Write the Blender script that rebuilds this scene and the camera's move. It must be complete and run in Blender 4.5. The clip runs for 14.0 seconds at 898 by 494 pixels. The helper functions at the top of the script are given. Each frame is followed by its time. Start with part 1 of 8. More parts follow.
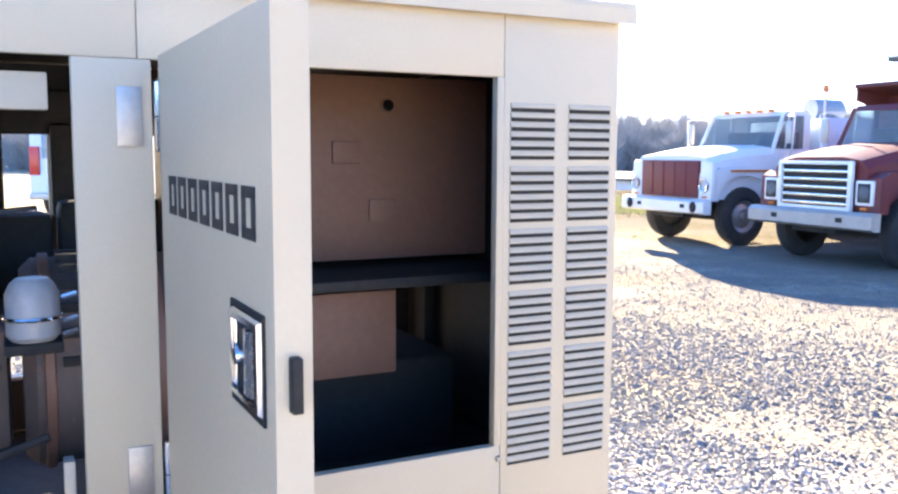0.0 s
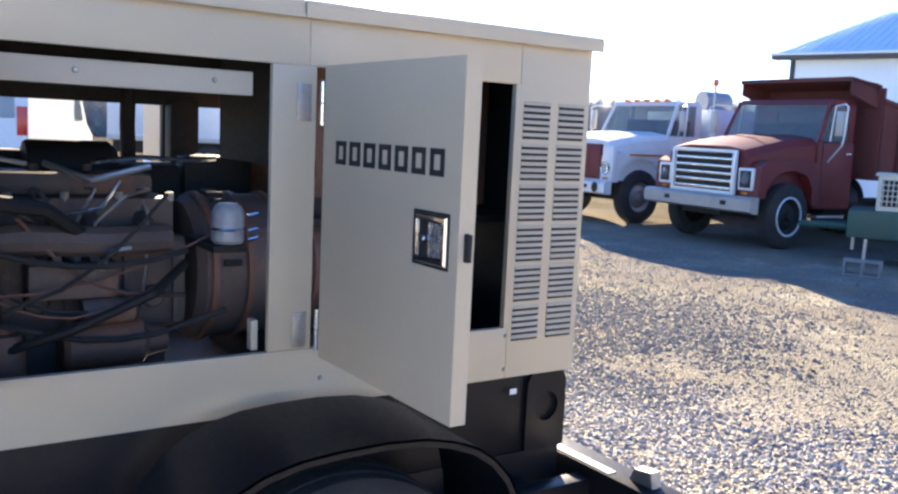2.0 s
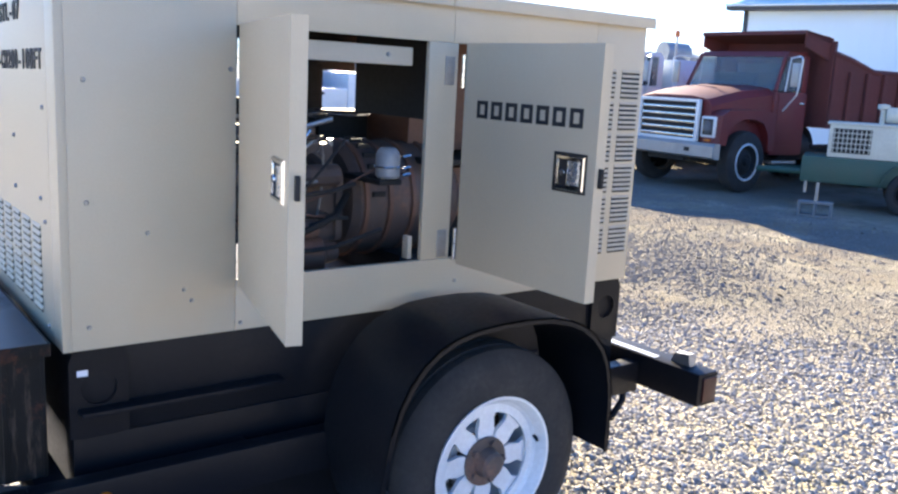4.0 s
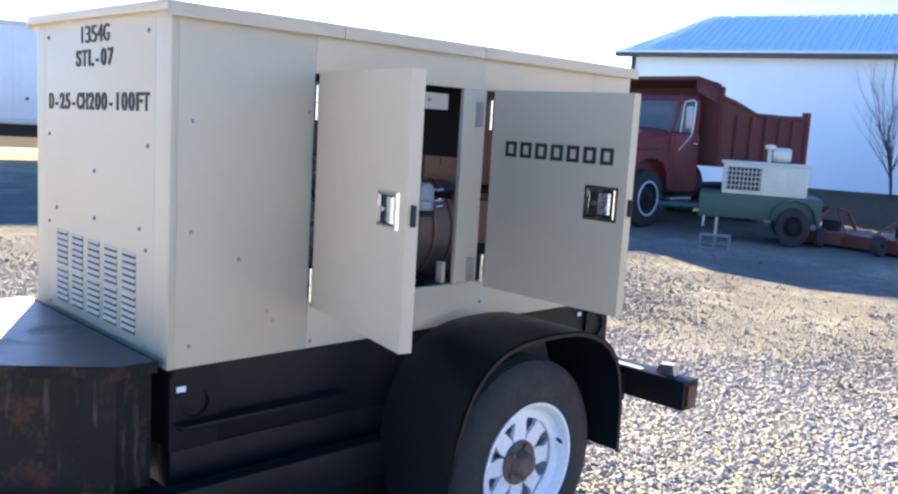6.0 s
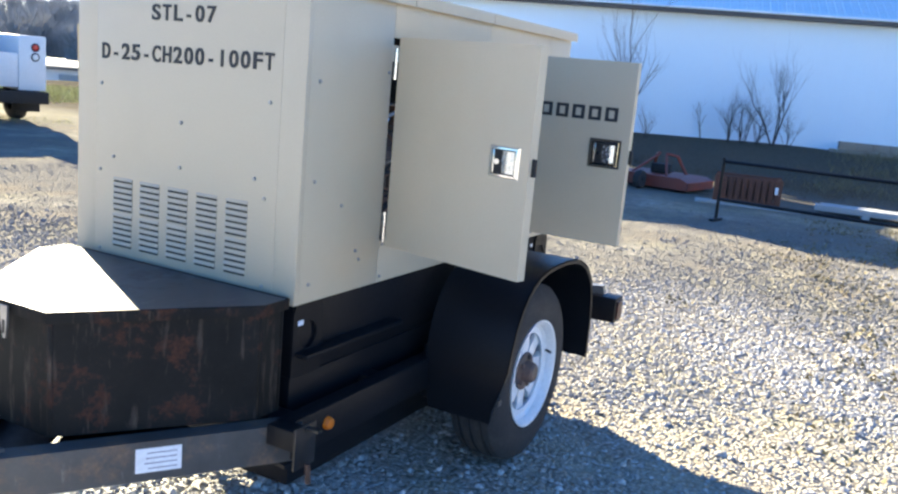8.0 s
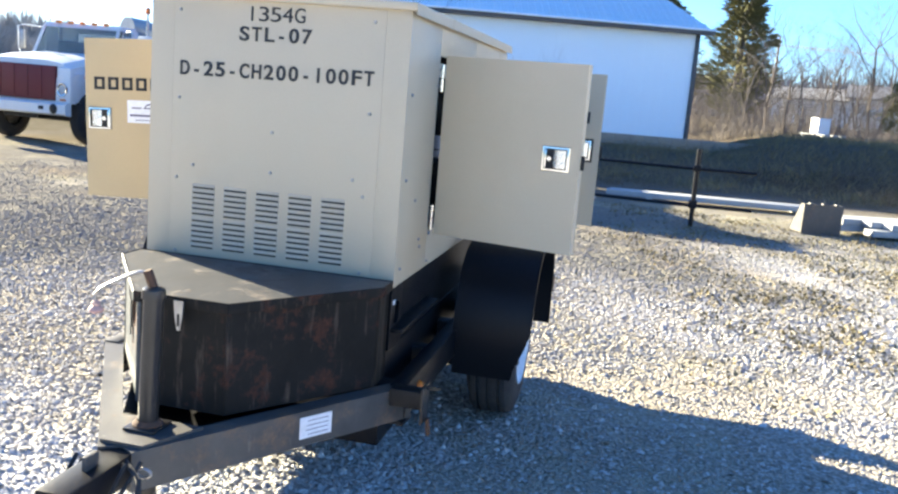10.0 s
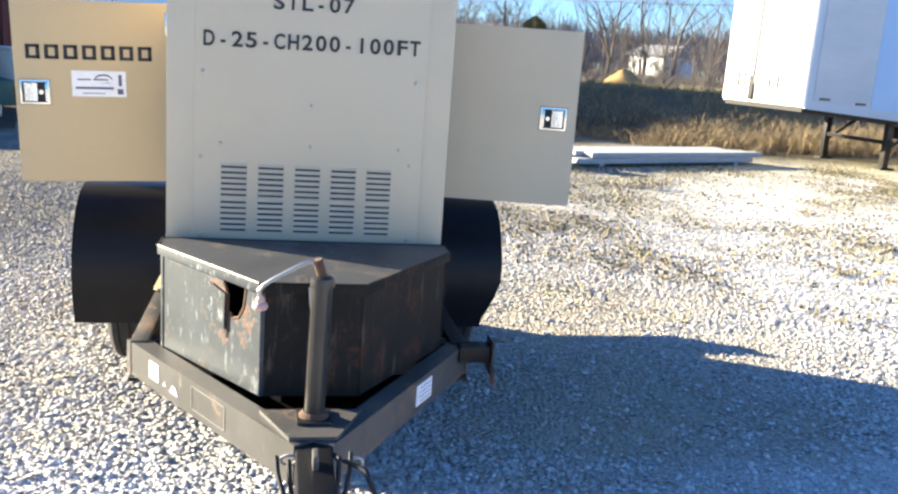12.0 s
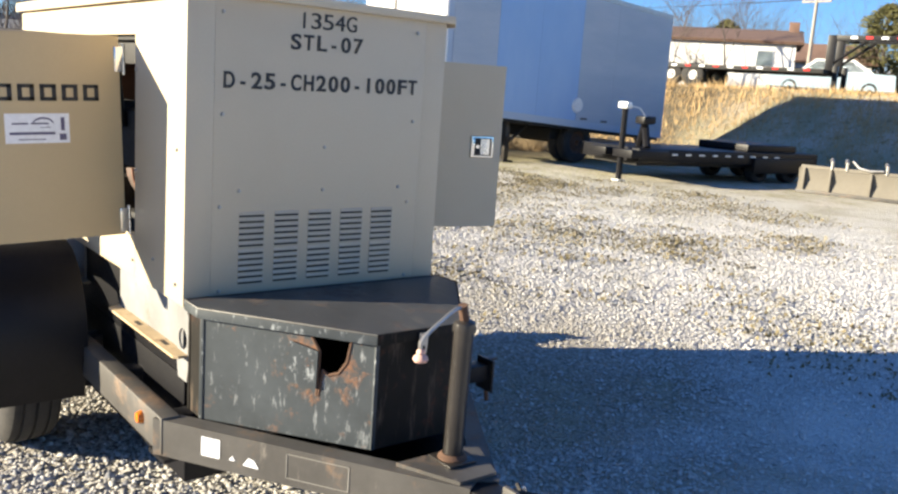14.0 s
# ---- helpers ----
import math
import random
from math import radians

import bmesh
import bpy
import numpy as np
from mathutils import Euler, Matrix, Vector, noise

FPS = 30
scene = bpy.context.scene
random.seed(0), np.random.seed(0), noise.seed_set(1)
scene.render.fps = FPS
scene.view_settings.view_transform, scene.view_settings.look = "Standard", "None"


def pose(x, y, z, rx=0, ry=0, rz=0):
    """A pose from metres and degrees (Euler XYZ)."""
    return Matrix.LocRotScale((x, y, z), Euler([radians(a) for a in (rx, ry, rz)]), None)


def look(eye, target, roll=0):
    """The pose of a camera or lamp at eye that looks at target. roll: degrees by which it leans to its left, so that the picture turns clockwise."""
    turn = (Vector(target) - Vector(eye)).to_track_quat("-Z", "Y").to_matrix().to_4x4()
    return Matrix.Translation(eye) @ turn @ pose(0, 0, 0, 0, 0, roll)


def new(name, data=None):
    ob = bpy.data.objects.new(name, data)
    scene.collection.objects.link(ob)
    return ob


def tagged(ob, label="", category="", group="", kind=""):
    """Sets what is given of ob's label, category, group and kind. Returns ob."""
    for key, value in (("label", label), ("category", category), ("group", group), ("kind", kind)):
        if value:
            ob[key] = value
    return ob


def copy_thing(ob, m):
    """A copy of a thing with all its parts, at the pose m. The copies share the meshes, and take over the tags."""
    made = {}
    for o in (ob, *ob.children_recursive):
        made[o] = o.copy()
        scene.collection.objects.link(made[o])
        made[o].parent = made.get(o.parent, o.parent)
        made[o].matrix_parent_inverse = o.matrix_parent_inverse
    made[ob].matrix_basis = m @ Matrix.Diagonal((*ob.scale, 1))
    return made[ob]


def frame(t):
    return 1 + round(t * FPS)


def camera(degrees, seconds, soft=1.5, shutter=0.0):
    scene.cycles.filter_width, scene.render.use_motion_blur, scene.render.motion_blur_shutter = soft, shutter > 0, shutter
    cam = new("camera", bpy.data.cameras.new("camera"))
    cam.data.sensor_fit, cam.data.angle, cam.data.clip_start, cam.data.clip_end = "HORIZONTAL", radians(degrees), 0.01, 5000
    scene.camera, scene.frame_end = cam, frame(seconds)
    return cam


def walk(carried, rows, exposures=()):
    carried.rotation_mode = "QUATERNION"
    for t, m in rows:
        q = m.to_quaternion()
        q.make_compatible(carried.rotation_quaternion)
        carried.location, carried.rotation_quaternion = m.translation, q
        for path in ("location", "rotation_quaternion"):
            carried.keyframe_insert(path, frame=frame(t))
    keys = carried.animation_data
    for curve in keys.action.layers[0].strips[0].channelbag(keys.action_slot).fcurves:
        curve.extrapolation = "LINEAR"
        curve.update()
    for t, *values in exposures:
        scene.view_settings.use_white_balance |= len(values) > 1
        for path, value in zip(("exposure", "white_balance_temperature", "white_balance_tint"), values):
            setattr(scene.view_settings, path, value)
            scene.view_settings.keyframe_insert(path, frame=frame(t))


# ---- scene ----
cam = camera(54.4, 14.0, 2.4)
PATH = [
    (0, (0.931, -1.3, 1.399), (1.826, 0.476, 1.186), 0.3),
    (0.5, (0.767, -1.456, 1.412), (1.672, 0.314, 1.192), 2.5),
    (1, (0.597, -1.557, 1.418), (1.601, 0.163, 1.23), 1.6),
    (1.5, (0.449, -1.656, 1.421), (1.522, 0.019, 1.211), 3.5),
    (2, (0.281, -1.821, 1.399), (1.378, -0.169, 1.137), 2.7),
    (2.5, (0.097, -1.915, 1.413), (1.192, -0.27, 1.104), 4.3),
    (3, (-0.127, -2.003, 1.403), (0.988, -0.377, 1.065), 3.2),
    (3.2, (-0.193, -2.027, 1.409), (0.934, -0.416, 1.046), 2.8),
    (5.5, (-0.931, -2.148, 1.428), (0.393, -0.683, 1.116), 4.4),
    (6, (-1.014, -2.032, 1.408), (0.374, -0.619, 1.132), 3.4),
    (6.5, (-1.176, -1.884, 1.426), (0.335, -0.61, 1.121), 5.8),
    (7, (-1.484, -1.759, 1.4), (0.132, -0.636, 1.043), 4.6),
    (7.5, (-1.714, -1.638, 1.425), (-0.043, -0.614, 1.031), 5.7),
    (8, (-1.927, -1.492, 1.427), (-0.189, -0.579, 1.044), 5.2),
    (8.5, (-2.183, -1.374, 1.445), (-0.378, -0.605, 1.057), 3.3),
    (8.7, (-2.286, -1.321, 1.437), (-0.458, -0.608, 1.048), 4.0),
    (10.8, (-2.825, -0.262, 1.385), (-0.865, -0.117, 1.015), 2.0),
    (11, (-2.829, -0.129, 1.383), (-0.868, -0.068, 0.992), 1.4),
    (11.5, (-2.868, 0.228, 1.386), (-0.917, 0.076, 0.974), 3.4),
    (12, (-2.89, 0.563, 1.395), (-0.975, 0.17, 0.977), 4.1),
    (12.5, (-2.783, 0.873, 1.41), (-0.915, 0.302, 0.98), 2.6),
    (13, (-2.739, 1.239, 1.421), (-0.936, 0.459, 1.044), 3.8),
    (13.5, (-2.642, 1.576, 1.433), (-0.97, 0.544, 1.059), 4.9),
    (14, (-2.42, 1.852, 1.432), (-0.88, 0.626, 1.073), 4.0),
]
walk(cam, [(t, look(eye, target, roll)) for t, eye, target, roll in PATH], [(0.0, 3.85, 6500, 21), (0.5, 3.45, 6500, 21), (1.5, 3.05, 6500, 21), (3.0, 3.0, 6400, 19), (5.5, 3.1, 6300, 18), (6.5, 2.97, 6250, 17), (7.0, 2.68, 6250, 14), (7.5, 2.85, 6220, 13), (8.5, 3.0, 6200, 12), (11.0, 2.83, 6200, 13), (12.5, 2.55, 6200, 14), (14.0, 1.9, 6200, 15)])

# ---- light: a low winter sun behind the machine, clear sky
SUN_EL, SUN_HEAD = 14.5, 61.3
world = bpy.data.worlds.new("sky")
scene.world = world
world.use_nodes = True
sky = world.node_tree.nodes.new("ShaderNodeTexSky")
sky.sky_type, sky.sun_disc = 'NISHITA', False
sky.sun_elevation, sky.sun_rotation = radians(SUN_EL), radians(90 - SUN_HEAD)
sky.air_density, sky.dust_density, sky.ozone_density = 0.9, 0.3, 6.5
world.node_tree.links.new(sky.outputs[0], world.node_tree.nodes["Background"].inputs[0])
world.node_tree.nodes["Background"].inputs[1].default_value = 0.06
sun = new("sun", bpy.data.lights.new("sun", 'SUN'))
sun.data.energy, sun.data.angle, sun.data.color = 5.0, radians(0.5), (1.0, 0.88, 0.60)
sun_way = Vector((math.cos(radians(SUN_HEAD)) * math.cos(radians(SUN_EL)), math.sin(radians(SUN_HEAD)) * math.cos(radians(SUN_EL)), math.sin(radians(SUN_EL))))
sun.matrix_world = look((0, 0, 30), Vector((0, 0, 30)) - sun_way)

# ---- materials


def nodes_of(name):
    m = bpy.data.materials.new(name)
    m.use_nodes = True
    return m, m.node_tree.nodes, m.node_tree.links, m.node_tree.nodes["Principled BSDF"]


def noise_tex(n, l, scale, detail=4.0, rough=0.6, stretch=None, coord="Object"):
    tc = n.new("ShaderNodeTexCoord")
    tex = n.new("ShaderNodeTexNoise")
    tex.inputs["Scale"].default_value, tex.inputs["Detail"].default_value, tex.inputs["Roughness"].default_value = scale, detail, rough
    if stretch:
        mp = n.new("ShaderNodeMapping")
        mp.inputs["Scale"].default_value = stretch
        l.new(tc.outputs[coord], mp.inputs[0])
        l.new(mp.outputs[0], tex.inputs[0])
    else:
        l.new(tc.outputs[coord], tex.inputs[0])
    return tex.outputs["Fac"]


def ramp(n, l, fac, lo, hi):
    r = n.new("ShaderNodeMapRange")
    r.inputs[1].default_value, r.inputs[2].default_value = lo, hi
    l.new(fac, r.inputs[0])
    return r.outputs[0]


def mix(n, l, fac, a, b):
    x = n.new("ShaderNodeMix")
    x.data_type = 'RGBA'
    for i, v in ((0, fac), (6, a), (7, b)):
        if hasattr(v, "is_linked"):
            l.new(v, x.inputs[i])
        elif i == 0:
            x.inputs[0].default_value = v
        else:
            x.inputs[i].default_value = (*v, 1)
    return x.outputs[2]


def bump(n, l, p, fac, strength, dist=0.01):
    b = n.new("ShaderNodeBump")
    b.inputs["Strength"].default_value, b.inputs["Distance"].default_value = strength, dist
    l.new(fac, b.inputs["Height"])
    l.new(b.outputs[0], p.inputs["Normal"])


def surface(name, color, worn=None, rough=0.5, metal=0.0, big=2.0, fine=60.0, amount=0.5, lift=0.15, stretch=None, spec=0.5, patch=(0.45, 0.75), speck=0.8):
    """A base colour with stains at one scale and grain at another."""
    m, n, l, p = nodes_of(name)
    worn = worn or tuple(c * 0.72 for c in color)
    stain = ramp(n, l, noise_tex(n, l, big, 6, 0.65, stretch), *patch)
    scaled = n.new("ShaderNodeMath")
    scaled.operation = 'MULTIPLY'
    scaled.inputs[1].default_value = amount
    l.new(stain, scaled.inputs[0])
    col = mix(n, l, scaled.outputs[0], color, worn)
    grain = noise_tex(n, l, fine, 3, 0.6)
    col = mix(n, l, ramp(n, l, grain, 0.3, 0.9), col, tuple(c * speck for c in color))
    l.new(col, p.inputs["Base Color"])
    p.inputs["Metallic"].default_value = metal
    p.inputs["Specular IOR Level"].default_value = spec
    l.new(ramp_out(n, l, grain, rough - 0.08, rough + 0.12), p.inputs["Roughness"])
    bump(n, l, p, grain, lift, 0.002)
    return m


def ramp_out(n, l, fac, lo, hi):
    r = n.new("ShaderNodeMapRange")
    r.inputs[3].default_value, r.inputs[4].default_value = lo, hi
    l.new(fac, r.inputs[0])
    return r.outputs[0]


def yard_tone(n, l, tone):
    """Gravel whiter on the yard's south side and about the tongue; darkened towards the trucks, as stones seen against
    the sun look.
    """
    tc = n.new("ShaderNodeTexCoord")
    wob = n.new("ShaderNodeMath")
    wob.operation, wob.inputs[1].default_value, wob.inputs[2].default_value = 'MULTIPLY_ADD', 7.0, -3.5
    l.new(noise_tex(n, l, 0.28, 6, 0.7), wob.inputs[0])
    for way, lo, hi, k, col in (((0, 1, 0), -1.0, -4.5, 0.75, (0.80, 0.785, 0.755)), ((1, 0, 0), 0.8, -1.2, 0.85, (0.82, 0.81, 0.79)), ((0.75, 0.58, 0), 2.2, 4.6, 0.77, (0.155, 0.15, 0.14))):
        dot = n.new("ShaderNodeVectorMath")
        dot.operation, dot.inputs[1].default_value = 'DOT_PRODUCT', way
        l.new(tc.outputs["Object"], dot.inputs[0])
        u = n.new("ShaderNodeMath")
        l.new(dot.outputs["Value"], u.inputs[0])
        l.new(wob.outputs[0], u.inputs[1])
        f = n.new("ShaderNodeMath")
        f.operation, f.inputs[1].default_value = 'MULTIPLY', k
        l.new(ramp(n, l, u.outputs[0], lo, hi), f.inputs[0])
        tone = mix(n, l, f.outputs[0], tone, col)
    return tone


def stones_material(name, tones):
    """Each stone takes its own tone."""
    m, n, l, p = nodes_of(name)
    geo = n.new("ShaderNodeNewGeometry")
    cr = n.new("ShaderNodeValToRGB")
    cr.color_ramp.elements[0].color, cr.color_ramp.elements[1].color = (*tones[0], 1), (*tones[-1], 1)
    for i, t in enumerate(tones[1:-1]):
        e = cr.color_ramp.elements.new((i + 1) / (len(tones) - 1))
        e.color = (*t, 1)
    l.new(geo.outputs["Random Per Island"], cr.inputs[0])
    g = noise_tex(n, l, 70, 3, 0.6)
    # straw and soil worked into the gravel in patches
    patch = n.new("ShaderNodeMath")
    patch.operation = 'MULTIPLY'
    l.new(ramp(n, l, noise_tex(n, l, 0.55, 7, 0.78), 0.48, 0.62), patch.inputs[0])
    patch.inputs[1].default_value = 0.6
    tone = mix(n, l, patch.outputs[0], cr.outputs[0], (0.45, 0.42, 0.36))
    pale = n.new("ShaderNodeMath")
    pale.operation = 'MULTIPLY'
    l.new(ramp(n, l, noise_tex(n, l, 0.32, 5, 0.6, (1.6, 0.5, 1)), 0.5, 0.7), pale.inputs[0])
    pale.inputs[1].default_value = 0.4
    tone = mix(n, l, pale.outputs[0], tone, (0.66, 0.635, 0.59))
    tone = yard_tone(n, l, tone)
    l.new(mix(n, l, ramp(n, l, g, 0.4, 0.8), tone, (0.2, 0.18, 0.155)), p.inputs["Base Color"])
    p.inputs["Roughness"].default_value = 0.9
    p.inputs["Specular IOR Level"].default_value = 0.0
    bump(n, l, p, g, 0.3, 0.004)
    return m


def ground_material():
    """Limestone gravel that gives way to winter grass and bare brown soil away from the yard."""
    m, n, l, p = nodes_of("yard_ground")
    tc = n.new("ShaderNodeTexCoord")
    vor = n.new("ShaderNodeTexVoronoi")
    vor.inputs["Scale"].default_value = 55
    l.new(tc.outputs["Object"], vor.inputs["Vector"])
    sep = n.new("ShaderNodeSeparateColor")
    l.new(vor.outputs["Color"], sep.inputs[0])
    stone = mix(n, l, sep.outputs[0], (0.36, 0.325, 0.275), (0.56, 0.52, 0.46))
    gap = ramp(n, l, vor.outputs["Distance"], 0.35, 0.75)
    stone = mix(n, l, gap, stone, (0.25, 0.225, 0.185))
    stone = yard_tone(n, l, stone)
    dirt = ramp(n, l, noise_tex(n, l, 0.5, 6, 0.7), 0.5, 0.68)
    half = n.new("ShaderNodeMath")
    half.operation, half.inputs[1].default_value = 'MULTIPLY', 0.62
    l.new(dirt, half.inputs[0])
    stone = mix(n, l, half.outputs[0], stone, (0.29, 0.235, 0.165))
    blades = noise_tex(n, l, 22, 5, 0.75)
    grass = mix(n, l, ramp(n, l, blades, 0.35, 0.65), (0.46, 0.415, 0.325), (0.35, 0.33, 0.19))
    grass = mix(n, l, ramp(n, l, noise_tex(n, l, 0.9, 5, 0.7), 0.45, 0.65), grass, (0.56, 0.515, 0.43))
    grass = mix(n, l, ramp(n, l, noise_tex(n, l, 6.5, 6, 0.8), 0.55, 0.63), grass, (0.20, 0.18, 0.085))
    # the yard's gravel: an uneven patch round the machine
    sx = n.new("ShaderNodeSeparateXYZ")
    l.new(tc.outputs["Object"], sx.inputs[0])
    wob = noise_tex(n, l, 0.45, 5, 0.75)
    def lin(a, b, c, w):
        def mul(sock, k):
            q = n.new("ShaderNodeMath")
            q.operation, q.inputs[1].default_value = 'MULTIPLY', k
            l.new(sock, q.inputs[0])
            return q.outputs[0]
        def add(s, t):
            q = n.new("ShaderNodeMath")
            q.operation = 'ADD'
            l.new(s, q.inputs[0])
            if hasattr(t, "is_linked"):
                l.new(t, q.inputs[1])
            else:
                q.inputs[1].default_value = t
            return q.outputs[0]
        return add(add(add(mul(sx.outputs[0], a), mul(sx.outputs[1], b)), mul(wob, w)), c)
    south = lin(0.45, -0.66, -11.0, 4.5)
    east = lin(1.0, 0.0, -13.3, 4.0)
    north = lin(0.25, 0.9, -16.5, 4.0)
    top = n.new("ShaderNodeMath")
    top.operation = 'MAXIMUM'
    l.new(south, top.inputs[0])
    l.new(east, top.inputs[1])
    top2 = n.new("ShaderNodeMath")
    top2.operation = 'MAXIMUM'
    l.new(top.outputs[0], top2.inputs[0])
    l.new(north, top2.inputs[1])
    near = n.new("ShaderNodeMath")
    near.operation, near.inputs[1].default_value = 'MULTIPLY', 0.5
    l.new(ramp(n, l, top2.outputs[0], -3.5, 1.5), near.inputs[0])
    full = n.new("ShaderNodeMath")
    full.operation, full.inputs[1].default_value = 'MULTIPLY', 0.7
    l.new(ramp(n, l, top2.outputs[0], 1.5, 5.0), full.inputs[0])
    both = n.new("ShaderNodeMath")
    both.operation = 'ADD'
    l.new(near.outputs[0], both.inputs[0])
    l.new(full.outputs[0], both.inputs[1])
    edge = both.outputs[0]
    tuft = n.new("ShaderNodeMath")
    tuft.operation = 'ADD'
    l.new(edge, tuft.inputs[0])
    spots = ramp(n, l, noise_tex(n, l, 0.55, 7, 0.78), 0.49, 0.64)
    s2 = n.new("ShaderNodeMath")
    s2.operation, s2.inputs[1].default_value = 'MULTIPLY', 0.6
    l.new(spots, s2.inputs[0])
    l.new(s2.outputs[0], tuft.inputs[1])
    tuft.use_clamp = True
    brown = ramp(n, l, lin(1.0, 0.06, -12.0, 3.0), -0.5, 1.5)
    grass = mix(n, l, brown, grass, mix(n, l, ramp(n, l, blades, 0.35, 0.65), (0.17, 0.145, 0.11), (0.09, 0.082, 0.058)))
    grass = mix(n, l, ramp(n, l, lin(1.0, -0.25, -27.0, 4.0), -1.0, 4.0), grass, mix(n, l, ramp(n, l, blades, 0.35, 0.65), (0.17, 0.14, 0.10), (0.10, 0.085, 0.06)))
    l.new(mix(n, l, tuft.outputs[0], stone, grass), p.inputs["Base Color"])
    p.inputs["Roughness"].default_value = 0.95
    p.inputs["Specular IOR Level"].default_value = 0.0
    hsum = n.new("ShaderNodeMath")
    hsum.operation = 'SUBTRACT'
    l.new(blades, hsum.inputs[0])
    l.new(vor.outputs["Distance"], hsum.inputs[1])
    bump(n, l, p, hsum.outputs[0], 0.9, 0.025)
    return m


def glass_material(name, tint, rough=0.03):
    m, n, l, p = nodes_of(name)
    p.inputs["Base Color"].default_value = (*tint, 1)
    p.inputs["Roughness"].default_value = rough
    p.inputs["Transmission Weight"].default_value = 0.85
    p.inputs["IOR"].default_value = 1.2
    return m


def rusty(name, color, rust=(0.12, 0.05, 0.025), amount=(0.56, 0.66), scratch=(0.42, 0.41, 0.39), scr=(0.66, 0.72), rough=0.5, down=(1, 1, 0.25), spec=0.5, size=1.0, heart=None):
    """Paint with rust patches and pale scuffs that run downwards."""
    m, n, l, p = nodes_of(name)
    col = mix(n, l, ramp(n, l, noise_tex(n, l, 3.0, 6, 0.7), 0.35, 0.7), color, tuple(c * 1.7 + 0.004 for c in color))
    sc = ramp(n, l, noise_tex(n, l, 26 * size, 5, 0.7, down), *scr)
    col = mix(n, l, sc, col, scratch)
    spots = noise_tex(n, l, 4.6 * size, 7, 0.75)
    if heart:
        # rust that spreads from one place
        tc = n.new("ShaderNodeTexCoord")
        far = n.new("ShaderNodeVectorMath")
        far.operation, far.inputs[1].default_value = 'DISTANCE', heart[:3]
        l.new(tc.outputs["Object"], far.inputs[0])
        near = n.new("ShaderNodeMapRange")
        near.inputs[1].default_value, near.inputs[2].default_value, near.inputs[3].default_value, near.inputs[4].default_value = 0.0, heart[3], 0.16, 0.0
        l.new(far.outputs["Value"], near.inputs[0])
        add = n.new("ShaderNodeMath")
        l.new(spots, add.inputs[0])
        l.new(near.outputs[0], add.inputs[1])
        spots = add.outputs[0]
    ru = ramp(n, l, spots, *amount)
    fine = noise_tex(n, l, 90, 3, 0.6)
    col = mix(n, l, ru, col, mix(n, l, ramp(n, l, fine, 0.3, 0.7), rust, tuple(c * 1.8 for c in rust)))
    l.new(col, p.inputs["Base Color"])
    p.inputs["Specular IOR Level"].default_value = spec
    l.new(ramp_out(n, l, ru, rough, 0.9), p.inputs["Roughness"])
    bump(n, l, p, ru, 0.3, 0.004)
    return m


TAN = surface("tan_paint", (0.52, 0.437, 0.312), (0.425, 0.352, 0.247), 0.42, 0, 1.3, 160, 0.75, 0.04, speck=0.93)
MUSTARD = surface("mustard_tan_paint", (0.48, 0.37, 0.205), (0.40, 0.305, 0.165), 0.42, 0, 1.3, 160, 0.55, 0.04, speck=0.93)
TAN_IN = surface("inside_tan", (0.52, 0.455, 0.35), (0.42, 0.36, 0.27), 0.5, 0, 2, 160, 0.6, 0.04, speck=0.93)
BLACK = surface("black_frame_paint", (0.009, 0.009, 0.011), (0.020, 0.018, 0.018), 0.38, 0, 4, 70, 0.6, 0.12, None, 0.18)
# paler than the lid: the bevel's highlight put into the colour
LIDEDGE = surface("highlight_lid_edge", (0.075, 0.075, 0.075), (0.05, 0.038, 0.03), 0.5, 0.3, 14, 90, 0.8, 0.1)
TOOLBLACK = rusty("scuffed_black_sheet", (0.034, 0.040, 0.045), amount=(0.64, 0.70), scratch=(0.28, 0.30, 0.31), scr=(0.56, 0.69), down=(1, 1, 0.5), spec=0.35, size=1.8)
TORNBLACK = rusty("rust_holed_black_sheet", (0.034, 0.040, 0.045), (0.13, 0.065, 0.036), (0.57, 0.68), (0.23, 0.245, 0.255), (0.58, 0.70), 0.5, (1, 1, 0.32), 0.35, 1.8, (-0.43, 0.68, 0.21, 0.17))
# same sheet with real rust; base darkened for the box's shaded sides
TOOLSHADE = rusty("shade_dark_rusty_sheet", (0.009, 0.008, 0.007), (0.06, 0.024, 0.014), (0.54, 0.66), (0.09, 0.068, 0.05), (0.56, 0.74), 0.6, (1, 1, 0.14), 0.14, 1.3)
LIDBLACK = rusty("worn_dark_lid", (0.032, 0.033, 0.035), (0.085, 0.052, 0.034), amount=(0.55, 0.72), scratch=(0.16, 0.14, 0.12), scr=(0.60, 0.76), rough=0.45, down=(0.25, 1.2, 1), spec=0.7, size=0.8)
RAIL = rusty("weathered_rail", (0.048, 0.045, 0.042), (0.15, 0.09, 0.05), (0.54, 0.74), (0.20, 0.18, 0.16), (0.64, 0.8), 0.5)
JACKRUST = rusty("mottled_rusty_tube", (0.018, 0.016, 0.015), (0.04, 0.021, 0.013), (0.60, 0.74), (0.20, 0.18, 0.16), (0.67, 0.77), 0.28, (1, 1, 0.6), 0.4, 3.5)
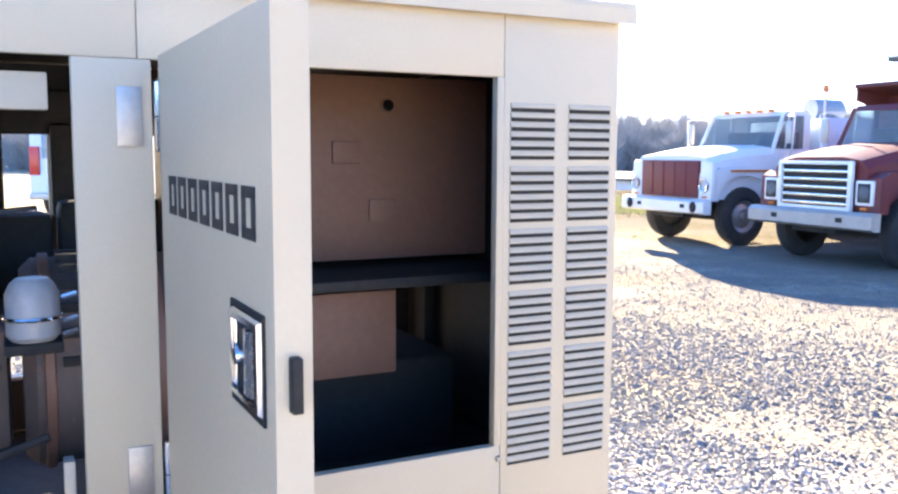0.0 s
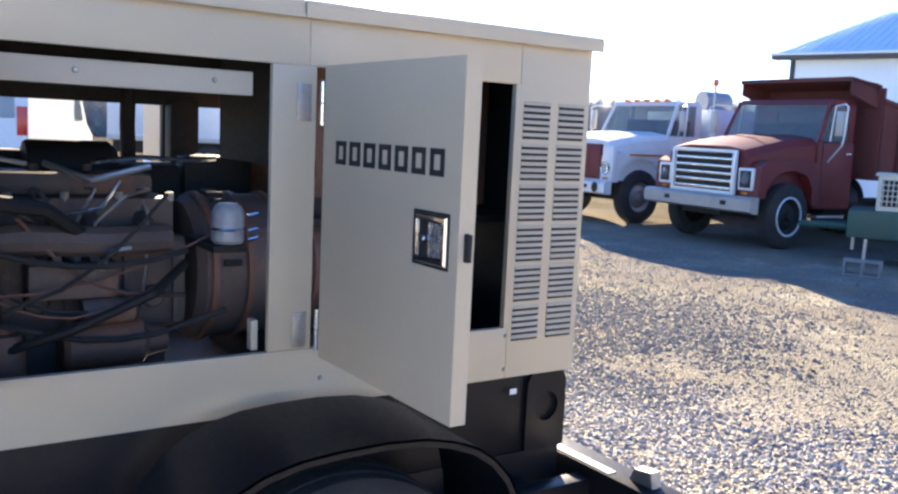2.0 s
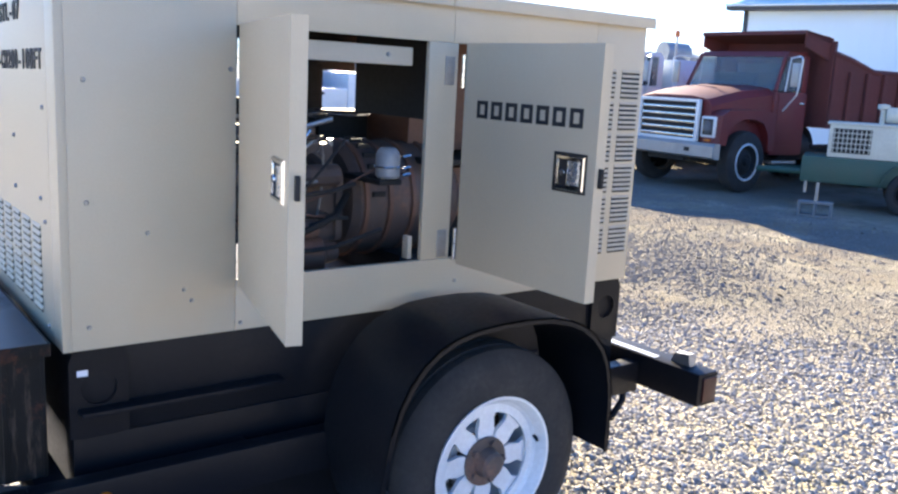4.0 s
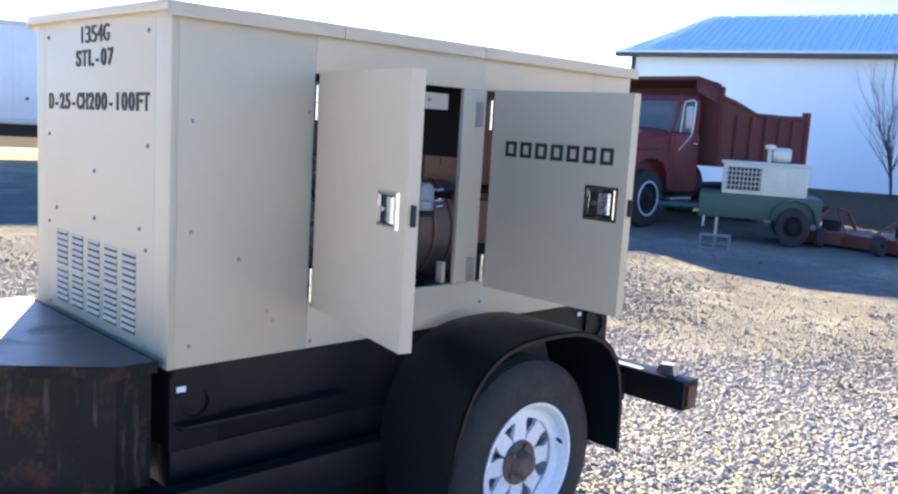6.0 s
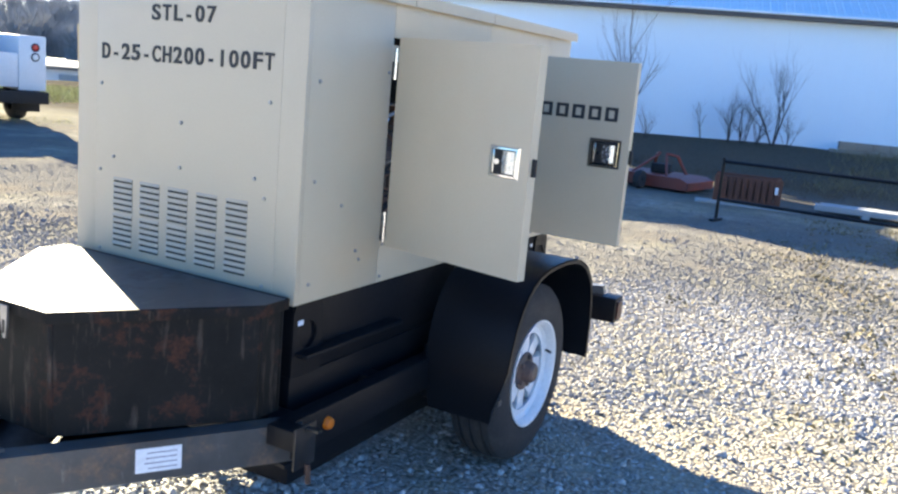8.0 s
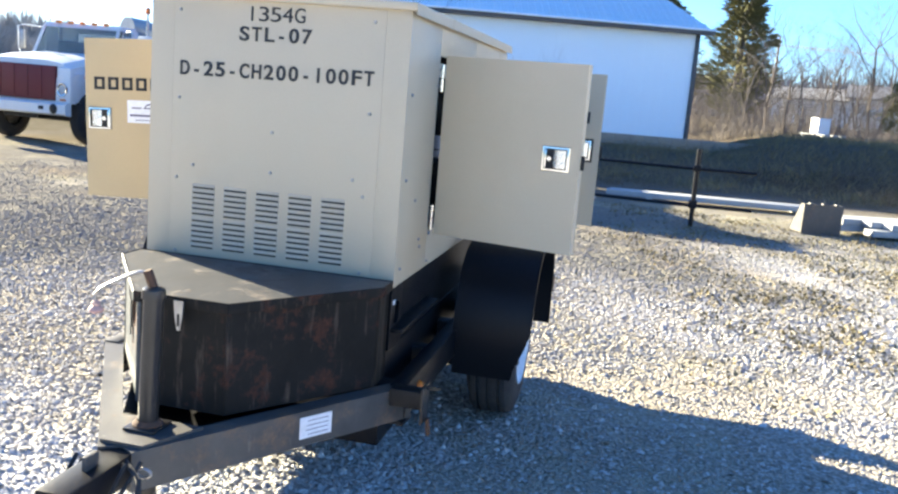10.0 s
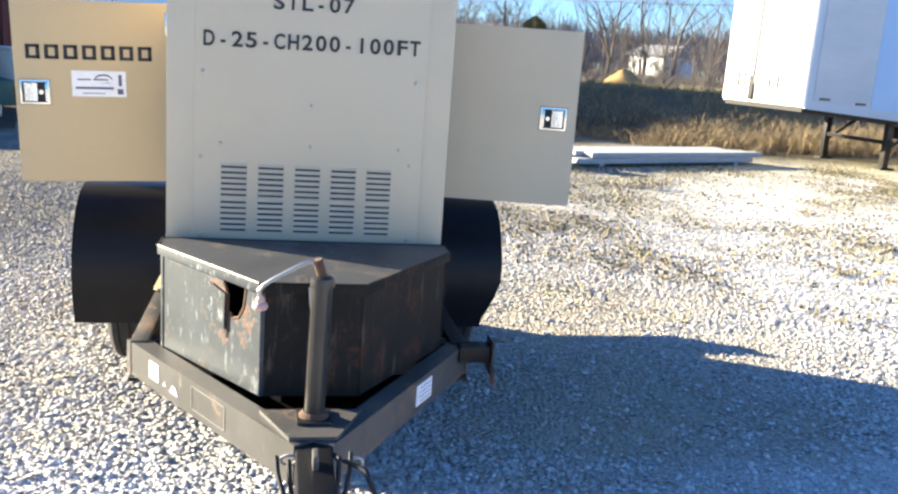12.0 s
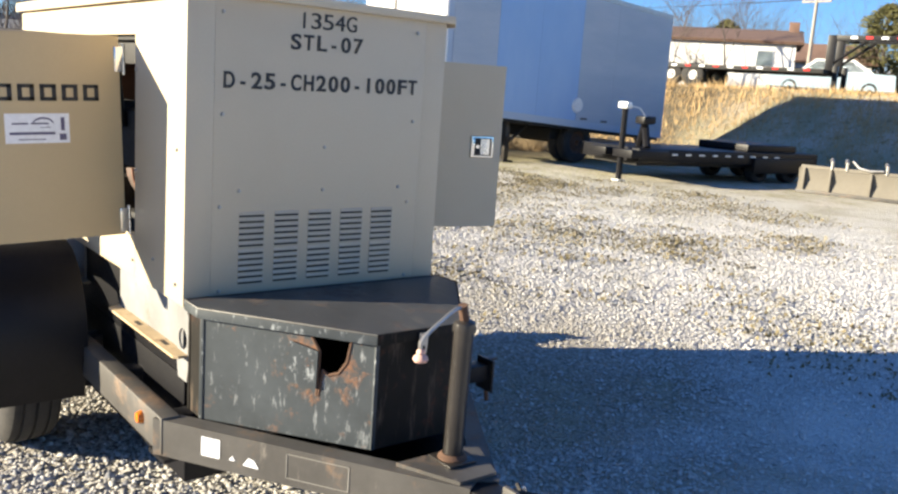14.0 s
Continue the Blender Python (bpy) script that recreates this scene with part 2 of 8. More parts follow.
# far-side steel: real rust and weathering, base lifted for the sun on it
ANGLE = rusty("sunlit_rusted_angle", (0.33, 0.25, 0.15), (0.14, 0.07, 0.035), (0.55, 0.72), (0.4, 0.33, 0.22), (0.66, 0.8), 0.7, (1, 1, 1), 0.3, 2.0)
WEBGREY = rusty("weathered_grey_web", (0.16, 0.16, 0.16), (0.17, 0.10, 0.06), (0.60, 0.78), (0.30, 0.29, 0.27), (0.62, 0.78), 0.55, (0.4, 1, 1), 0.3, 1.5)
FADED = surface("faded_outline", (0.24, 0.23, 0.21), None, 0.6, 0, 5, 80, 0.4, 0.02)
RUST = surface("rust", (0.095, 0.050, 0.030), (0.05, 0.027, 0.018), 0.9, 0, 9, 120, 0.8, 0.5)
CHROME = surface("chrome", (0.72, 0.72, 0.72), (0.5, 0.5, 0.48), 0.12, 1.0, 8, 90, 0.3, 0.03)
PADDLE = surface("worn_plated_paddle", (0.70, 0.69, 0.67), (0.5, 0.48, 0.45), 0.24, 0.85, 10, 90, 0.5, 0.05)
STEEL = surface("dull_steel", (0.42, 0.41, 0.40), (0.25, 0.2, 0.16), 0.4, 0.8, 12, 90, 0.5, 0.1)
RUBBER = surface("tyre_rubber", (0.025, 0.024, 0.024), (0.075, 0.068, 0.06), 0.85, 0, 6, 60, 0.6, 0.3)
RIMWHITE = surface("white_wheel_paint", (0.78, 0.79, 0.80), (0.45, 0.42, 0.38), 0.35, 0, 8, 70, 0.4, 0.05)
# near-black for dark parts; also holds the housing's inside down to its shade
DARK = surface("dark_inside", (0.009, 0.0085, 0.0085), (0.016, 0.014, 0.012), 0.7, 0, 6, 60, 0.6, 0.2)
MARK = surface("stencil_black", (0.02, 0.02, 0.022), (0.06, 0.055, 0.05), 0.6, 0, 20, 150, 0.6, 0.02)
PAPER = surface("white_label", (0.80, 0.81, 0.84), (0.6, 0.6, 0.62), 0.4, 0, 5, 80, 0.4, 0.02)
INK = surface("label_ink", (0.10, 0.09, 0.16), None, 0.5, 0, 5, 80, 0.4, 0.02)
AMBER = surface("amber_lens", (0.65, 0.17, 0.012), (0.5, 0.13, 0.012), 0.2, 0, 8, 50, 0.3, 0.03)
REDLENS = surface("red_lens", (0.55, 0.03, 0.02), None, 0.2, 0, 8, 50, 0.3, 0.03)
DULLRED = surface("dull_red_lens", (0.05, 0.012, 0.01), None, 0.35, 0, 8, 50, 0.4, 0.03)
KNOB = surface("faded_pink_knob", (0.62, 0.36, 0.29), (0.5, 0.4, 0.33), 0.6, 0, 20, 60, 0.6, 0.2)
ENGINE = rusty("oily_engine_paint", (0.070, 0.052, 0.045), (0.17, 0.085, 0.055), (0.5, 0.7), (0.2, 0.19, 0.17), (0.68, 0.78), 0.6)
BROWNBOX = surface("brown_panel", (0.19, 0.095, 0.062), (0.12, 0.068, 0.05), 0.55, 0, 5, 60, 0.6, 0.1)
FILTER = surface("white_filter", (0.33, 0.33, 0.33), (0.24, 0.23, 0.21), 0.4, 0, 9, 70, 0.6, 0.05)
TRUCKRED = surface("faded_red_paint", (0.135, 0.014, 0.015), (0.11, 0.028, 0.023), 0.5, 0, 2, 40, 0.7, 0.05)
RUSTRED = surface("rusted_red_bed", (0.125, 0.030, 0.025), (0.075, 0.03, 0.024), 0.8, 0, 1.6, 30, 0.8, 0.2, (1, 1, 0.3))
TRUCKWHITE = surface("white_truck_paint", (0.72, 0.73, 0.74), (0.5, 0.49, 0.47), 0.35, 0, 2, 50, 0.4, 0.04)
SERVICE = surface("pale_blue_body", (0.50, 0.60, 0.70), (0.4, 0.46, 0.5), 0.4, 0, 2, 50, 0.4, 0.04)
GLASS = glass_material("window_glass", (0.55, 0.62, 0.65))
LENS = glass_material("headlamp_glass", (0.85, 0.87, 0.9), 0.15)
BUMPERGREY = surface("grey_bumper", (0.42, 0.40, 0.37), (0.25, 0.22, 0.19), 0.4, 0.2, 3, 50, 0.6, 0.1)
WALLWHITE = surface("white_ribbed_siding", (0.76, 0.87, 0.96), (0.70, 0.82, 0.93), 0.5, 0, 0.35, 60, 0.5, 0.03, speck=0.95)
ROOFBLUE = surface("pale_metal_roof", (0.80, 0.90, 0.93), (0.74, 0.85, 0.90), 0.38, 0.45, 0.5, 12, 0.5, 0.05)
TRIMDARK = surface("dark_trim", (0.06, 0.06, 0.065), None, 0.5, 0, 2, 30, 0.5, 0.05)
GREEN = surface("dark_green_tank", (0.028, 0.085, 0.062), (0.06, 0.07, 0.05), 0.5, 0, 3, 40, 0.6, 0.1)
CREAM = surface("cream_canopy", (0.62, 0.60, 0.50), (0.45, 0.42, 0.34), 0.5, 0, 3, 40, 0.6, 0.1)
BLOCK = surface("concrete_block", (0.20, 0.20, 0.20), (0.15, 0.145, 0.14), 0.9, 0, 6, 90, 0.6, 0.5)
WALLBLOCK = surface("weathered_tan_block", (0.30, 0.265, 0.215), (0.20, 0.175, 0.145), 0.9, 0, 1.5, 40, 0.8, 0.4)
CRATE = surface("rust_red_crate", (0.125, 0.050, 0.030), (0.065, 0.032, 0.022), 0.85, 0, 4, 40, 0.8, 0.3)
IMPRED = surface("orange_red_implement", (0.21, 0.042, 0.026), (0.10, 0.04, 0.03), 0.5, 0, 5, 40, 0.7, 0.1)
PLANK = surface("pale_grey_plank", (0.37, 0.38, 0.38), (0.29, 0.29, 0.28), 0.8, 0, 1.5, 40, 0.6, 0.2, (4, 0.4, 4))
# white side wall in blue-grey: its shade is put into the base colour
BOXBLUE = surface("shade_blue_box_side", (0.36, 0.44, 0.55), (0.31, 0.40, 0.52), 0.38, 0, 0.6, 90, 0.6, 0.03, speck=0.95)
BOXSKY = surface("mottled_blue_side", (0.25, 0.41, 0.67), (0.35, 0.50, 0.70), 0.38, 0, 0.9, 90, 0.75, 0.03, (1.2, 1, 0.4), speck=0.95, patch=(0.45, 0.7))
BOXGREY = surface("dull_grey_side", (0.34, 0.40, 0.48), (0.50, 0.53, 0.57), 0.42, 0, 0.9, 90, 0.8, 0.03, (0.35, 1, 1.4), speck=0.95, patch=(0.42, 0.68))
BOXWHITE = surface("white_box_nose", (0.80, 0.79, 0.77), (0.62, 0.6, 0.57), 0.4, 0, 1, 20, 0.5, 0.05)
BARK = surface("grey_bark", (0.105, 0.088, 0.078), (0.06, 0.05, 0.045), 0.95, 0, 6, 60, 0.7, 0.5)
SAPBARK = surface("dark_sapling_bark", (0.060, 0.052, 0.048), (0.035, 0.03, 0.028), 0.95, 0, 6, 60, 0.7, 0.5)
LITTER = surface("olive_weed_litter", (0.22, 0.185, 0.10), (0.13, 0.10, 0.06), 0.95, 0, 2, 20, 0.9, 0.2)
BRUSH = surface("grey_brown_brush", (0.088, 0.073, 0.057), (0.045, 0.039, 0.034), 0.95, 0, 1.2, 15, 0.8, 0.2)
THICKET = surface("grey_twig_brush", (0.17, 0.145, 0.125), (0.10, 0.085, 0.072), 0.95, 0, 1.0, 12, 0.8, 0.2)
CEDAR = surface("dark_evergreen", (0.135, 0.135, 0.05), (0.21, 0.175, 0.07), 0.9, 0, 3, 20, 0.8, 0.4)
BANKSTRAW = surface("golden_bank_grass", (0.50, 0.35, 0.17), (0.27, 0.18, 0.09), 0.95, 0, 1.0, 15, 0.8, 0.2)
STRAW = surface("pale_dry_weeds", (0.25, 0.185, 0.105), (0.12, 0.07, 0.04), 0.95, 0, 0.8, 15, 0.8, 0.2)
WEED = surface("dry_weeds", (0.13, 0.098, 0.06), (0.07, 0.055, 0.037), 0.95, 0, 1.2, 15, 0.8, 0.2)
SOIL = surface("brown_clay", (0.38, 0.235, 0.085), (0.24, 0.145, 0.06), 0.95, 0, 2, 25, 0.7, 0.5)
GREYROOF = surface("grey_shingles", (0.24, 0.24, 0.25), (0.18, 0.18, 0.185), 0.9, 0, 2, 20, 0.6, 0.3)
BRICKROOF = surface("brown_shingles", (0.19, 0.115, 0.085), (0.13, 0.085, 0.065), 0.9, 0, 2, 20, 0.6, 0.3)
HOUSEWHITE = surface("white_house_wall", (0.76, 0.75, 0.73), (0.6, 0.6, 0.58), 0.6, 0, 2, 25, 0.5, 0.05)
CARBLUE = surface("pale_blue_car_paint", (0.36, 0.46, 0.54), None, 0.3, 0, 2, 25, 0.3, 0.03)
TAPE = surface("silver_tape", (0.75, 0.77, 0.78), None, 0.3, 0.2, 5, 60, 0.4, 0.05)
GRAVEL = stones_material("limestone_gravel", [(0.34, 0.315, 0.285), (0.46, 0.435, 0.40), (0.56, 0.535, 0.50), (0.63, 0.61, 0.575), (0.77, 0.76, 0.74)])
GROUND = ground_material()
WOODS = surface("dim_far_woods", (0.34, 0.33, 0.32), (0.22, 0.215, 0.22), 0.95, 0, 0.4, 3, 0.7, 0.3)
FOLIAGE_FAR = surface("far_bare_woods", (0.29, 0.255, 0.24), (0.20, 0.18, 0.175), 0.95, 0, 0.4, 3, 0.7, 0.3)

# ---- building helpers


def smooth(a, b, x):
    t = max(0.0, min(1.0, (x - a) / (b - a)))
    return t * t * (3 - 2 * t)


class Shape:
    """Collects faces of one mesh."""

    def __init__(self):
        self.v, self.f, self.mi = [], [], []

    def add(self, verts, faces, m=0):
        k = len(self.v)
        self.v += [tuple(q) for q in verts]
        self.f += [tuple(i + k for i in f) for f in faces]
        self.mi += [m] * len(faces)
        return self

    def box(self, a, b, bev=0.0, m=0, turn=None):
        lo, hi = [min(a[i], b[i]) for i in range(3)], [max(a[i], b[i]) for i in range(3)]
        bm = bmesh.new()
        bmesh.ops.create_cube(bm, size=1)
        for v in bm.verts:
            v.co = Vector([(lo[i] + hi[i]) / 2 + v.co[i] * (hi[i] - lo[i]) for i in range(3)])
        if bev:
            bev = min(bev, 0.45 * min(hi[i] - lo[i] for i in range(3)))
            bmesh.ops.bevel(bm, geom=bm.edges[:], offset=bev, segments=2, affect='EDGES', profile=0.6)
        if turn is not None:
            bmesh.ops.transform(bm, matrix=turn, verts=bm.verts)
        bm.verts.index_update()
        self.add([v.co for v in bm.verts], [[v.index for v in f.verts] for f in bm.faces], m)
        bm.free()
        return self

    def tube(self, pts, r, n=10, m=0, cap=True):
        """A round bar along points; r is one radius or one for each point."""
        pts = [Vector(q) for q in pts]
        rs = r if isinstance(r, (list, tuple)) else [r] * len(pts)
        rings, up = [], None
        for i, q in enumerate(pts):
            d = (pts[min(i + 1, len(pts) - 1)] - pts[max(i - 1, 0)]).normalized()
            if up is None:
                up = Vector((0, 0, 1)) if abs(d.z) < 0.9 else Vector((1, 0, 0))
            s = d.cross(up).normalized()
            up = s.cross(d).normalized()
            rings.append([q + (s * math.cos(2 * math.pi * k / n) + up * math.sin(2 * math.pi * k / n)) * rs[i] for k in range(n)])
        verts = [v for ring in rings for v in ring]
        faces = [(i * n + k, i * n + (k + 1) % n, (i + 1) * n + (k + 1) % n, (i + 1) * n + k) for i in range(len(pts) - 1) for k in range(n)]
        if cap:
            faces += [tuple(range(n))[::-1], tuple((len(pts) - 1) * n + k for k in range(n))]
        return self.add(verts, faces, m)

    def lathe(self, profile, centre, axis='y', n=32, m=0):
        """Turns (radius, along) pairs about an axis."""
        verts, k = [], len(profile)
        for j in range(n):
            a = 2 * math.pi * j / n
            for r, s in profile:
                c, d = r * math.cos(a), r * math.sin(a)
                q = {'y': (c, s, d), 'x': (s, c, d), 'z': (c, d, s)}[axis]
                verts.append((centre[0] + q[0], centre[1] + q[1], centre[2] + q[2]))
        faces = [(j * k + i, j * k + i + 1, ((j + 1) % n) * k + i + 1, ((j + 1) % n) * k + i) for j in range(n) for i in range(k - 1)]
        return self.add(verts, faces, m)

    def prism(self, poly, lo, hi, axis='y', m=0):
        """A flat outline pushed from lo to hi along an axis; the outline lies in the other two axes."""
        put = {'y': lambda p, s: (p[0], s, p[1]), 'x': lambda p, s: (s, p[0], p[1]), 'z': lambda p, s: (p[0], p[1], s)}[axis]
        k = len(poly)
        verts = [put(p, lo) for p in poly] + [put(p, hi) for p in poly]
        faces = [tuple(range(k)), tuple(range(2 * k - 1, k - 1, -1))] + [(i, (i + 1) % k, k + (i + 1) % k, k + i) for i in range(k)]
        return self.add(verts, faces, m)

    def channel(self, prof, ln, turn, m=0):
        """A rolled profile (across, up) pushed along x and then placed."""
        k = len(prof)
        v = [turn @ Vector((x, p[0], p[1])) for x in (-0.03, ln) for p in prof]
        return self.add(v, [tuple(range(k)), tuple(range(2 * k - 1, k - 1, -1))] + [(i, (i + 1) % k, k + (i + 1) % k, k + i) for i in range(k)], m)

    def pan(self, x0, x1, y0, y1, z0, z1, t, m=0):
        """A shallow tray, open towards +y."""
        o = [(x0, z0), (x1, z0), (x1, z1), (x0, z1)]
        q = [(x0 + t, z0 + t), (x1 - t, z0 + t), (x1 - t, z1 - t), (x0 + t, z1 - t)]
        v = [(a, y0, b) for a, b in o] + [(a, y1, b) for a, b in o] + [(a, y1, b) for a, b in q] + [(a, y0 + t, b) for a, b in q]
        f = [(0, 1, 2, 3), (15, 14, 13, 12)]
        for i in range(4):
            j = (i + 1) % 4
            f += [(i, 4 + i, 4 + j, j), (4 + i, 8 + i, 8 + j, 4 + j), (8 + i, 12 + i, 12 + j, 8 + j)]
        return self.add(v, f, m)

    def strip(self, poly, lo, hi, thick, axis='y', m=0):
        """An open bent sheet: the outline is a line, with thickness."""
        P = [Vector(p) for p in poly]
        off = []
        for i in range(len(P)):
            d = (P[min(i + 1, len(P) - 1)] - P[max(i - 1, 0)]).normalized()
            off.append(P[i] + Vector((-d.y, d.x)) * thick)
        put = {'y': lambda p, s: (p[0], s, p[1]), 'x': lambda p, s: (s, p[0], p[1])}[axis]
        loop = P + off[::-1]
        k, n = len(loop), len(P)
        verts = [put(p, lo) for p in loop] + [put(p, hi) for p in loop]
        faces = [(i, (i + 1) % k, k + (i + 1) % k, k + i) for i in range(k)]
        for i in range(n - 1):
            faces += [(i, i + 1, k - 2 - i, k - 1 - i), (k + k - 1 - i, k + k - 2 - i, k + i + 1, k + i)]
        return self.add(verts, faces, m)

    def mesh(self, name, mats, sharp=35, smooth=True):
        me = bpy.data.meshes.new(name)
        me.from_pydata(self.v, [], self.f)
        for q in mats if isinstance(mats, (list, tuple)) else [mats]:
            me.materials.append(q)
        me.polygons.foreach_set("material_index", self.mi)
        bm = bmesh.new()
        bm.from_mesh(me)
        bmesh.ops.recalc_face_normals(bm, faces=bm.faces)
        bm.to_mesh(me)
        bm.free()
        if smooth:
            me.shade_smooth()
            me.set_sharp_from_angle(angle=radians(sharp))
        me.update()
        return me


def part(name, shape, mats, parent, label="", at=None):
    data = shape.mesh(name, mats) if isinstance(shape, Shape) else shape
    ob = new(name, data)
    if at is not None:
        ob.matrix_basis = at
    ob.parent = parent
    if label:
        tagged(ob, label)
    return ob


def thing(name, label, category, at=(0, 0, 0), turn=0.0, group="", kind=""):
    ob = new(name)
    ob.empty_display_size = 0.2
    ob.matrix_basis = pose(at[0], at[1], at[2], 0, 0, turn)
    return tagged(ob, label, category, group, kind)


def B(a, b, bev=0.0):
    return Shape().box(a, b, bev)


def text_mesh(name, words, size, mat, weight=0.0, deep=0.0015, squash=1.0):
    cu = bpy.data.curves.new(name, 'FONT')
    cu.body, cu.size, cu.extrude, cu.offset = words, size, deep, weight
    cu.align_x = 'CENTER'
    tmp = new("tmp", cu)
    me = bpy.data.meshes.new_from_object(tmp.evaluated_get(bpy.context.evaluated_depsgraph_get()))
    bpy.data.objects.remove(tmp)
    me.name = name
    me.materials.clear()
    me.materials.append(mat)
    wide = max(v.co.x for v in me.vertices) - min(v.co.x for v in me.vertices)
    return me, wide

# ---- the generator set's enclosure (rear at +x, tongue at -x)
L, W, Z0, Z1 = 1.93, 0.906, 0.745, 1.642
HINGE1, POST_A, POST_B, REAR = 0.46, 1.012, 1.155, 1.677
SILL, HEAD = 0.885, 1.528
T = 0.018
gen = thing("generator_enclosure", "tan sheet-steel generator housing with its side doors open, on a trailer", "generator")


def screws(spots, axis, parent, mat=STEEL, r=0.006):
    """Small round bolt heads; spots on a wall whose normal is the axis."""
    key = {'x-': ('x', -1), 'y-': ('y', -1), 'y+': ('y', 1)}[axis]
    s = Shape().lathe([(0.0, key[1] * 0.006), (r * 0.7, key[1] * 0.006), (r, key[1] * 0.002), (r, 0)], (0, 0, 0), key[0], 8)
    me = s.mesh("bolt", mat)
    for q in spots:
        part("bolt", me, None, parent, at=pose(*q))


def louvre_mesh(width, normal):
    """A pressed louvre of the given width: a hood over a dark strip, the slot's shade as colour; it faces -x or -y."""
    s = Shape()
    h, d = 0.0095, 0.0045
    prof = [(0.0, h * 0.85), (-d * 0.55, h * 0.5), (-d * 0.95, h * 0.1), (-d, -h * 0.05), (-d * 0.8, -h * 0.1), (0.0, h * 0.1)]
    for lo, hi in ((-width / 2, width / 2),):
        s.prism(prof, lo, hi, 'y')
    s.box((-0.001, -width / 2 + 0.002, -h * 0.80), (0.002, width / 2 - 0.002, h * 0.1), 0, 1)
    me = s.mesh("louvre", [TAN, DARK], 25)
    if normal == 'y-':
        me.transform(Matrix.Rotation(radians(90), 4, 'Z'))
    return me


front = part("front_panel", B((0, 0.0834, Z0), (T, W - 0.0834, Z1), 0.0008), TAN, gen)
part("corner_panel", B((0.0004, 0.0, Z0), (T + 0.003, 0.083, Z1), 0.0008), TAN, gen)
part("corner_panel", B((0.0004, W - 0.083, Z0), (T + 0.003, W, Z1), 0.0008), TAN, gen)
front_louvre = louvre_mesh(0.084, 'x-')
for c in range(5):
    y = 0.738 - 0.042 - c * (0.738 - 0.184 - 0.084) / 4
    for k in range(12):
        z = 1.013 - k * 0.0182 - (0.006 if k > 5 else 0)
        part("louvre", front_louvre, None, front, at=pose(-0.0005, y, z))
screws([(0, 0.165, 1.090), (0, 0.126, 1.038), (0, 0.120, 0.782), (0, 0.797, 0.782), (0, 0.797, 1.31), (0, 0.12, 1.31), (0, 0.80, 1.038), (0, 0.74, 1.085), (0, 0.455, 1.085), (0, 0.455, 1.22), (0, 0.80, 1.60), (0, 0.12, 1.60)], 'x-', front)
for words, size, y, z, weight, want, cap in (("1354G", 0.062, 0.459, 1.579, 0.0, 0.200, 0.046), ("STL-07", 0.062, 0.459, 1.514, 0.0012, 0.252, 0.046), ("D-25-CH200-100FT", 0.064, 0.4545, 1.392, 0.0014, 0.684, 0.048)):
    pitch = want / (len(words) - 0.22)
    probe, _ = text_mesh("probe", "D", size, MARK, 0.0)
    cap_high = max(v.co.y for v in probe.vertices)
    bpy.data.meshes.remove(probe)
    for i, ch in enumerate(words):
        me, wide = text_mesh("stencil_character", ch, size, MARK, weight)
        high = cap_high + 2 * weight
        k = min(pitch * (0.78 if weight else 0.86) / wide, 1.5) if ch not in "-1" else (1.0 if ch == "1" else pitch * 0.36 / wide)
        me.transform(Matrix.Diagonal((k, cap / high, 1, 1)) @ Matrix.Translation((0, weight, 0)))
        part("stencil_character", me, None, front, "black stencilled inventory character", at=Matrix.Translation((-0.0018, y + want / 2 - pitch * (i + 0.39), z + 0.018 * (pitch * (i + 0.39) - want / 2))) @ Matrix.Rotation(radians(-90), 4, 'Z') @ Matrix.Rotation(radians(90), 4, 'X'))


def side_wall(y0, y1, far):
    """A long side with its two door openings."""
    part("side_panel", B((T + 0.003, y0, Z0), (HINGE1 - 0.034, y1, Z1), 0.002), TAN, gen)
    part("header_panel", B((HINGE1 - 0.033, y0, HEAD), (1.098, y1, Z1), 0.002), TAN, gen)
    part("header_panel", B((1.099, y0, HEAD), (REAR + 0.012, y1, Z1), 0.002), TAN, gen)
    part("sill_panel", B((HINGE1 - 0.033, y0, Z0), (REAR + 0.012, y1, SILL), 0.002), TAN, gen)
    part("door_post", B((POST_A, y0, SILL), (POST_B - 0.038, y1, HEAD), 0.004), TAN, gen)
    rear = part("louvred_panel", B((REAR + 0.013, y0, Z0), (L, y1, Z1), 0.002), TAN, gen)
    part("jamb", B((REAR, y0, SILL), (REAR + 0.013, y1, HEAD), 0.001), TAN, gen)
    return rear


near_rear = side_wall(0.0, T, False)
side_wall(W - T, W, True)
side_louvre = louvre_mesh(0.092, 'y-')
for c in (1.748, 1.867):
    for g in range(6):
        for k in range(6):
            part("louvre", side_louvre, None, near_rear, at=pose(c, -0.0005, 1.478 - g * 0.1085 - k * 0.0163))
screws([(1.685, 0, 0.862), (1.685, 0, 0.770), (1.144, 0, 0.812), (0.41, 0, 1.42), (0.20, 0, 1.02), (0.29, 0, 0.87), (0.06, 0, 0.80), (0.06, 0, 1.10), (0.06, 0, 1.38), (0.44, 0, 0.872), (0.44, 0, 0.765), (0.31, 0, 0.84)], 'y-', gen)
screws([(0.41, W, 1.42), (0.41, W, 1.10), (0.25, W, 0.84), (0.06, W, 0.80), (0.06, W, 1.20), (0.44, W, 0.80)], 'y+', gen)
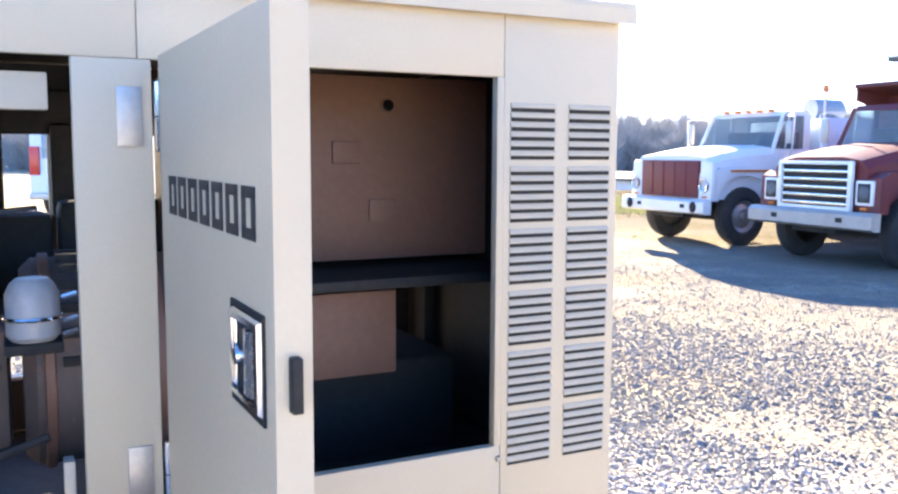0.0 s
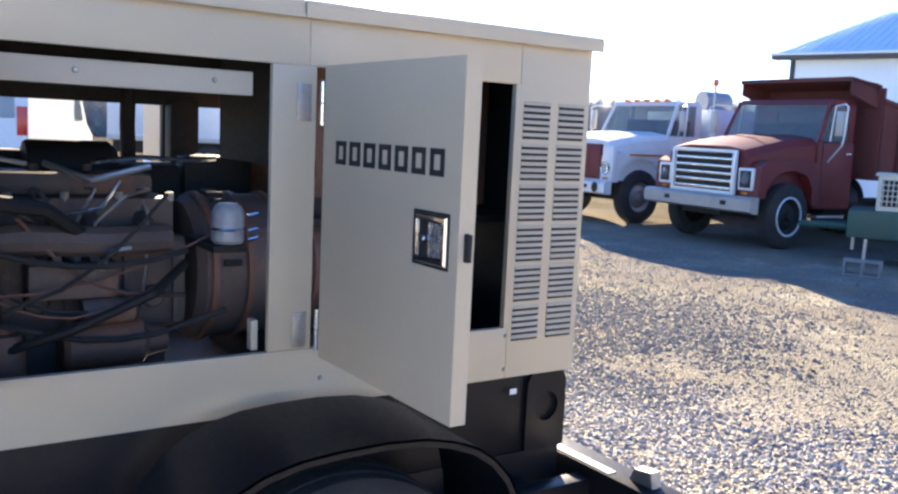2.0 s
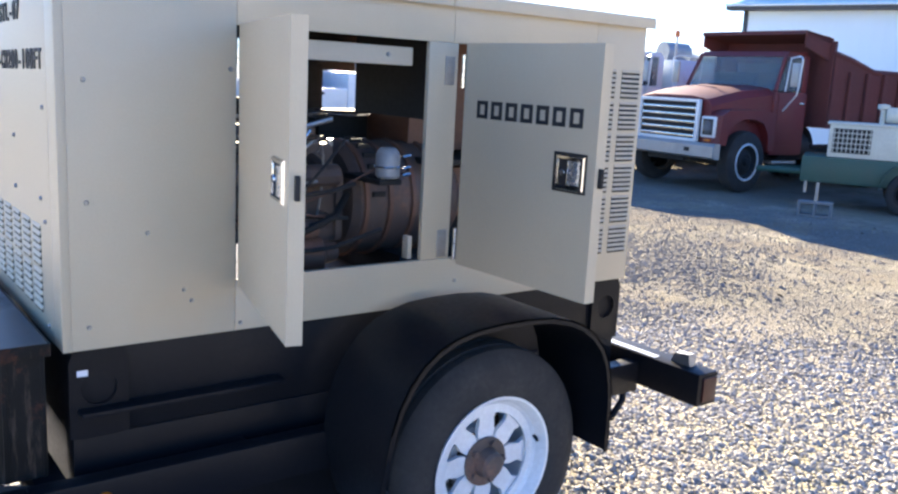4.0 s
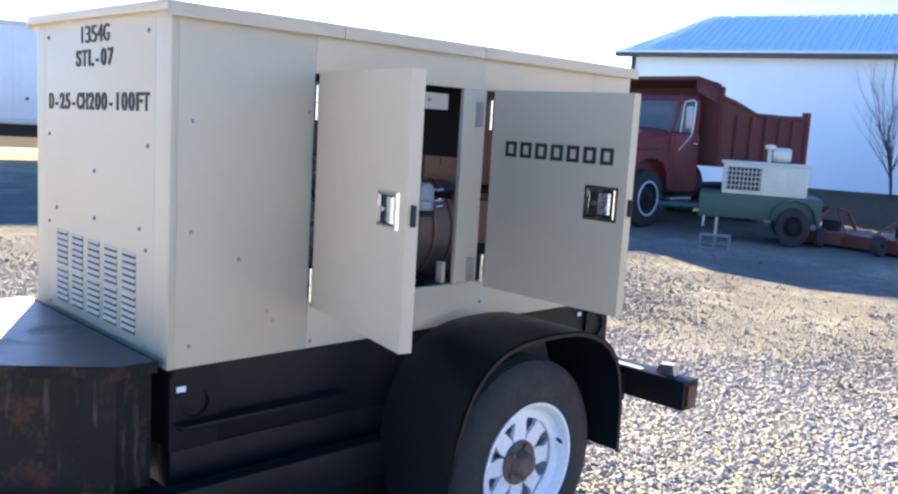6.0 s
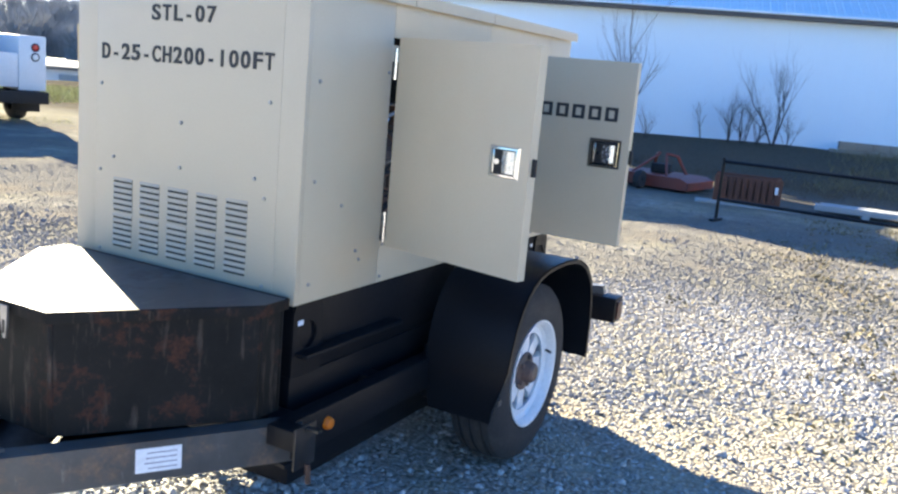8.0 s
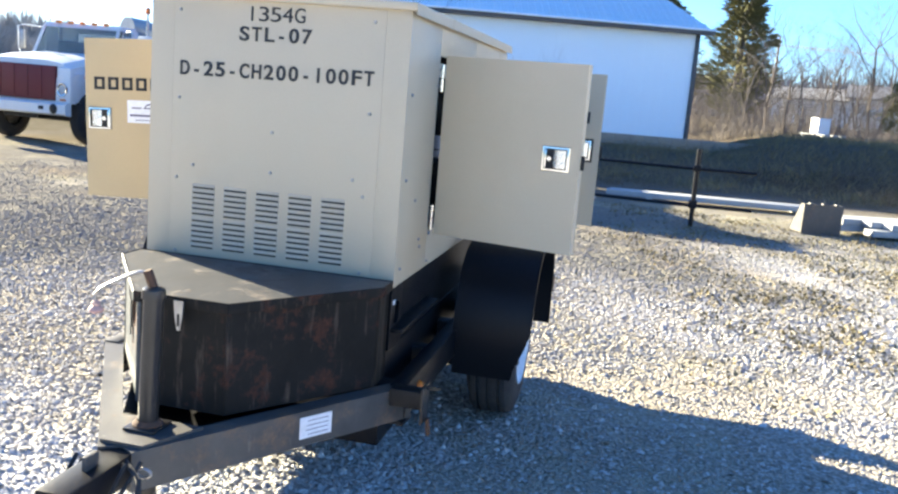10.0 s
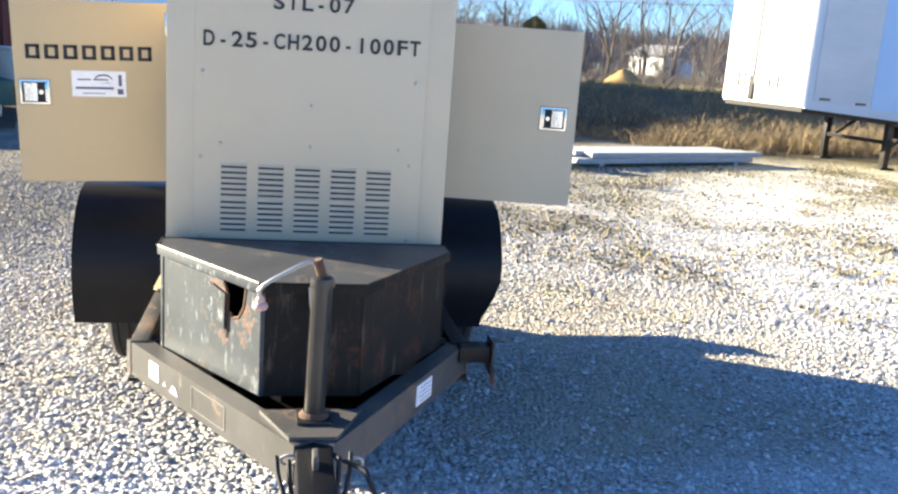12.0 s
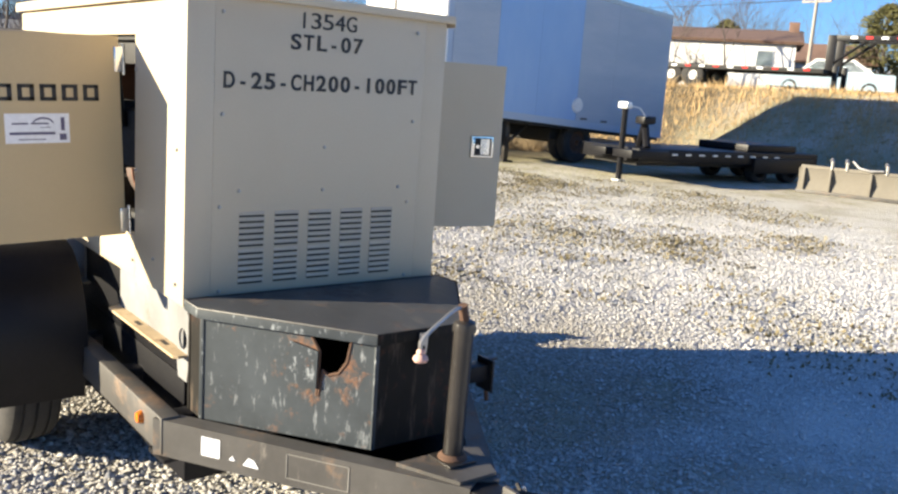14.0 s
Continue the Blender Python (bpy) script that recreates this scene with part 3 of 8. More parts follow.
part("rear_panel", B((L - T, T, Z0), (L, W - T, Z1), 0.002), TAN, gen)
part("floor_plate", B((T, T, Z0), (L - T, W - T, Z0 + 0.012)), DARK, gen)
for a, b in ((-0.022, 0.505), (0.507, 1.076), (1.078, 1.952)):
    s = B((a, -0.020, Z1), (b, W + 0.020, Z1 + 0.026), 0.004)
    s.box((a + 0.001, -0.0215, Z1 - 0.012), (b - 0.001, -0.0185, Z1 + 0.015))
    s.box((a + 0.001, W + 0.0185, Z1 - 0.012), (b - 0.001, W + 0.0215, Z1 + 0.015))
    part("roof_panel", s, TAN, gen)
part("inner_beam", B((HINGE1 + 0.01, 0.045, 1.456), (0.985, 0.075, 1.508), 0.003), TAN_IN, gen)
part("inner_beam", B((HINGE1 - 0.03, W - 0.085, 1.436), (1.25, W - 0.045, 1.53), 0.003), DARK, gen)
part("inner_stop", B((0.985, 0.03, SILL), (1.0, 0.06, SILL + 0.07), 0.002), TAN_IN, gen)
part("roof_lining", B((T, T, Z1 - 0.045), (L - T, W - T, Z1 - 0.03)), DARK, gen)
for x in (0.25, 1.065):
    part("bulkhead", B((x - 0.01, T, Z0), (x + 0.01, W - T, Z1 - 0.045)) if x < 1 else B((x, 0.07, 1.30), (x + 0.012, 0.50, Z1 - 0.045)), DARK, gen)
screws([(0.9, 0.0455, 1.485), (0.62, 0.0455, 1.485)], 'y-', gen, STEEL, 0.007)


def door(hinge, swing, mirror, lettered, sticker=False, plate=0, paint=TAN, gasket=False, sag=0.0):
    """A pan door. Its leaf runs along +x from the hinge and its outer skin faces -y; mirror for the far side."""
    wide, lo, hi, t = 0.556, SILL - 0.012, HEAD + 0.002, 0.034
    if sag:
        wide, lo, hi = 0.548, SILL + 0.001, HEAD - 0.008
    k = -1 if mirror else 1
    at = Matrix.Translation((hinge[0], hinge[1], 1.2)) @ Matrix.Rotation(radians(-sag), 4, 'X') @ Matrix.Translation((0, 0, -1.2)) @ Matrix.Rotation(radians(swing), 4, 'Z') @ Matrix.Diagonal((1, k, 1, 1))

    def place(s, name, mats, parent, label=""):
        me = s.mesh(name, mats)
        me.transform(at)
        if mirror:
            me.flip_normals()
        return part(name, me, None, parent, label)

    s = Shape().pan(0.018, wide, -t, 0.0, lo, hi, 0.006)
    leaf = place(s, "door", paint, gen, "tan pan door standing open")
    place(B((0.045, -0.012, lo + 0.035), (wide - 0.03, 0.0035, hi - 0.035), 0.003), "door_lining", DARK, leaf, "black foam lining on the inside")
    # paddle latch: plated bezel on a dark gasket, a dished tray, a lock and a bowed paddle
    y = -t
    x0, x1, z0, z1 = (0.430, 0.536, 1.157, 1.248) if sag else (0.416, 0.522, 1.157, 1.248)
    s = Shape()
    out, inn = [(x0, z0), (x1, z0), (x1, z1), (x0, z1)], [(x0 + 0.011, z0 + 0.010), (x1 - 0.011, z0 + 0.010), (x1 - 0.011, z1 - 0.010), (x0 + 0.011, z1 - 0.010)]
    mid = [(x0 + 0.004, z0 + 0.004), (x1 - 0.004, z0 + 0.004), (x1 - 0.004, z1 - 0.004), (x0 + 0.004, z1 - 0.004)]
    rings = [[(p[0], y, p[1]) for p in out], [(p[0], y - 0.006, p[1]) for p in mid], [(p[0], y - 0.007, p[1]) for p in inn], [(p[0], y + 0.001, p[1]) for p in inn]]
    s.add([p for r in rings for p in r], [(4 * r + i, 4 * r + (i + 1) % 4, 4 * r + 4 + (i + 1) % 4, 4 * r + 4 + i) for r in range(3) for i in range(4)])
    latch = place(s, "latch", CHROME, leaf, "chrome paddle latch")
    if gasket:
        g = Shape()
        for p, q in (((x0 - 0.006, z0 - 0.006), (x0 - 0.0005, z1 + 0.006)), ((x1 + 0.0005, z0 - 0.006), (x1 + 0.006, z1 + 0.006)), ((x0, z0 - 0.006), (x1, z0 - 0.0005)), ((x0, z1 + 0.0005), (x1, z1 + 0.006))):
            g.box((p[0], y - 0.003, p[1]), (q[0], y, q[1]), 0.001)
        place(g, "gasket", DARK, latch, "black rubber gasket")
    place(B((x0 + 0.011, y - 0.0006, z0 + 0.010), (x1 - 0.011, y + 0.001, z1 - 0.010)), "latch_recess", DARK, latch)
    bow = [(x0 + 0.046 + 0.043 * q / 6, y - 0.0025 - 0.005 * math.sin(math.pi * q / 6) ** 0.7) for q in range(7)]
    place(Shape().prism(bow + [(x1 - 0.017, y), (x0 + 0.046, y)], z0 + 0.014, z1 - 0.014, 'z'), "paddle", PADDLE, latch)
    place(B((x0 + 0.012, y - 0.005, z0 + 0.012), (x0 + 0.019, y - 0.0005, z1 - 0.012), 0.002), "lock_plate", CHROME, latch)
    place(Shape().lathe([(0, -0.009), (0.008, -0.009), (0.009, -0.006), (0.009, 0)], (x0 + 0.031, y, (z0 + z1) / 2), 'y', 14), "lock_cylinder", CHROME, latch)
    place(B((wide - 0.004, -0.022, 1.172), (wide + 0.012, -0.012, 1.222), 0.002), "latch_bolt", DARK, leaf)
    for z in (0.93, 1.445):
        s = Shape().tube([(0.004, -0.0315, z - 0.045), (0.004, -0.0315, z + 0.002)], 0.0065, 10).tube([(0.004, -0.0315, z + 0.004), (0.004, -0.0315, z + 0.051)], 0.0065, 10)
        if mirror:
            s.box((0.0, -t - 0.003, z - 0.036), (0.034, -t, z + 0.042), 0.001)
        place(s, "hinge", CHROME, leaf, "steel butt hinge")
        if plate:
            part("hinge_plate", B((hinge[0] - 0.086, -0.004, z - 0.038), (hinge[0] - 0.052, 0.0, z + 0.044), 0.001), STEEL, gen)
    if lettered:
        # the maker's lettering, as plain hollow blocks
        for i in range(7):
            a = 0.080 + i * 0.0625
            b = a + 0.047
            if mirror:
                a, b = 0.587 - b, 0.587 - a
            s = Shape()
            z0, z1, q = 1.318, 1.368, 0.011
            for u, v in (((a, b), (z0, z0 + q)), ((a, b), (z1 - q, z1)), ((a, a + 0.013), (z0, z1)), ((b - 0.013, b), (z0 + 0.006, z1 - 0.006))):
                s.box((u[0], -t - 0.0012, v[0]), (u[1], -t, v[1]))
            place(s, "letter_block", MARK, leaf, "dark letter-sized block")
    if sticker:
        a, b = 0.177, 0.360
        st = place(B((a, -t - 0.0012, 1.190), (b, -t, 1.280)), "sticker", PAPER, leaf, "white auction sticker")
        for u, v, z0, z1 in ((a + 0.020, b - 0.118, 1.247, 1.252), (a + 0.072, b - 0.060, 1.247, 1.252), (a + 0.098, b - 0.055, 1.237, 1.239), (a + 0.012, b - 0.042, 1.216, 1.224), (a + 0.036, b - 0.070, 1.200, 1.203), (b - 0.030, b - 0.010, 1.199, 1.218), (b - 0.025, b - 0.014, 1.228, 1.268)):
            u, v = (a + b - v, a + b - u) if mirror else (u, v)
            place(B((u, -t - 0.002, z0), (v, -t - 0.001, z1)), "ink_bar", INK, st)
        arc = [((a + b) / 2 - 0.016 + 0.030 * math.cos(q * 0.28), 1.250 + 0.019 * math.sin(q * 0.28)) for q in range(12)]
        arc += [((a + b) / 2 - 0.016 + 0.027 * math.cos(q * 0.28), 1.249 + 0.014 * math.sin(q * 0.28)) for q in range(11, -1, -1)]
        place(Shape().prism(arc, -t - 0.002, -t - 0.001, 'y'), "swoosh", INK, st, "dark blue swoosh")
    return leaf


door((HINGE1, -0.014), -103.2, False, False)
door((POST_B, -0.014), -89.0, False, True, plate=1, gasket=True)
door((HINGE1 + 0.028, W + 0.014), 90.0, True, True, True, paint=MUSTARD, sag=2.4)
door((POST_B - 0.03, W + 0.014), 88.0, True, False)
# dark sheets over the inner faces of the far side
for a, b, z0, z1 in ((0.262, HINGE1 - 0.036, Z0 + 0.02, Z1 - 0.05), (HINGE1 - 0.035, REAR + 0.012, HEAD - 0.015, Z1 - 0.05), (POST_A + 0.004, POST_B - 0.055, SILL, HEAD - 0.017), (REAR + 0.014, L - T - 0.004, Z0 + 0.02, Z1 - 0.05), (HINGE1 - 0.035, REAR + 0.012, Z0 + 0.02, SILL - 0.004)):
    part("inner_sheet", B((a, W - T - 0.014, z0), (b, W - T - 0.001, z1)), DARK, gen)
part("inner_sheet", B((L - T - 0.014, 0.03, Z0 + 0.02), (L - T - 0.002, W - T - 0.02, Z1 - 0.05)), DARK, gen)

# base fuel tank under the housing
tank = thing("base_fuel_tank", "black steel base tank under the generator housing, with lifting holes", "fuel tank", (0, 0, 0.52))
TB = 0.745 - 0.52
part("tank_belly", B((0.06, 0.035, -0.36), (L - 0.06, W - 0.035, -0.002), 0.004), BLACK, tank)
part("tank_body", B((0.02, 0.018, 0.0), (L - 0.02, W - 0.018, TB), 0.004), BLACK, tank)
for x, s1 in ((0.004, 1), (L - 0.004, -1)):
    ring = Shape()
    n, cz = 24, 0.125
    for y in (0.006, W - 0.012):
        # end plate with a round lifting eye
        outer = []
        for k in range(n):
            a = 2 * math.pi * k / n
            c, d = math.cos(a), math.sin(a)
            q = min(((0.044 if s1 > 0 and y > 0.5 else 0.07) / abs(c)) if abs(c) > 1e-6 else 9, ((TB - cz - 0.001) / d) if d > 1e-6 else 9, (cz / -d) if d < -1e-6 else 9)
            outer.append((c * q, d * q))
        r = 0.032 if s1 > 0 and y > 0.5 else 0.042
        cx = x + s1 * (0.004 if s1 > 0 and y > 0.5 else 0.078)
        v = [(cx + p[0], y, cz + p[1]) for p in outer] + [(cx + r * math.cos(2 * math.pi * k / n), y, cz + r * math.sin(2 * math.pi * k / n)) for k in range(n)]
        v += [(a, y + 0.008, c) for a, b, c in v]
        f = []
        for k in range(n):
            j = (k + 1) % n
            f += [(k, j, n + j, n + k), (2 * n + k, 3 * n + k, 3 * n + j, 2 * n + j), (n + k, n + j, 3 * n + j, 3 * n + k), (k, 2 * n + k, 2 * n + j, j)]
        ring.add(v, f)
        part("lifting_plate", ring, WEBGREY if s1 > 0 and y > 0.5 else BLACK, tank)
        ring = Shape()
for y0, y1 in ((-0.035, 0.02), (W - 0.02, W + 0.04)):
    if y0 < 0.5:
        # near angle in black: that side's shade put into its colour
        part("mounting_angle", B((0.03, y0, 0.065), (0.56, y1, 0.078), 0.002), BLACK, tank)
        continue
    for a, b in ((-0.03, 0.60), (0.98, 1.46)):
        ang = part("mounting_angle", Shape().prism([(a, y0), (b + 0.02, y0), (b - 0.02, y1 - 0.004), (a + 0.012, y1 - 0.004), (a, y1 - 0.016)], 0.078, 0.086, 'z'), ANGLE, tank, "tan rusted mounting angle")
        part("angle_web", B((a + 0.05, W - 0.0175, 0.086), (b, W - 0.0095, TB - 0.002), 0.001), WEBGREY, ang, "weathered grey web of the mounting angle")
        for x in (a + 0.12, a + 0.36):
            part("bolt_slot", B((x, W + 0.004, 0.0862), (x + 0.05, W + 0.018, 0.0868)), DARK, ang)
part("small_label", B((1.715, 0.003, 0.175), (1.737, 0.005, 0.190)), PAPER, tank, "small white label")
part("small_label", B((0.030, 0.003, 0.16), (0.055, 0.005, 0.175)), PAPER, tank, "small white label")

# the engine inside
eng = thing("diesel_engine", "oily dark diesel engine with hoses inside the housing", "engine", (0, 0, 0.757))
part("engine_block", B((0.36, 0.30, 0.14), (0.92, 0.62, 0.36), 0.02), ENGINE, eng)
part("cylinder_head", B((0.38, 0.34, 0.361), (0.90, 0.60, 0.45), 0.015), ENGINE, eng)
part("oil_pan", B((0.42, 0.33, 0.02), (0.88, 0.59, 0.139), 0.02), ENGINE, eng)
s = B((0.42, 0.38, 0.45), (0.86, 0.55, 0.505), 0.02)
for x in (0.48, 0.60, 0.72, 0.84):
    s.tube([(x, 0.465, 0.50), (x, 0.465, 0.52)], 0.012, 8)
part("valve_cover", s, ENGINE, eng)
s = Shape().tube([(0.42, 0.24, 0.36), (0.55, 0.22, 0.37), (0.70, 0.23, 0.36), (0.86, 0.26, 0.36)], 0.035, 10)
mani = part("exhaust_manifold", s, ENGINE, eng)
for x in (0.46, 0.58, 0.70, 0.82):
    part("runner", Shape().tube([(x, 0.23, 0.36), (x, 0.34, 0.40)], 0.022, 8), ENGINE, mani)
part("coolant_bottle", Shape().lathe([(0, 0.0), (0.03, 0.0), (0.037, 0.008), (0.037, 0.07), (0.030, 0.085), (0.022, 0.092), (0, 0.092)], (0.955, 0.11, 0.365), 'z', 20), FILTER, eng, "cloudy white coolant bottle")
part("bottle_bracket", B((0.915, 0.09, 0.345), (0.995, 0.30, 0.362), 0.004), DARK, eng)
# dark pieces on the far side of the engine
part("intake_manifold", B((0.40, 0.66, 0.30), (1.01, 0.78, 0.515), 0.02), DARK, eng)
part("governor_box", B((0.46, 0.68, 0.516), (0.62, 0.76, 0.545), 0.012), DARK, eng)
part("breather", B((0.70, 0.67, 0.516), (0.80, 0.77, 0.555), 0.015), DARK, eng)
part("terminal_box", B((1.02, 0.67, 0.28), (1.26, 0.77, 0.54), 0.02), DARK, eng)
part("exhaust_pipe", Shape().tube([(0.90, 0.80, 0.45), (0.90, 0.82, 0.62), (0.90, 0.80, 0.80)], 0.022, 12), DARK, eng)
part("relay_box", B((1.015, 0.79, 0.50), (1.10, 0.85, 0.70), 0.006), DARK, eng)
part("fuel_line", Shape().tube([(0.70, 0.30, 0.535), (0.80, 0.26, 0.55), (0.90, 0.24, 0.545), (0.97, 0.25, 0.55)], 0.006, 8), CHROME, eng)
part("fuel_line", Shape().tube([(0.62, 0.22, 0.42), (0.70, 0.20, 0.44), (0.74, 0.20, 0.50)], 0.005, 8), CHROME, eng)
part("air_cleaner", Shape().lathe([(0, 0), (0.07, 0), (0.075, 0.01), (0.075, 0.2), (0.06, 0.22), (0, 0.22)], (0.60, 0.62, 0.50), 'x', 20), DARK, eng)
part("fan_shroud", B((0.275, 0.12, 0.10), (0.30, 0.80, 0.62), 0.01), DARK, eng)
part("pulley", Shape().lathe([(0, 0), (0.08, 0), (0.085, 0.006), (0.075, 0.014), (0.085, 0.022), (0.08, 0.03), (0, 0.03)], (0.318, 0.46, 0.25), 'x', 24), STEEL, eng)
for pts, r, q in (([(0.34, 0.2, 0.40), (0.45, 0.16, 0.46), (0.58, 0.17, 0.44), (0.66, 0.22, 0.38)], 0.018, DARK), ([(0.9, 0.25, 0.30), (0.80, 0.15, 0.25), (0.62, 0.14, 0.18), (0.45, 0.2, 0.12)], 0.011, DARK), ([(0.60, 0.3, 0.53), (0.68, 0.2, 0.50), (0.80, 0.18, 0.535)], 0.008, STEEL), ([(0.40, 0.3, 0.53), (0.48, 0.26, 0.545), (0.56, 0.28, 0.53)], 0.006, STEEL), ([(0.36, 0.70, 0.5), (0.50, 0.72, 0.52), (0.66, 0.70, 0.53), (0.88, 0.66, 0.47)], 0.02, DARK)):
    fine = [Vector(pts[0])]
    for a, b in zip(pts, pts[1:]):
        fine += [Vector(a).lerp(Vector(b), t) for t in (0.33, 0.66, 1.0)]
    part("hose", Shape().tube(fine, r, 8), q, eng)
part("alternator", Shape().lathe([(0, 0), (0.17, 0), (0.19, 0.02), (0.19, 0.40), (0.15, 0.44), (0, 0.44)], (0.94, 0.45, 0.26), 'x', 28), ENGINE, eng)
part("starter_motor", Shape().lathe([(0, 0), (0.045, 0), (0.055, 0.012), (0.055, 0.17), (0.038, 0.185), (0.030, 0.23), (0, 0.23)], (0.62, 0.235, 0.125), 'x', 20), BROWNBOX, eng, "rusty brown starter motor")
part("solenoid", Shape().lathe([(0, 0), (0.028, 0), (0.03, 0.006), (0.03, 0.11), (0.014, 0.12), (0, 0.12)], (0.66, 0.215, 0.205), 'x', 16), ENGINE, eng)
part("oil_filter", Shape().lathe([(0, 0), (0.040, 0.0), (0.046, 0.01), (0.046, 0.105), (0.040, 0.118), (0.022, 0.122), (0.022, 0.14), (0, 0.14)], (0.50, 0.215, 0.05), 'z', 20), BROWNBOX, eng, "oily brown filter canister")
part("fuel_filter", Shape().lathe([(0, 0), (0.022, 0.0), (0.03, 0.012), (0.03, 0.09), (0.036, 0.094), (0.036, 0.115), (0, 0.115)], (0.44, 0.20, 0.27), 'z', 18), FILTER, eng, "grimy pale fuel filter")
pump = part("injection_pump", B((0.55, 0.205, 0.235), (0.74, 0.295, 0.315), 0.012), ENGINE, eng)
part("pump_lever", Shape().tube([(0.70, 0.20, 0.30), (0.715, 0.185, 0.345), (0.76, 0.19, 0.35)], 0.006, 8), STEEL, pump)
for i, x in enumerate((0.575, 0.615, 0.655, 0.695)):
    part("delivery_valve", Shape().tube([(x, 0.25, 0.312), (x, 0.25, 0.345)], 0.011, 6), STEEL, pump)
    ex = 0.46 + i * 0.12
    part("injector_line", Shape().tube([(x, 0.25, 0.345), (x, 0.245, 0.40), (x * 0.5 + ex * 0.5, 0.22, 0.44 + 0.008 * i), (ex, 0.27, 0.475), (ex, 0.37, 0.468)], 0.0042, 6), STEEL, eng)
for x in (0.45, 0.58, 0.71, 0.84):
    part("core_plug", Shape().lathe([(0, -0.004), (0.022, -0.004), (0.026, -0.008), (0.03, 0)], (x, 0.30, 0.215), 'y', 16), ENGINE, eng)
for x in (0.40, 0.515, 0.645, 0.775, 0.89):
    part("block_rib", B((x - 0.008, 0.288, 0.15), (x + 0.008, 0.302, 0.35), 0.003), ENGINE, eng)
for x in (0.41, 0.53, 0.65, 0.77, 0.89):
    part("head_bolt", Shape().tube([(x, 0.352, 0.44), (x, 0.352, 0.462)], 0.011, 6), STEEL, eng)
part("charging_alternator", Shape().lathe([(0, 0), (0.03, 0.0), (0.058, 0.01), (0.062, 0.03), (0.062, 0.09), (0.055, 0.11), (0, 0.115)], (0.345, 0.235, 0.335), 'x', 20), BROWNBOX, eng)
part("fan_belt", Shape().tube([(0.333, 0.46 + 0.088 * math.cos(q * 0.314), 0.25 + 0.088 * math.sin(q * 0.314)) for q in range(21)], 0.006, 6, 0, False), RUBBER, eng)
part("dipstick", Shape().tube([(0.80, 0.29, 0.14), (0.81, 0.255, 0.30), (0.812, 0.25, 0.42), (0.80, 0.24, 0.45), (0.79, 0.25, 0.43)], 0.004, 6), STEEL, eng)
loom = random.Random(4)
for i in range(9):
    x0, x1 = loom.uniform(0.36, 0.6), loom.uniform(0.7, 1.0)
    za, zb, y0 = loom.uniform(0.16, 0.5), loom.uniform(0.18, 0.5), loom.uniform(0.14, 0.28)
    pts = [(x0 + (x1 - x0) * u / 6, y0 + loom.uniform(-0.015, 0.015), za + (zb - za) * u / 6 - 0.05 * math.sin(math.pi * u / 6)) for u in range(7)]
    part("wire", Shape().tube(pts, loom.choice((0.003, 0.0045, 0.007)), 6), RUBBER if i % 3 else BROWNBOX, eng)
for x in (0.97, 1.06, 1.15, 1.24):
    part("band_ring", Shape().lathe([(0.190, 0.0), (0.198, 0.003), (0.198, 0.017), (0.190, 0.02)], (x, 0.45, 0.26), 'x', 28), BROWNBOX, eng)
for q in range(7):
    a = radians(190 + q * 14)
    part("vent_slot", B((1.0, 0.45 + 0.193 * math.cos(a) - 0.006, 0.26 + 0.193 * math.sin(a + math.pi) - 0.008), (1.045, 0.45 + 0.193 * math.cos(a) + 0.004, 0.26 + 0.193 * math.sin(a + math.pi) + 0.008), 0.001), DARK, eng)
part("bottle_strap", Shape().tube([(0.955 + 0.04 * math.cos(q * 0.393), 0.11 + 0.04 * math.sin(q * 0.393), 0.40) for q in range(17)], 0.003, 6, 0, False), CHROME, eng)
for z in (0.375, 0.395, 0.43):
    part("clamp", Shape().tube([(0.995, 0.085, z), (1.012, 0.075, z + 0.006), (1.02, 0.10, z + 0.004), (1.015, 0.14, z - 0.004)], 0.004, 6), CHROME, eng)
part("skid_rail", B((0.30, 0.14, 0.0), (1.30, 0.19, 0.05), 0.004), BROWNBOX, eng)
part("engine_mount", B((0.40, 0.24, 0.0), (0.50, 0.68, 0.05), 0.004), DARK, eng)
part("engine_mount", B((1.10, 0.24, 0.0), (1.22, 0.68, 0.09), 0.004), DARK, eng)
ctl = thing("control_cabinet", "rust-brown steel control box behind the open door", "control panel", (0, 0, 0.757))
part("upper_box", B((1.22, 0.40, 0.42), (1.88, 0.72, 0.80), 0.006), BROWNBOX, ctl)
part("lower_box", B((1.34, 0.30, 0.20), (1.62, 0.55, 0.37), 0.006), BROWNBOX, ctl)
part("shelf", B((1.20, 0.22, 0.385), (1.89, 0.74, 0.405), 0.003), DARK, ctl)
part("stand", B((1.40, 0.40, 0.0), (1.80, 0.70, 0.20), 0.004), DARK, ctl)
part("back_leg", B((1.86, 0.68, 0.0), (1.89, 0.74, 0.385), 0.003), DARK, ctl)
for x, z in ((1.28, 0.70), (1.30, 0.50), (1.52, 0.62), (1.60, 0.50)):
    part("switch_plate", B((x, 0.394, z), (x + 0.06, 0.401, z + 0.045), 0.002), BROWNBOX, ctl)
part("lamp_bezel", Shape().lathe([(0, -0.01), (0.012, -0.01), (0.014, 0), (0, 0)], (1.64, 0.40, 0.74), 'y', 12), CHROME, ctl)

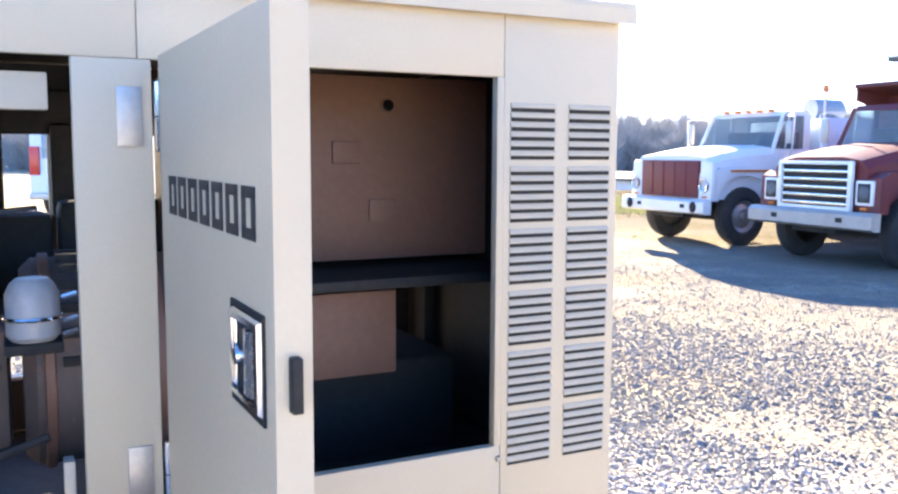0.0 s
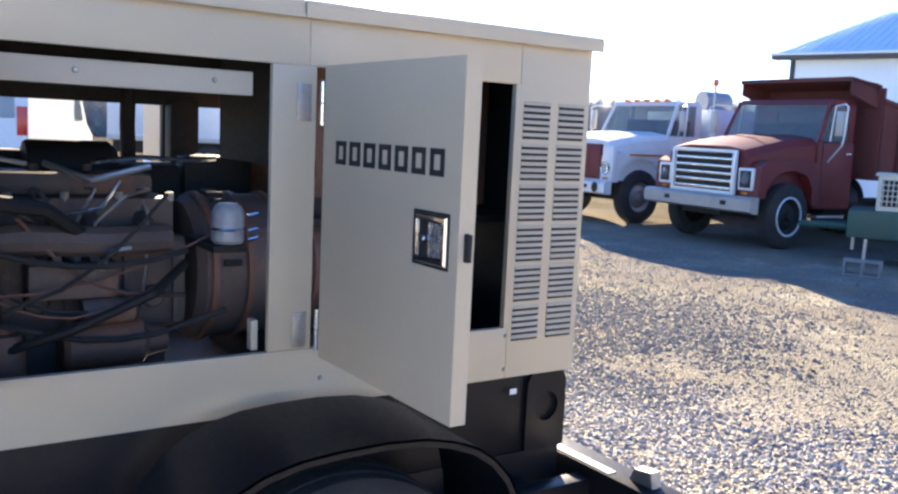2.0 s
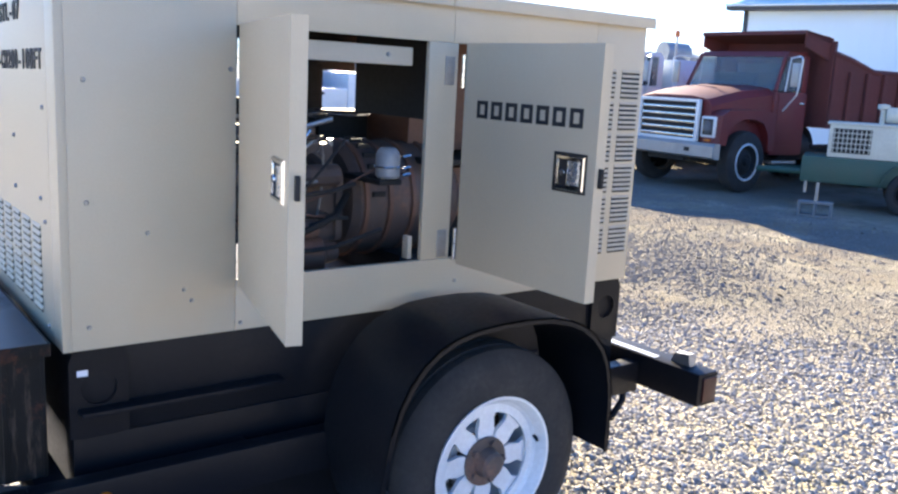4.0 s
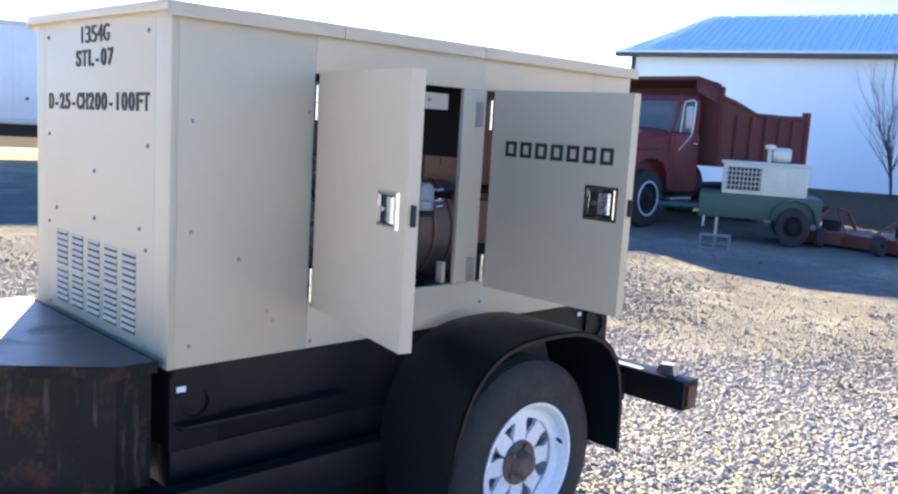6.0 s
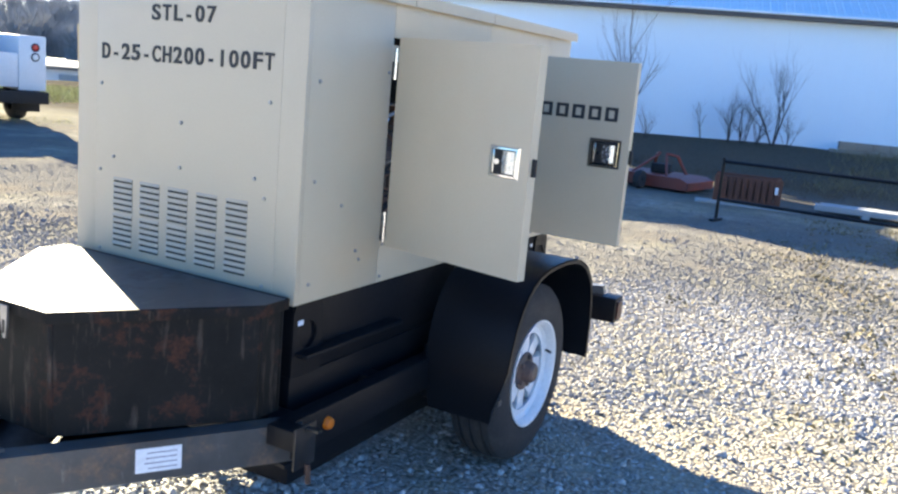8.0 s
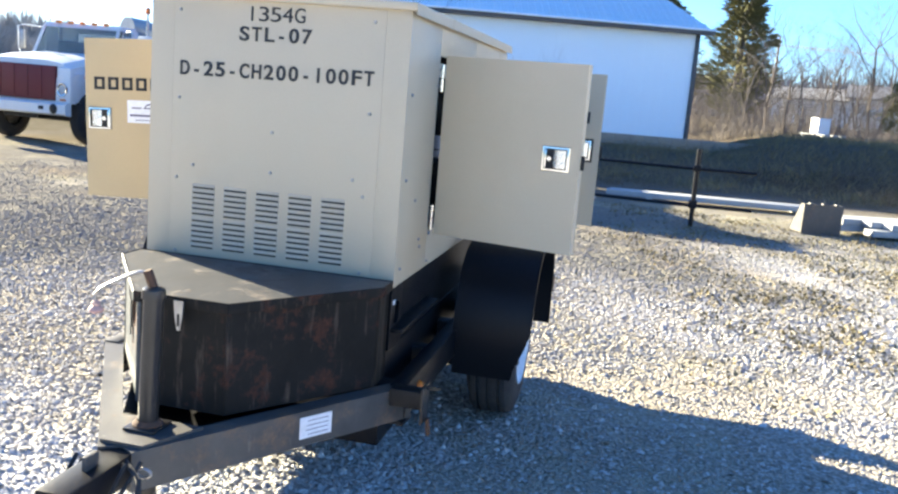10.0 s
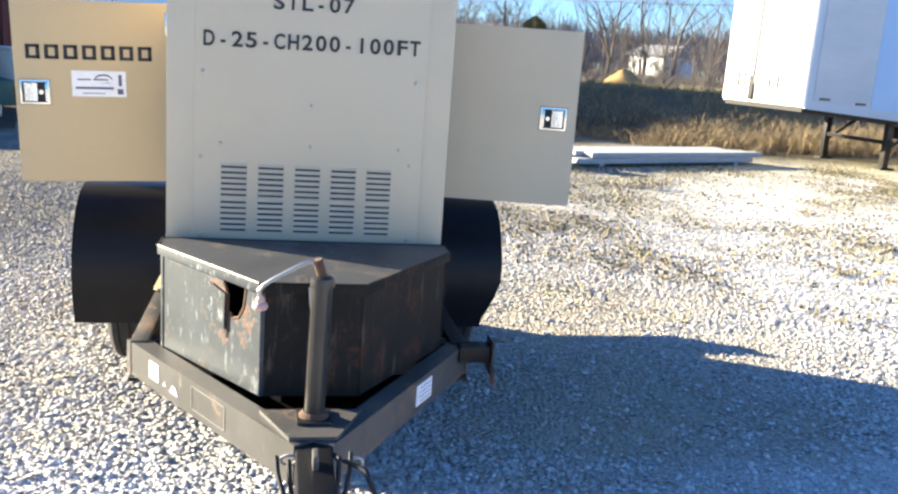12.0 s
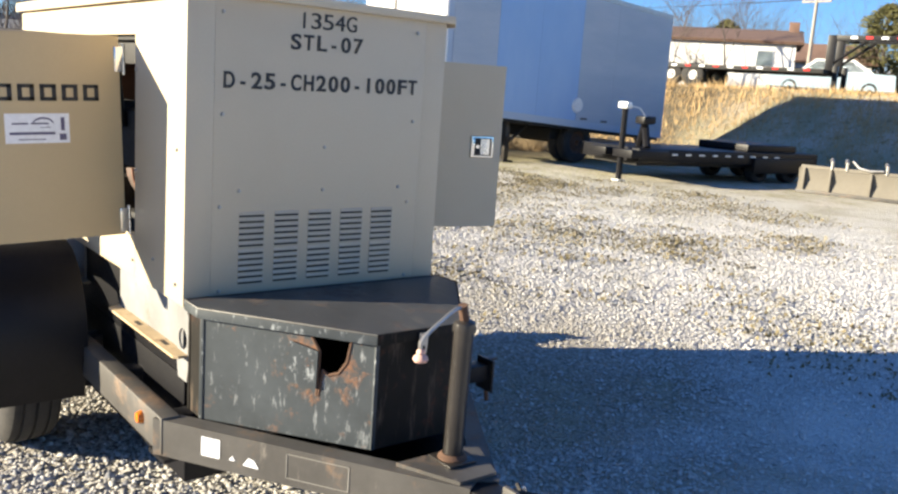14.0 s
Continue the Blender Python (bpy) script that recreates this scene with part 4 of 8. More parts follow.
# ---- the trailer
trl = thing("utility_trailer", "black single-axle trailer with weathered steel frame and white spoked wheels", "trailer")
MID = W / 2
for k in (1, -1):
    def sy(y, k=k):
        return y if k == 1 else 2 * MID - y
    # far rail takes the paler steel for its sunlit face
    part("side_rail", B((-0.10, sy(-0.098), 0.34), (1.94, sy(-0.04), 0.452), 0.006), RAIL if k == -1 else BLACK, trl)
    # tongue rail as a leaning bar, channel-shaped
    a, b = Vector((-0.08, sy(-0.07), 0)), Vector((-0.86, sy(0.43), 0))
    d = (b - a).normalized()
    turn = Matrix.Translation((a.x, a.y, 0)) @ Matrix.Rotation(math.atan2(d.y, d.x), 4, 'Z')
    ln = (b - a).length
    prof = [(0.030 * k, 0.338), (-0.030 * k, 0.338), (-0.030 * k, 0.346), (0.022 * k, 0.346), (0.022 * k, 0.438), (-0.030 * k, 0.438), (-0.030 * k, 0.446), (0.030 * k, 0.446)]
    rail = part("tongue_rail", Shape().channel(prof, ln, turn), RAIL, trl)
    out = Matrix.Translation((0, 0.0305 * k, 0))
    if k == 1:
        lab = part("data_label", Shape().box((0.300, -0.0012, 0.362), (0.415, 0.0012, 0.428), 0, 0, turn @ out), PAPER, rail, "white data label with small print")
        for z in (0.372, 0.386, 0.40, 0.414):
            part("print_bar", Shape().box((0.312, 0.001, z), (0.395 - 1.2 * (z % 0.011), 0.002, z + 0.002), 0, 0, turn @ out), INK, lab)
    else:
        part("white_patch", Shape().box((0.135, -0.0012, 0.37), (0.195, 0.0012, 0.425), 0, 0, turn @ out), PAPER, rail, "torn white sticker")
        part("white_patch", Shape().prism([(0.225, 0.374), (0.245, 0.374), (0.236, 0.388)], -0.0012, 0.0012).mesh("white_patch", PAPER), None, rail, at=turn @ out)
        part("white_patch", Shape().prism([(0.27, 0.368), (0.32, 0.366), (0.305, 0.388), (0.287, 0.392)], -0.0012, 0.0012).mesh("white_patch", PAPER), None, rail, at=turn @ out)
        s = Shape()
        for p, q in (((0.405, 0.36), (0.407, 0.43)), ((0.590, 0.36), (0.593, 0.43)), ((0.405, 0.36), (0.593, 0.3615)), ((0.405, 0.4285), (0.593, 0.43))):
            s.box((p[0], -0.0012, p[1]), (q[0], 0.0012, q[1]), 0, 0, turn @ out)
        part("decal_outline", s, FADED, rail)
    part("bend_gusset", Shape().prism([(-0.13, sy(-0.10)), (-0.02, sy(-0.105)), (0.02, sy(-0.05)), (-0.12, sy(-0.045))], 0.325, 0.337, 'z'), BLACK, trl)
    ml = part("marker_light", Shape().lathe([(0, -0.018 * k), (0.015, -0.016 * k), (0.02, -0.006 * k), (0.02, 0)], (0.061, sy(-0.098), 0.402), 'y', 14), AMBER, trl, "amber marker light")
    # wheel
    c = Vector((1.068, sy(-0.232), 0.345))
    wh = part("wheel", Shape().lathe([(0.0, -0.02 * k), (0.06, -0.02 * k), (0.09, -0.012 * k), (0.095, 0.02 * k), (0.0, 0.02 * k)], c, 'y', 24), RIMWHITE, trl, "white spoked steel wheel")
    prof = [(0.20, 0.095), (0.235, 0.104), (0.29, 0.100), (0.325, 0.088), (0.340, 0.072), (0.343, 0.050), (0.334, 0.047), (0.334, 0.041), (0.345, 0.038), (0.346, 0.005), (0.336, 0.003), (0.336, -0.003), (0.346, -0.005), (0.345, -0.038), (0.334, -0.041), (0.334, -0.047), (0.343, -0.050), (0.340, -0.072), (0.325, -0.088), (0.29, -0.100), (0.235, -0.104), (0.20, -0.095)]
    tyre = Shape().lathe([(r, q) for r, q in prof], c, 'y', 64)
    part("tyre", tyre, RUBBER, wh, "worn black trailer tyre")
    rim = Shape().lathe([(0.205, -0.096 * k), (0.208, -0.104 * k), (0.20, -0.104 * k), (0.188, -0.088 * k), (0.184, -0.074 * k), (0.174, -0.066 * k), (0.150, -0.069 * k), (0.150, -0.061 * k), (0.175, -0.05 * k), (0.18, 0.09 * k), (0.205, 0.097 * k)], c, 'y', 48)
    part("rim", rim, RIMWHITE, wh)
    for j in range(8):
        a = 2 * math.pi * j / 8
        m4 = Matrix.Translation(c + Vector((0, -0.057 * k, 0))) @ Matrix.Rotation(-a, 4, 'Y')
        sp = Shape()
        v = [(0.066, 0, -0.025), (0.066, 0, 0.025), (0.092, 0, 0.031), (0.128, 0, 0.0255), (0.158, 0, 0.042), (0.158, 0, -0.042), (0.128, 0, -0.0255), (0.092, 0, -0.031)]
        sp.add([m4 @ Vector(p) for p in v] + [m4 @ (Vector(p) + Vector((0, 0.014 * k, 0))) for p in v], [(0, 1, 2, 3, 4, 5, 6, 7), (15, 14, 13, 12, 11, 10, 9, 8)] + [(i, i + 8, (i + 1) % 8 + 8, (i + 1) % 8) for i in range(8)])
        part("spoke", sp, RIMWHITE, wh)
    hub = Shape().lathe([(0, -0.105 * k), (0.03, -0.105 * k), (0.038, -0.098 * k), (0.045, -0.067 * k), (0.074, -0.064 * k), (0.074, 0)], c, 'y', 20)
    for j in range(5):
        a = 2 * math.pi * j / 5
        q = c + Vector((0.056 * math.cos(a), 0, 0.056 * math.sin(a)))
        hub.tube([q + Vector((0, -0.04 * k, 0)), q + Vector((0, -0.077 * k, 0))], 0.010, 6)
    part("hub", hub, ENGINE, wh, "rusty dark hub with lug nuts")
    q = c + Vector((0.178, -0.068 * k, 0.045))
    part("valve_stem", Shape().tube([q, q + Vector((-0.012, -0.03 * k, -0.003))], 0.005, 8), DARK, wh)
    # fender
    prof = [(0.70, 0.255), (0.68, 0.31), (0.655, 0.40), (0.652, 0.47), (0.662, 0.545), (0.683, 0.61), (0.715, 0.668), (0.755, 0.715), (0.80, 0.749), (0.85, 0.772), (0.92, 0.788), (1.0, 0.794), (1.10, 0.795), (1.19, 0.788), (1.26, 0.772), (1.32, 0.748), (1.37, 0.713), (1.41, 0.668), (1.437, 0.615), (1.452, 0.555), (1.46, 0.48), (1.462, 0.33)]
    edge_y = -0.405 if k == 1 else -0.435
    lo, hi = sorted((sy(edge_y), sy(-0.085)))
    sheet = Shape().strip(prof, lo, hi, -0.005)

    def cut(q):
        """The foot of the fender is cut back at its outer corner."""
        fall = smooth(0.50, 0.24, q[2]) * 0.075 if q[0] < 1.0 and k == 1 else 0.0
        return (q[0], q[1] + (k * fall if abs(q[1] - sy(edge_y)) < 0.02 else 0.0), q[2])

    sheet.v = [cut(q) for q in sheet.v]
    fd = part("fender", sheet, BLACK, trl, "broad black sheet-steel fender")
    lip = [(p[0], p[1]) for p in prof]
    cx, cz = 1.06, 0.36
    inner = [(cx + (p[0] - cx) * 0.962, cz + (p[1] - cz) * 0.962 if p[1] > cz else p[1]) for p in prof]
    s = Shape()
    rows = [[(p[0], sy(y), p[1]) for p in loop] for loop, y in ((prof, edge_y), (inner, edge_y), (inner, edge_y + 0.005), (prof, edge_y + 0.005))]
    n = len(prof)
    s.add([p for r in rows for p in r], [(a * n + i, a * n + i + 1, (a + 1) % 4 * n + i + 1, (a + 1) % 4 * n + i) for a in range(4) for i in range(n - 1)] + [(0, n, 2 * n, 3 * n), (n - 1, 4 * n - 1, 3 * n - 1, 2 * n - 1)])
    s.v = [cut(q) for q in s.v]
    part("fender_lip", s, BLACK, fd)
    part("fender_bracket", B((1.0, sy(-0.1), 0.42), (1.05, sy(-0.085), 0.78), 0.003), BLACK, trl)
    part("step_plate", B((0.70, sy(-0.36), 0.325), (0.725, sy(-0.095), 0.345), 0.003), RAIL, trl)
    part("leaf_spring", Shape().tube([(0.70, sy(-0.07), 0.31), (0.9, sy(-0.07), 0.27), (1.10, sy(-0.07), 0.255), (1.30, sy(-0.07), 0.27), (1.50, sy(-0.07), 0.31)], 0.022, 6), BLACK, trl)
for x in (-0.04, 0.42, 0.85, 1.3, 1.75):
    part("cross_member", B((x - 0.035, -0.04, 0.365), (x + 0.035, W + 0.04, 0.44), 0.004), BLACK, trl)
for y in (0.05, W - 0.05):
    part("skid_beam", B((0.02, y - 0.035, 0.362), (L - 0.02, y + 0.035, 0.52), 0.003), BLACK, trl)
part("axle", Shape().tube([(1.068, -0.20, 0.345), (1.068, W + 0.20, 0.345)], 0.03, 12), BLACK, trl)
bmp = part("rear_bumper", B((1.945, -0.358, 0.362), (2.05, W + 0.358, 0.48), 0.008), BLACK, trl, "black square-tube rear bumper")
part("tail_light", B((1.965, -0.366, 0.378), (2.035, -0.357, 0.464), 0.004), DULLRED, bmp, "red tail light")
part("tail_light", B((1.965, W + 0.357, 0.378), (2.035, W + 0.366, 0.464), 0.004), DULLRED, bmp, "red tail light")
part("silver_tape", B((1.955, -0.15, 0.4795), (1.985, 0.12, 0.482)), TAPE, bmp)
part("bumper_lug", Shape().prism([(-0.285, 0.478), (-0.20, 0.478), (-0.215, 0.515), (-0.275, 0.522)], 1.985, 2.02, 'x'), STEEL, bmp)
part("tie_hook", Shape().tube([(1.72, -0.07, 0.34), (1.75, -0.085, 0.27), (1.82, -0.09, 0.255), (1.88, -0.085, 0.31), (1.90, -0.07, 0.35)], 0.012, 8), BLACK, trl)
part("tongue_plate", Shape().prism([(-0.675, MID - 0.135), (-0.675, MID + 0.135), (-0.85, MID + 0.06), (-0.85, MID - 0.06)], 0.446, 0.456, 'z'), RAIL, trl, "rusty steel plate at the tongue's tip")
# added black plate: stands for the deep shade between the open rails
part("tongue_shade_plate", Shape().prism([(-0.10, 0.02), (-0.10, W - 0.02), (-0.85, MID + 0.05), (-0.85, MID - 0.05)], 0.330, 0.336, 'z'), BLACK, trl)
s = B((-1.12, MID - 0.045, 0.362), (-0.84, MID + 0.045, 0.44), 0.008).box((-1.18, MID - 0.055, 0.345), (-1.08, MID + 0.055, 0.425), 0.02)
part("coupler", s, BLACK, trl, "worn ball coupler")
for i in range(9):
    a = i / 8
    q = Vector((-0.90 - 0.10 * math.sin(a * 3.1), MID + 0.06 - 0.16 * a, 0.42 - 0.16 * math.sin(a * 3.1)))
    n, ring = 10, []
    for k in range(n + 1):
        t = 2 * math.pi * k / n
        e = Vector((0.012 * math.cos(t), 0.02 * math.sin(t), 0)) if i % 2 else Vector((0, 0.02 * math.sin(t), 0.012 * math.cos(t)))
        ring.append(q + e)
    part("chain_link", Shape().tube(ring, 0.004, 6, 0, False), STEEL, trl, "steel safety chain link")
for k, (sp, dp) in enumerate(((0.09, 0.13), (0.06, 0.17))):
    loop = [(-0.90 - 0.13 * math.sin(q * 0.314) - 0.02 * k, MID + sp * math.cos(q * 0.314), 0.43 - dp * math.sin(q * 0.314) + 0.02 * math.sin(q * 0.9)) for q in range(11)]
    part("wiring_loop", Shape().tube(loop, 0.006, 6), RUBBER, trl, "black trailer wiring loop")
part("latch_lever", B((-1.0, MID - 0.007, 0.43), (-0.95, MID + 0.007, 0.475), 0.003), RAIL, trl)
part("winding_cable", Shape().tube([(-0.88, MID - 0.03, 0.43), (-0.96, MID - 0.12, 0.42), (-1.03, MID - 0.16, 0.34), (-1.02, MID - 0.14, 0.24), (-0.93, MID - 0.06, 0.19)], 0.007, 8), RUBBER, trl, "black wiring cable")
JX, JY = -0.733, 0.448
jk = part("tongue_jack", Shape().tube([(JX, JY, 0.12), (JX, JY, 0.45), (JX, JY - 0.009, 0.815)], 0.0265, 18), JACKRUST, trl, "rusty tubular tongue jack with crank")
JT = JY - 0.009
part("jack_cap", Shape().lathe([(0, 0.018), (0.020, 0.018), (0.029, 0.012), (0.031, 0.0), (0.031, -0.012), (0.0, -0.012)], (JX, JT, 0.823), 'z', 18), JACKRUST, jk)
part("jack_collar", Shape().lathe([(0.029, 0.0), (0.040, 0.0), (0.040, 0.012), (0.029, 0.022)], (JX, JY, 0.456), 'z', 18), RUST, jk)
part("jack_flange", B((JX - 0.048, JY - 0.045, 0.456), (JX + 0.048, JY + 0.045, 0.464), 0.003), JACKRUST, jk)
part("jack_leg", Shape().tube([(JX, JY, 0.02), (JX, JY, 0.14)], 0.023, 14), STEEL, jk)
part("jack_foot", Shape().lathe([(0.0, 0.02), (0.05, 0.02), (0.07, 0.008), (0.07, 0.0), (0, 0)], (JX, JY, 0.0), 'z', 18), STEEL, jk)
part("crank_head", Shape().tube([(JX, JT, 0.832), (JX - 0.002, JT + 0.004, 0.848), (JX - 0.006, JT + 0.016, 0.884)], 0.0125, 10), RUST, jk)
KY = JT + 0.150
crank = Shape().tube([(JX - 0.006, JT + 0.008, 0.876), (JX - 0.008, JT + 0.036, 0.878), (JX - 0.012, JT + 0.06, 0.868), (JX - 0.02, JT + 0.125, 0.833), (JX - 0.022, KY - 0.004, 0.818), (JX - 0.022, KY + 0.006, 0.806), (JX - 0.022, KY + 0.004, 0.775)], 0.0055, 8)
part("crank_arm", crank, STEEL, jk)
part("crank_knob", Shape().lathe([(0.0, 0.020), (0.008, 0.019), (0.012, 0.012), (0.010, 0.006), (0.017, 0.001), (0.020, -0.006), (0.016, -0.013), (0.008, -0.016), (0, -0.016)], (JX - 0.022, KY + 0.003, 0.770), 'z', 20), KNOB, jk, "chipped pink crank knob")
arm = part("outrigger_arm", B((-0.165, -0.165, 0.402), (-0.105, -0.06, 0.460), 0.004), BLACK, trl, "black square tube arm with a rusty end flange")
part("end_flange", B((-0.185, -0.174, 0.360), (-0.095, -0.166, 0.480), 0.003), JACKRUST, arm)
part("flange_tab", B((-0.148, -0.218, 0.468), (-0.128, -0.174, 0.476), 0.002), JACKRUST, arm)
part("flange_pin", Shape().tube([(-0.138, -0.182, 0.37), (-0.138, -0.188, 0.315)], 0.008, 8), RUST, arm)

# ---- tool box on the tongue
tb = thing("tool_box", "battered rusty black steel tool box on the trailer tongue", "tool box", (0, 0, 0.446))
ZB, ZT = 0.0, 0.322
plan = [(-0.045, 0.900), (-0.13, 0.900), (-0.555, 0.590), (-0.555, 0.316), (-0.13, 0.006), (-0.045, 0.006)]


def wall_sheet(a, b, outline=None):
    """A sheet between two plan corners, outward face on the left hand of a to b."""
    a, b = Vector((*a, 0)), Vector((*b, 0))
    d = b - a
    m4 = Matrix.Translation(a) @ Matrix.Rotation(math.atan2(d.y, d.x), 4, 'Z')
    ln = d.length
    out = outline(ln) if outline else [(0, ZB), (ln, ZB), (ln, ZT), (0, ZT)]
    me = Shape().prism(out, -0.002, 0.002, 'y').mesh("side_sheet", TORNBLACK if outline else TOOLSHADE, 20)
    me.transform(m4)
    return me, m4, ln


def torn(ln):
    H = ZT
    return [(0, 0), (ln, 0), (ln, H), (0.865 * ln, H), (0.862 * ln, 0.90 * H), (0.845 * ln, 0.74 * H), (0.80 * ln, 0.63 * H), (0.745 * ln, 0.60 * H), (0.715 * ln, 0.64 * H), (0.705 * ln, 0.52 * H), (0.692 * ln, 0.40 * H), (0.684 * ln, 0.41 * H), (0.687 * ln, 0.62 * H), (0.69 * ln, 0.80 * H), (0.64 * ln, 0.93 * H), (0.655 * ln, H), (0, H)]


for i in range(len(plan)):
    a, b = plan[i], plan[(i + 1) % len(plan)]
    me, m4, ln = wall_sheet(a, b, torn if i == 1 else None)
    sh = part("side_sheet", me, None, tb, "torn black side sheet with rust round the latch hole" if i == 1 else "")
    if i == 1:
        H = ZT
        rim = Shape()
        loop = torn(ln)[3:16]
        pts = [m4 @ Vector((p[0], 0.0, p[1] - 0.002)) for p in loop]
        rim.tube(pts, 0.005, 6)
        part("torn_edge", rim, RUST, sh, "rusted torn edge")
        tab = Shape().prism([(0.51 * ln, 0.50 * H), (0.685 * ln, 0.47 * H), (0.69 * ln, 0.80 * H), (0.53 * ln, 0.86 * H)], -0.012, -0.008, 'y').mesh("bent_tab", TOOLBLACK)
        tab.transform(m4)
        part("bent_tab", tab, None, sh)
    edge = Shape().box((-0.004, -0.005, ZB), (0.008, 0.004, ZT), 0.001, 0, m4)
    part("corner_seam", edge, TOOLBLACK if i in (1, 2) else TOOLSHADE, tb)
part("box_floor", Shape().prism(plan, 0.0, 0.004, 'z'), DARK, tb)
lidplan = [(-0.030, 0.912), (-0.135, 0.914), (-0.570, 0.598), (-0.570, 0.308), (-0.135, -0.008), (-0.030, -0.006)]
lid = part("lid", Shape().prism(lidplan, ZT + 0.002, ZT + 0.007, 'z'), LIDBLACK, tb, "dull dark steel lid")
for i in range(len(lidplan)):
    a, b = Vector((*lidplan[i], 0)), Vector((*lidplan[(i + 1) % 6], 0))
    d = b - a
    lip = Shape().box((0, -0.002, ZT - 0.022), (d.length, 0.002, ZT + 0.006), 0.0005, 0, Matrix.Translation(a) @ Matrix.Rotation(math.atan2(d.y, d.x), 4, 'Z'))
    # lips turned from the sun take the shade-darkened sheet
    part("lid_lip", lip, TOOLBLACK if i < 2 else TOOLSHADE, lid)
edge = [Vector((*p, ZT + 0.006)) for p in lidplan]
# rolled edge on the sun's side carries the painted highlight
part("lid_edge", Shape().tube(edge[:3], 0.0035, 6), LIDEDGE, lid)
part("lid_edge", Shape().tube(edge[2:] + [edge[0]], 0.0035, 6), TOOLSHADE, lid)
hasp = part("hasp", Shape().prism([(0.438, 0.322), (0.468, 0.322), (0.464, 0.275), (0.456, 0.237), (0.448, 0.237), (0.441, 0.275)], -0.582, -0.577, 'x'), STEEL, tb, "bright steel hasp strap")
part("hasp_slot", B((-0.5835, 0.449, 0.25), (-0.5815, 0.456, 0.285)), DARK, hasp)

# ---- ground: one sheet to the horizon, with a bank on the south side


def height(x, y):
    toe = 15.6 - 2.7 * smooth(-5.0, -7.4, y) + 0.8 * smooth(-9.0, -12.0, y)
    east = smooth(0.0, 6.5, x - toe) * smooth(13.0, 8.0, y) * (0.40 + 0.55 * smooth(-2.5, -5.0, y))
    bank = 2.0 * smooth(-16.5, -20.5, y) * (1 - smooth(20.0, 34.0, x) * 0.9)
    far = 0.5 * smooth(40, 140, math.hypot(x, y))
    lump = 0.12 * noise.noise((x * 0.25, y * 0.25, 0)) * smooth(16, 30, math.hypot(x, y))
    dip = -1.5 * smooth(25, 42, y)
    return max(bank, east) + far + lump + dip


def ground_sheet():
    def axis():
        out, s = [], 0.0
        while s < 4200:
            out.append(s)
            s += 0.8 if s < 44 else s * 0.12
        return [-q for q in out[:0:-1]] + out
    ax = axis()
    n = len(ax)
    v = [(x, y, height(x, y)) for y in ax for x in ax]
    f = [(j * n + i, j * n + i + 1, (j + 1) * n + i + 1, (j + 1) * n + i) for j in range(n - 1) for i in range(n - 1)]
    me = bpy.data.meshes.new("ground")
    me.from_pydata(v, [], f)
    me.materials.append(GROUND)
    me.shade_smooth()
    return tagged(new("ground", me), "pale limestone gravel yard turning to winter grass", "ground", kind="structure")


ground_sheet()


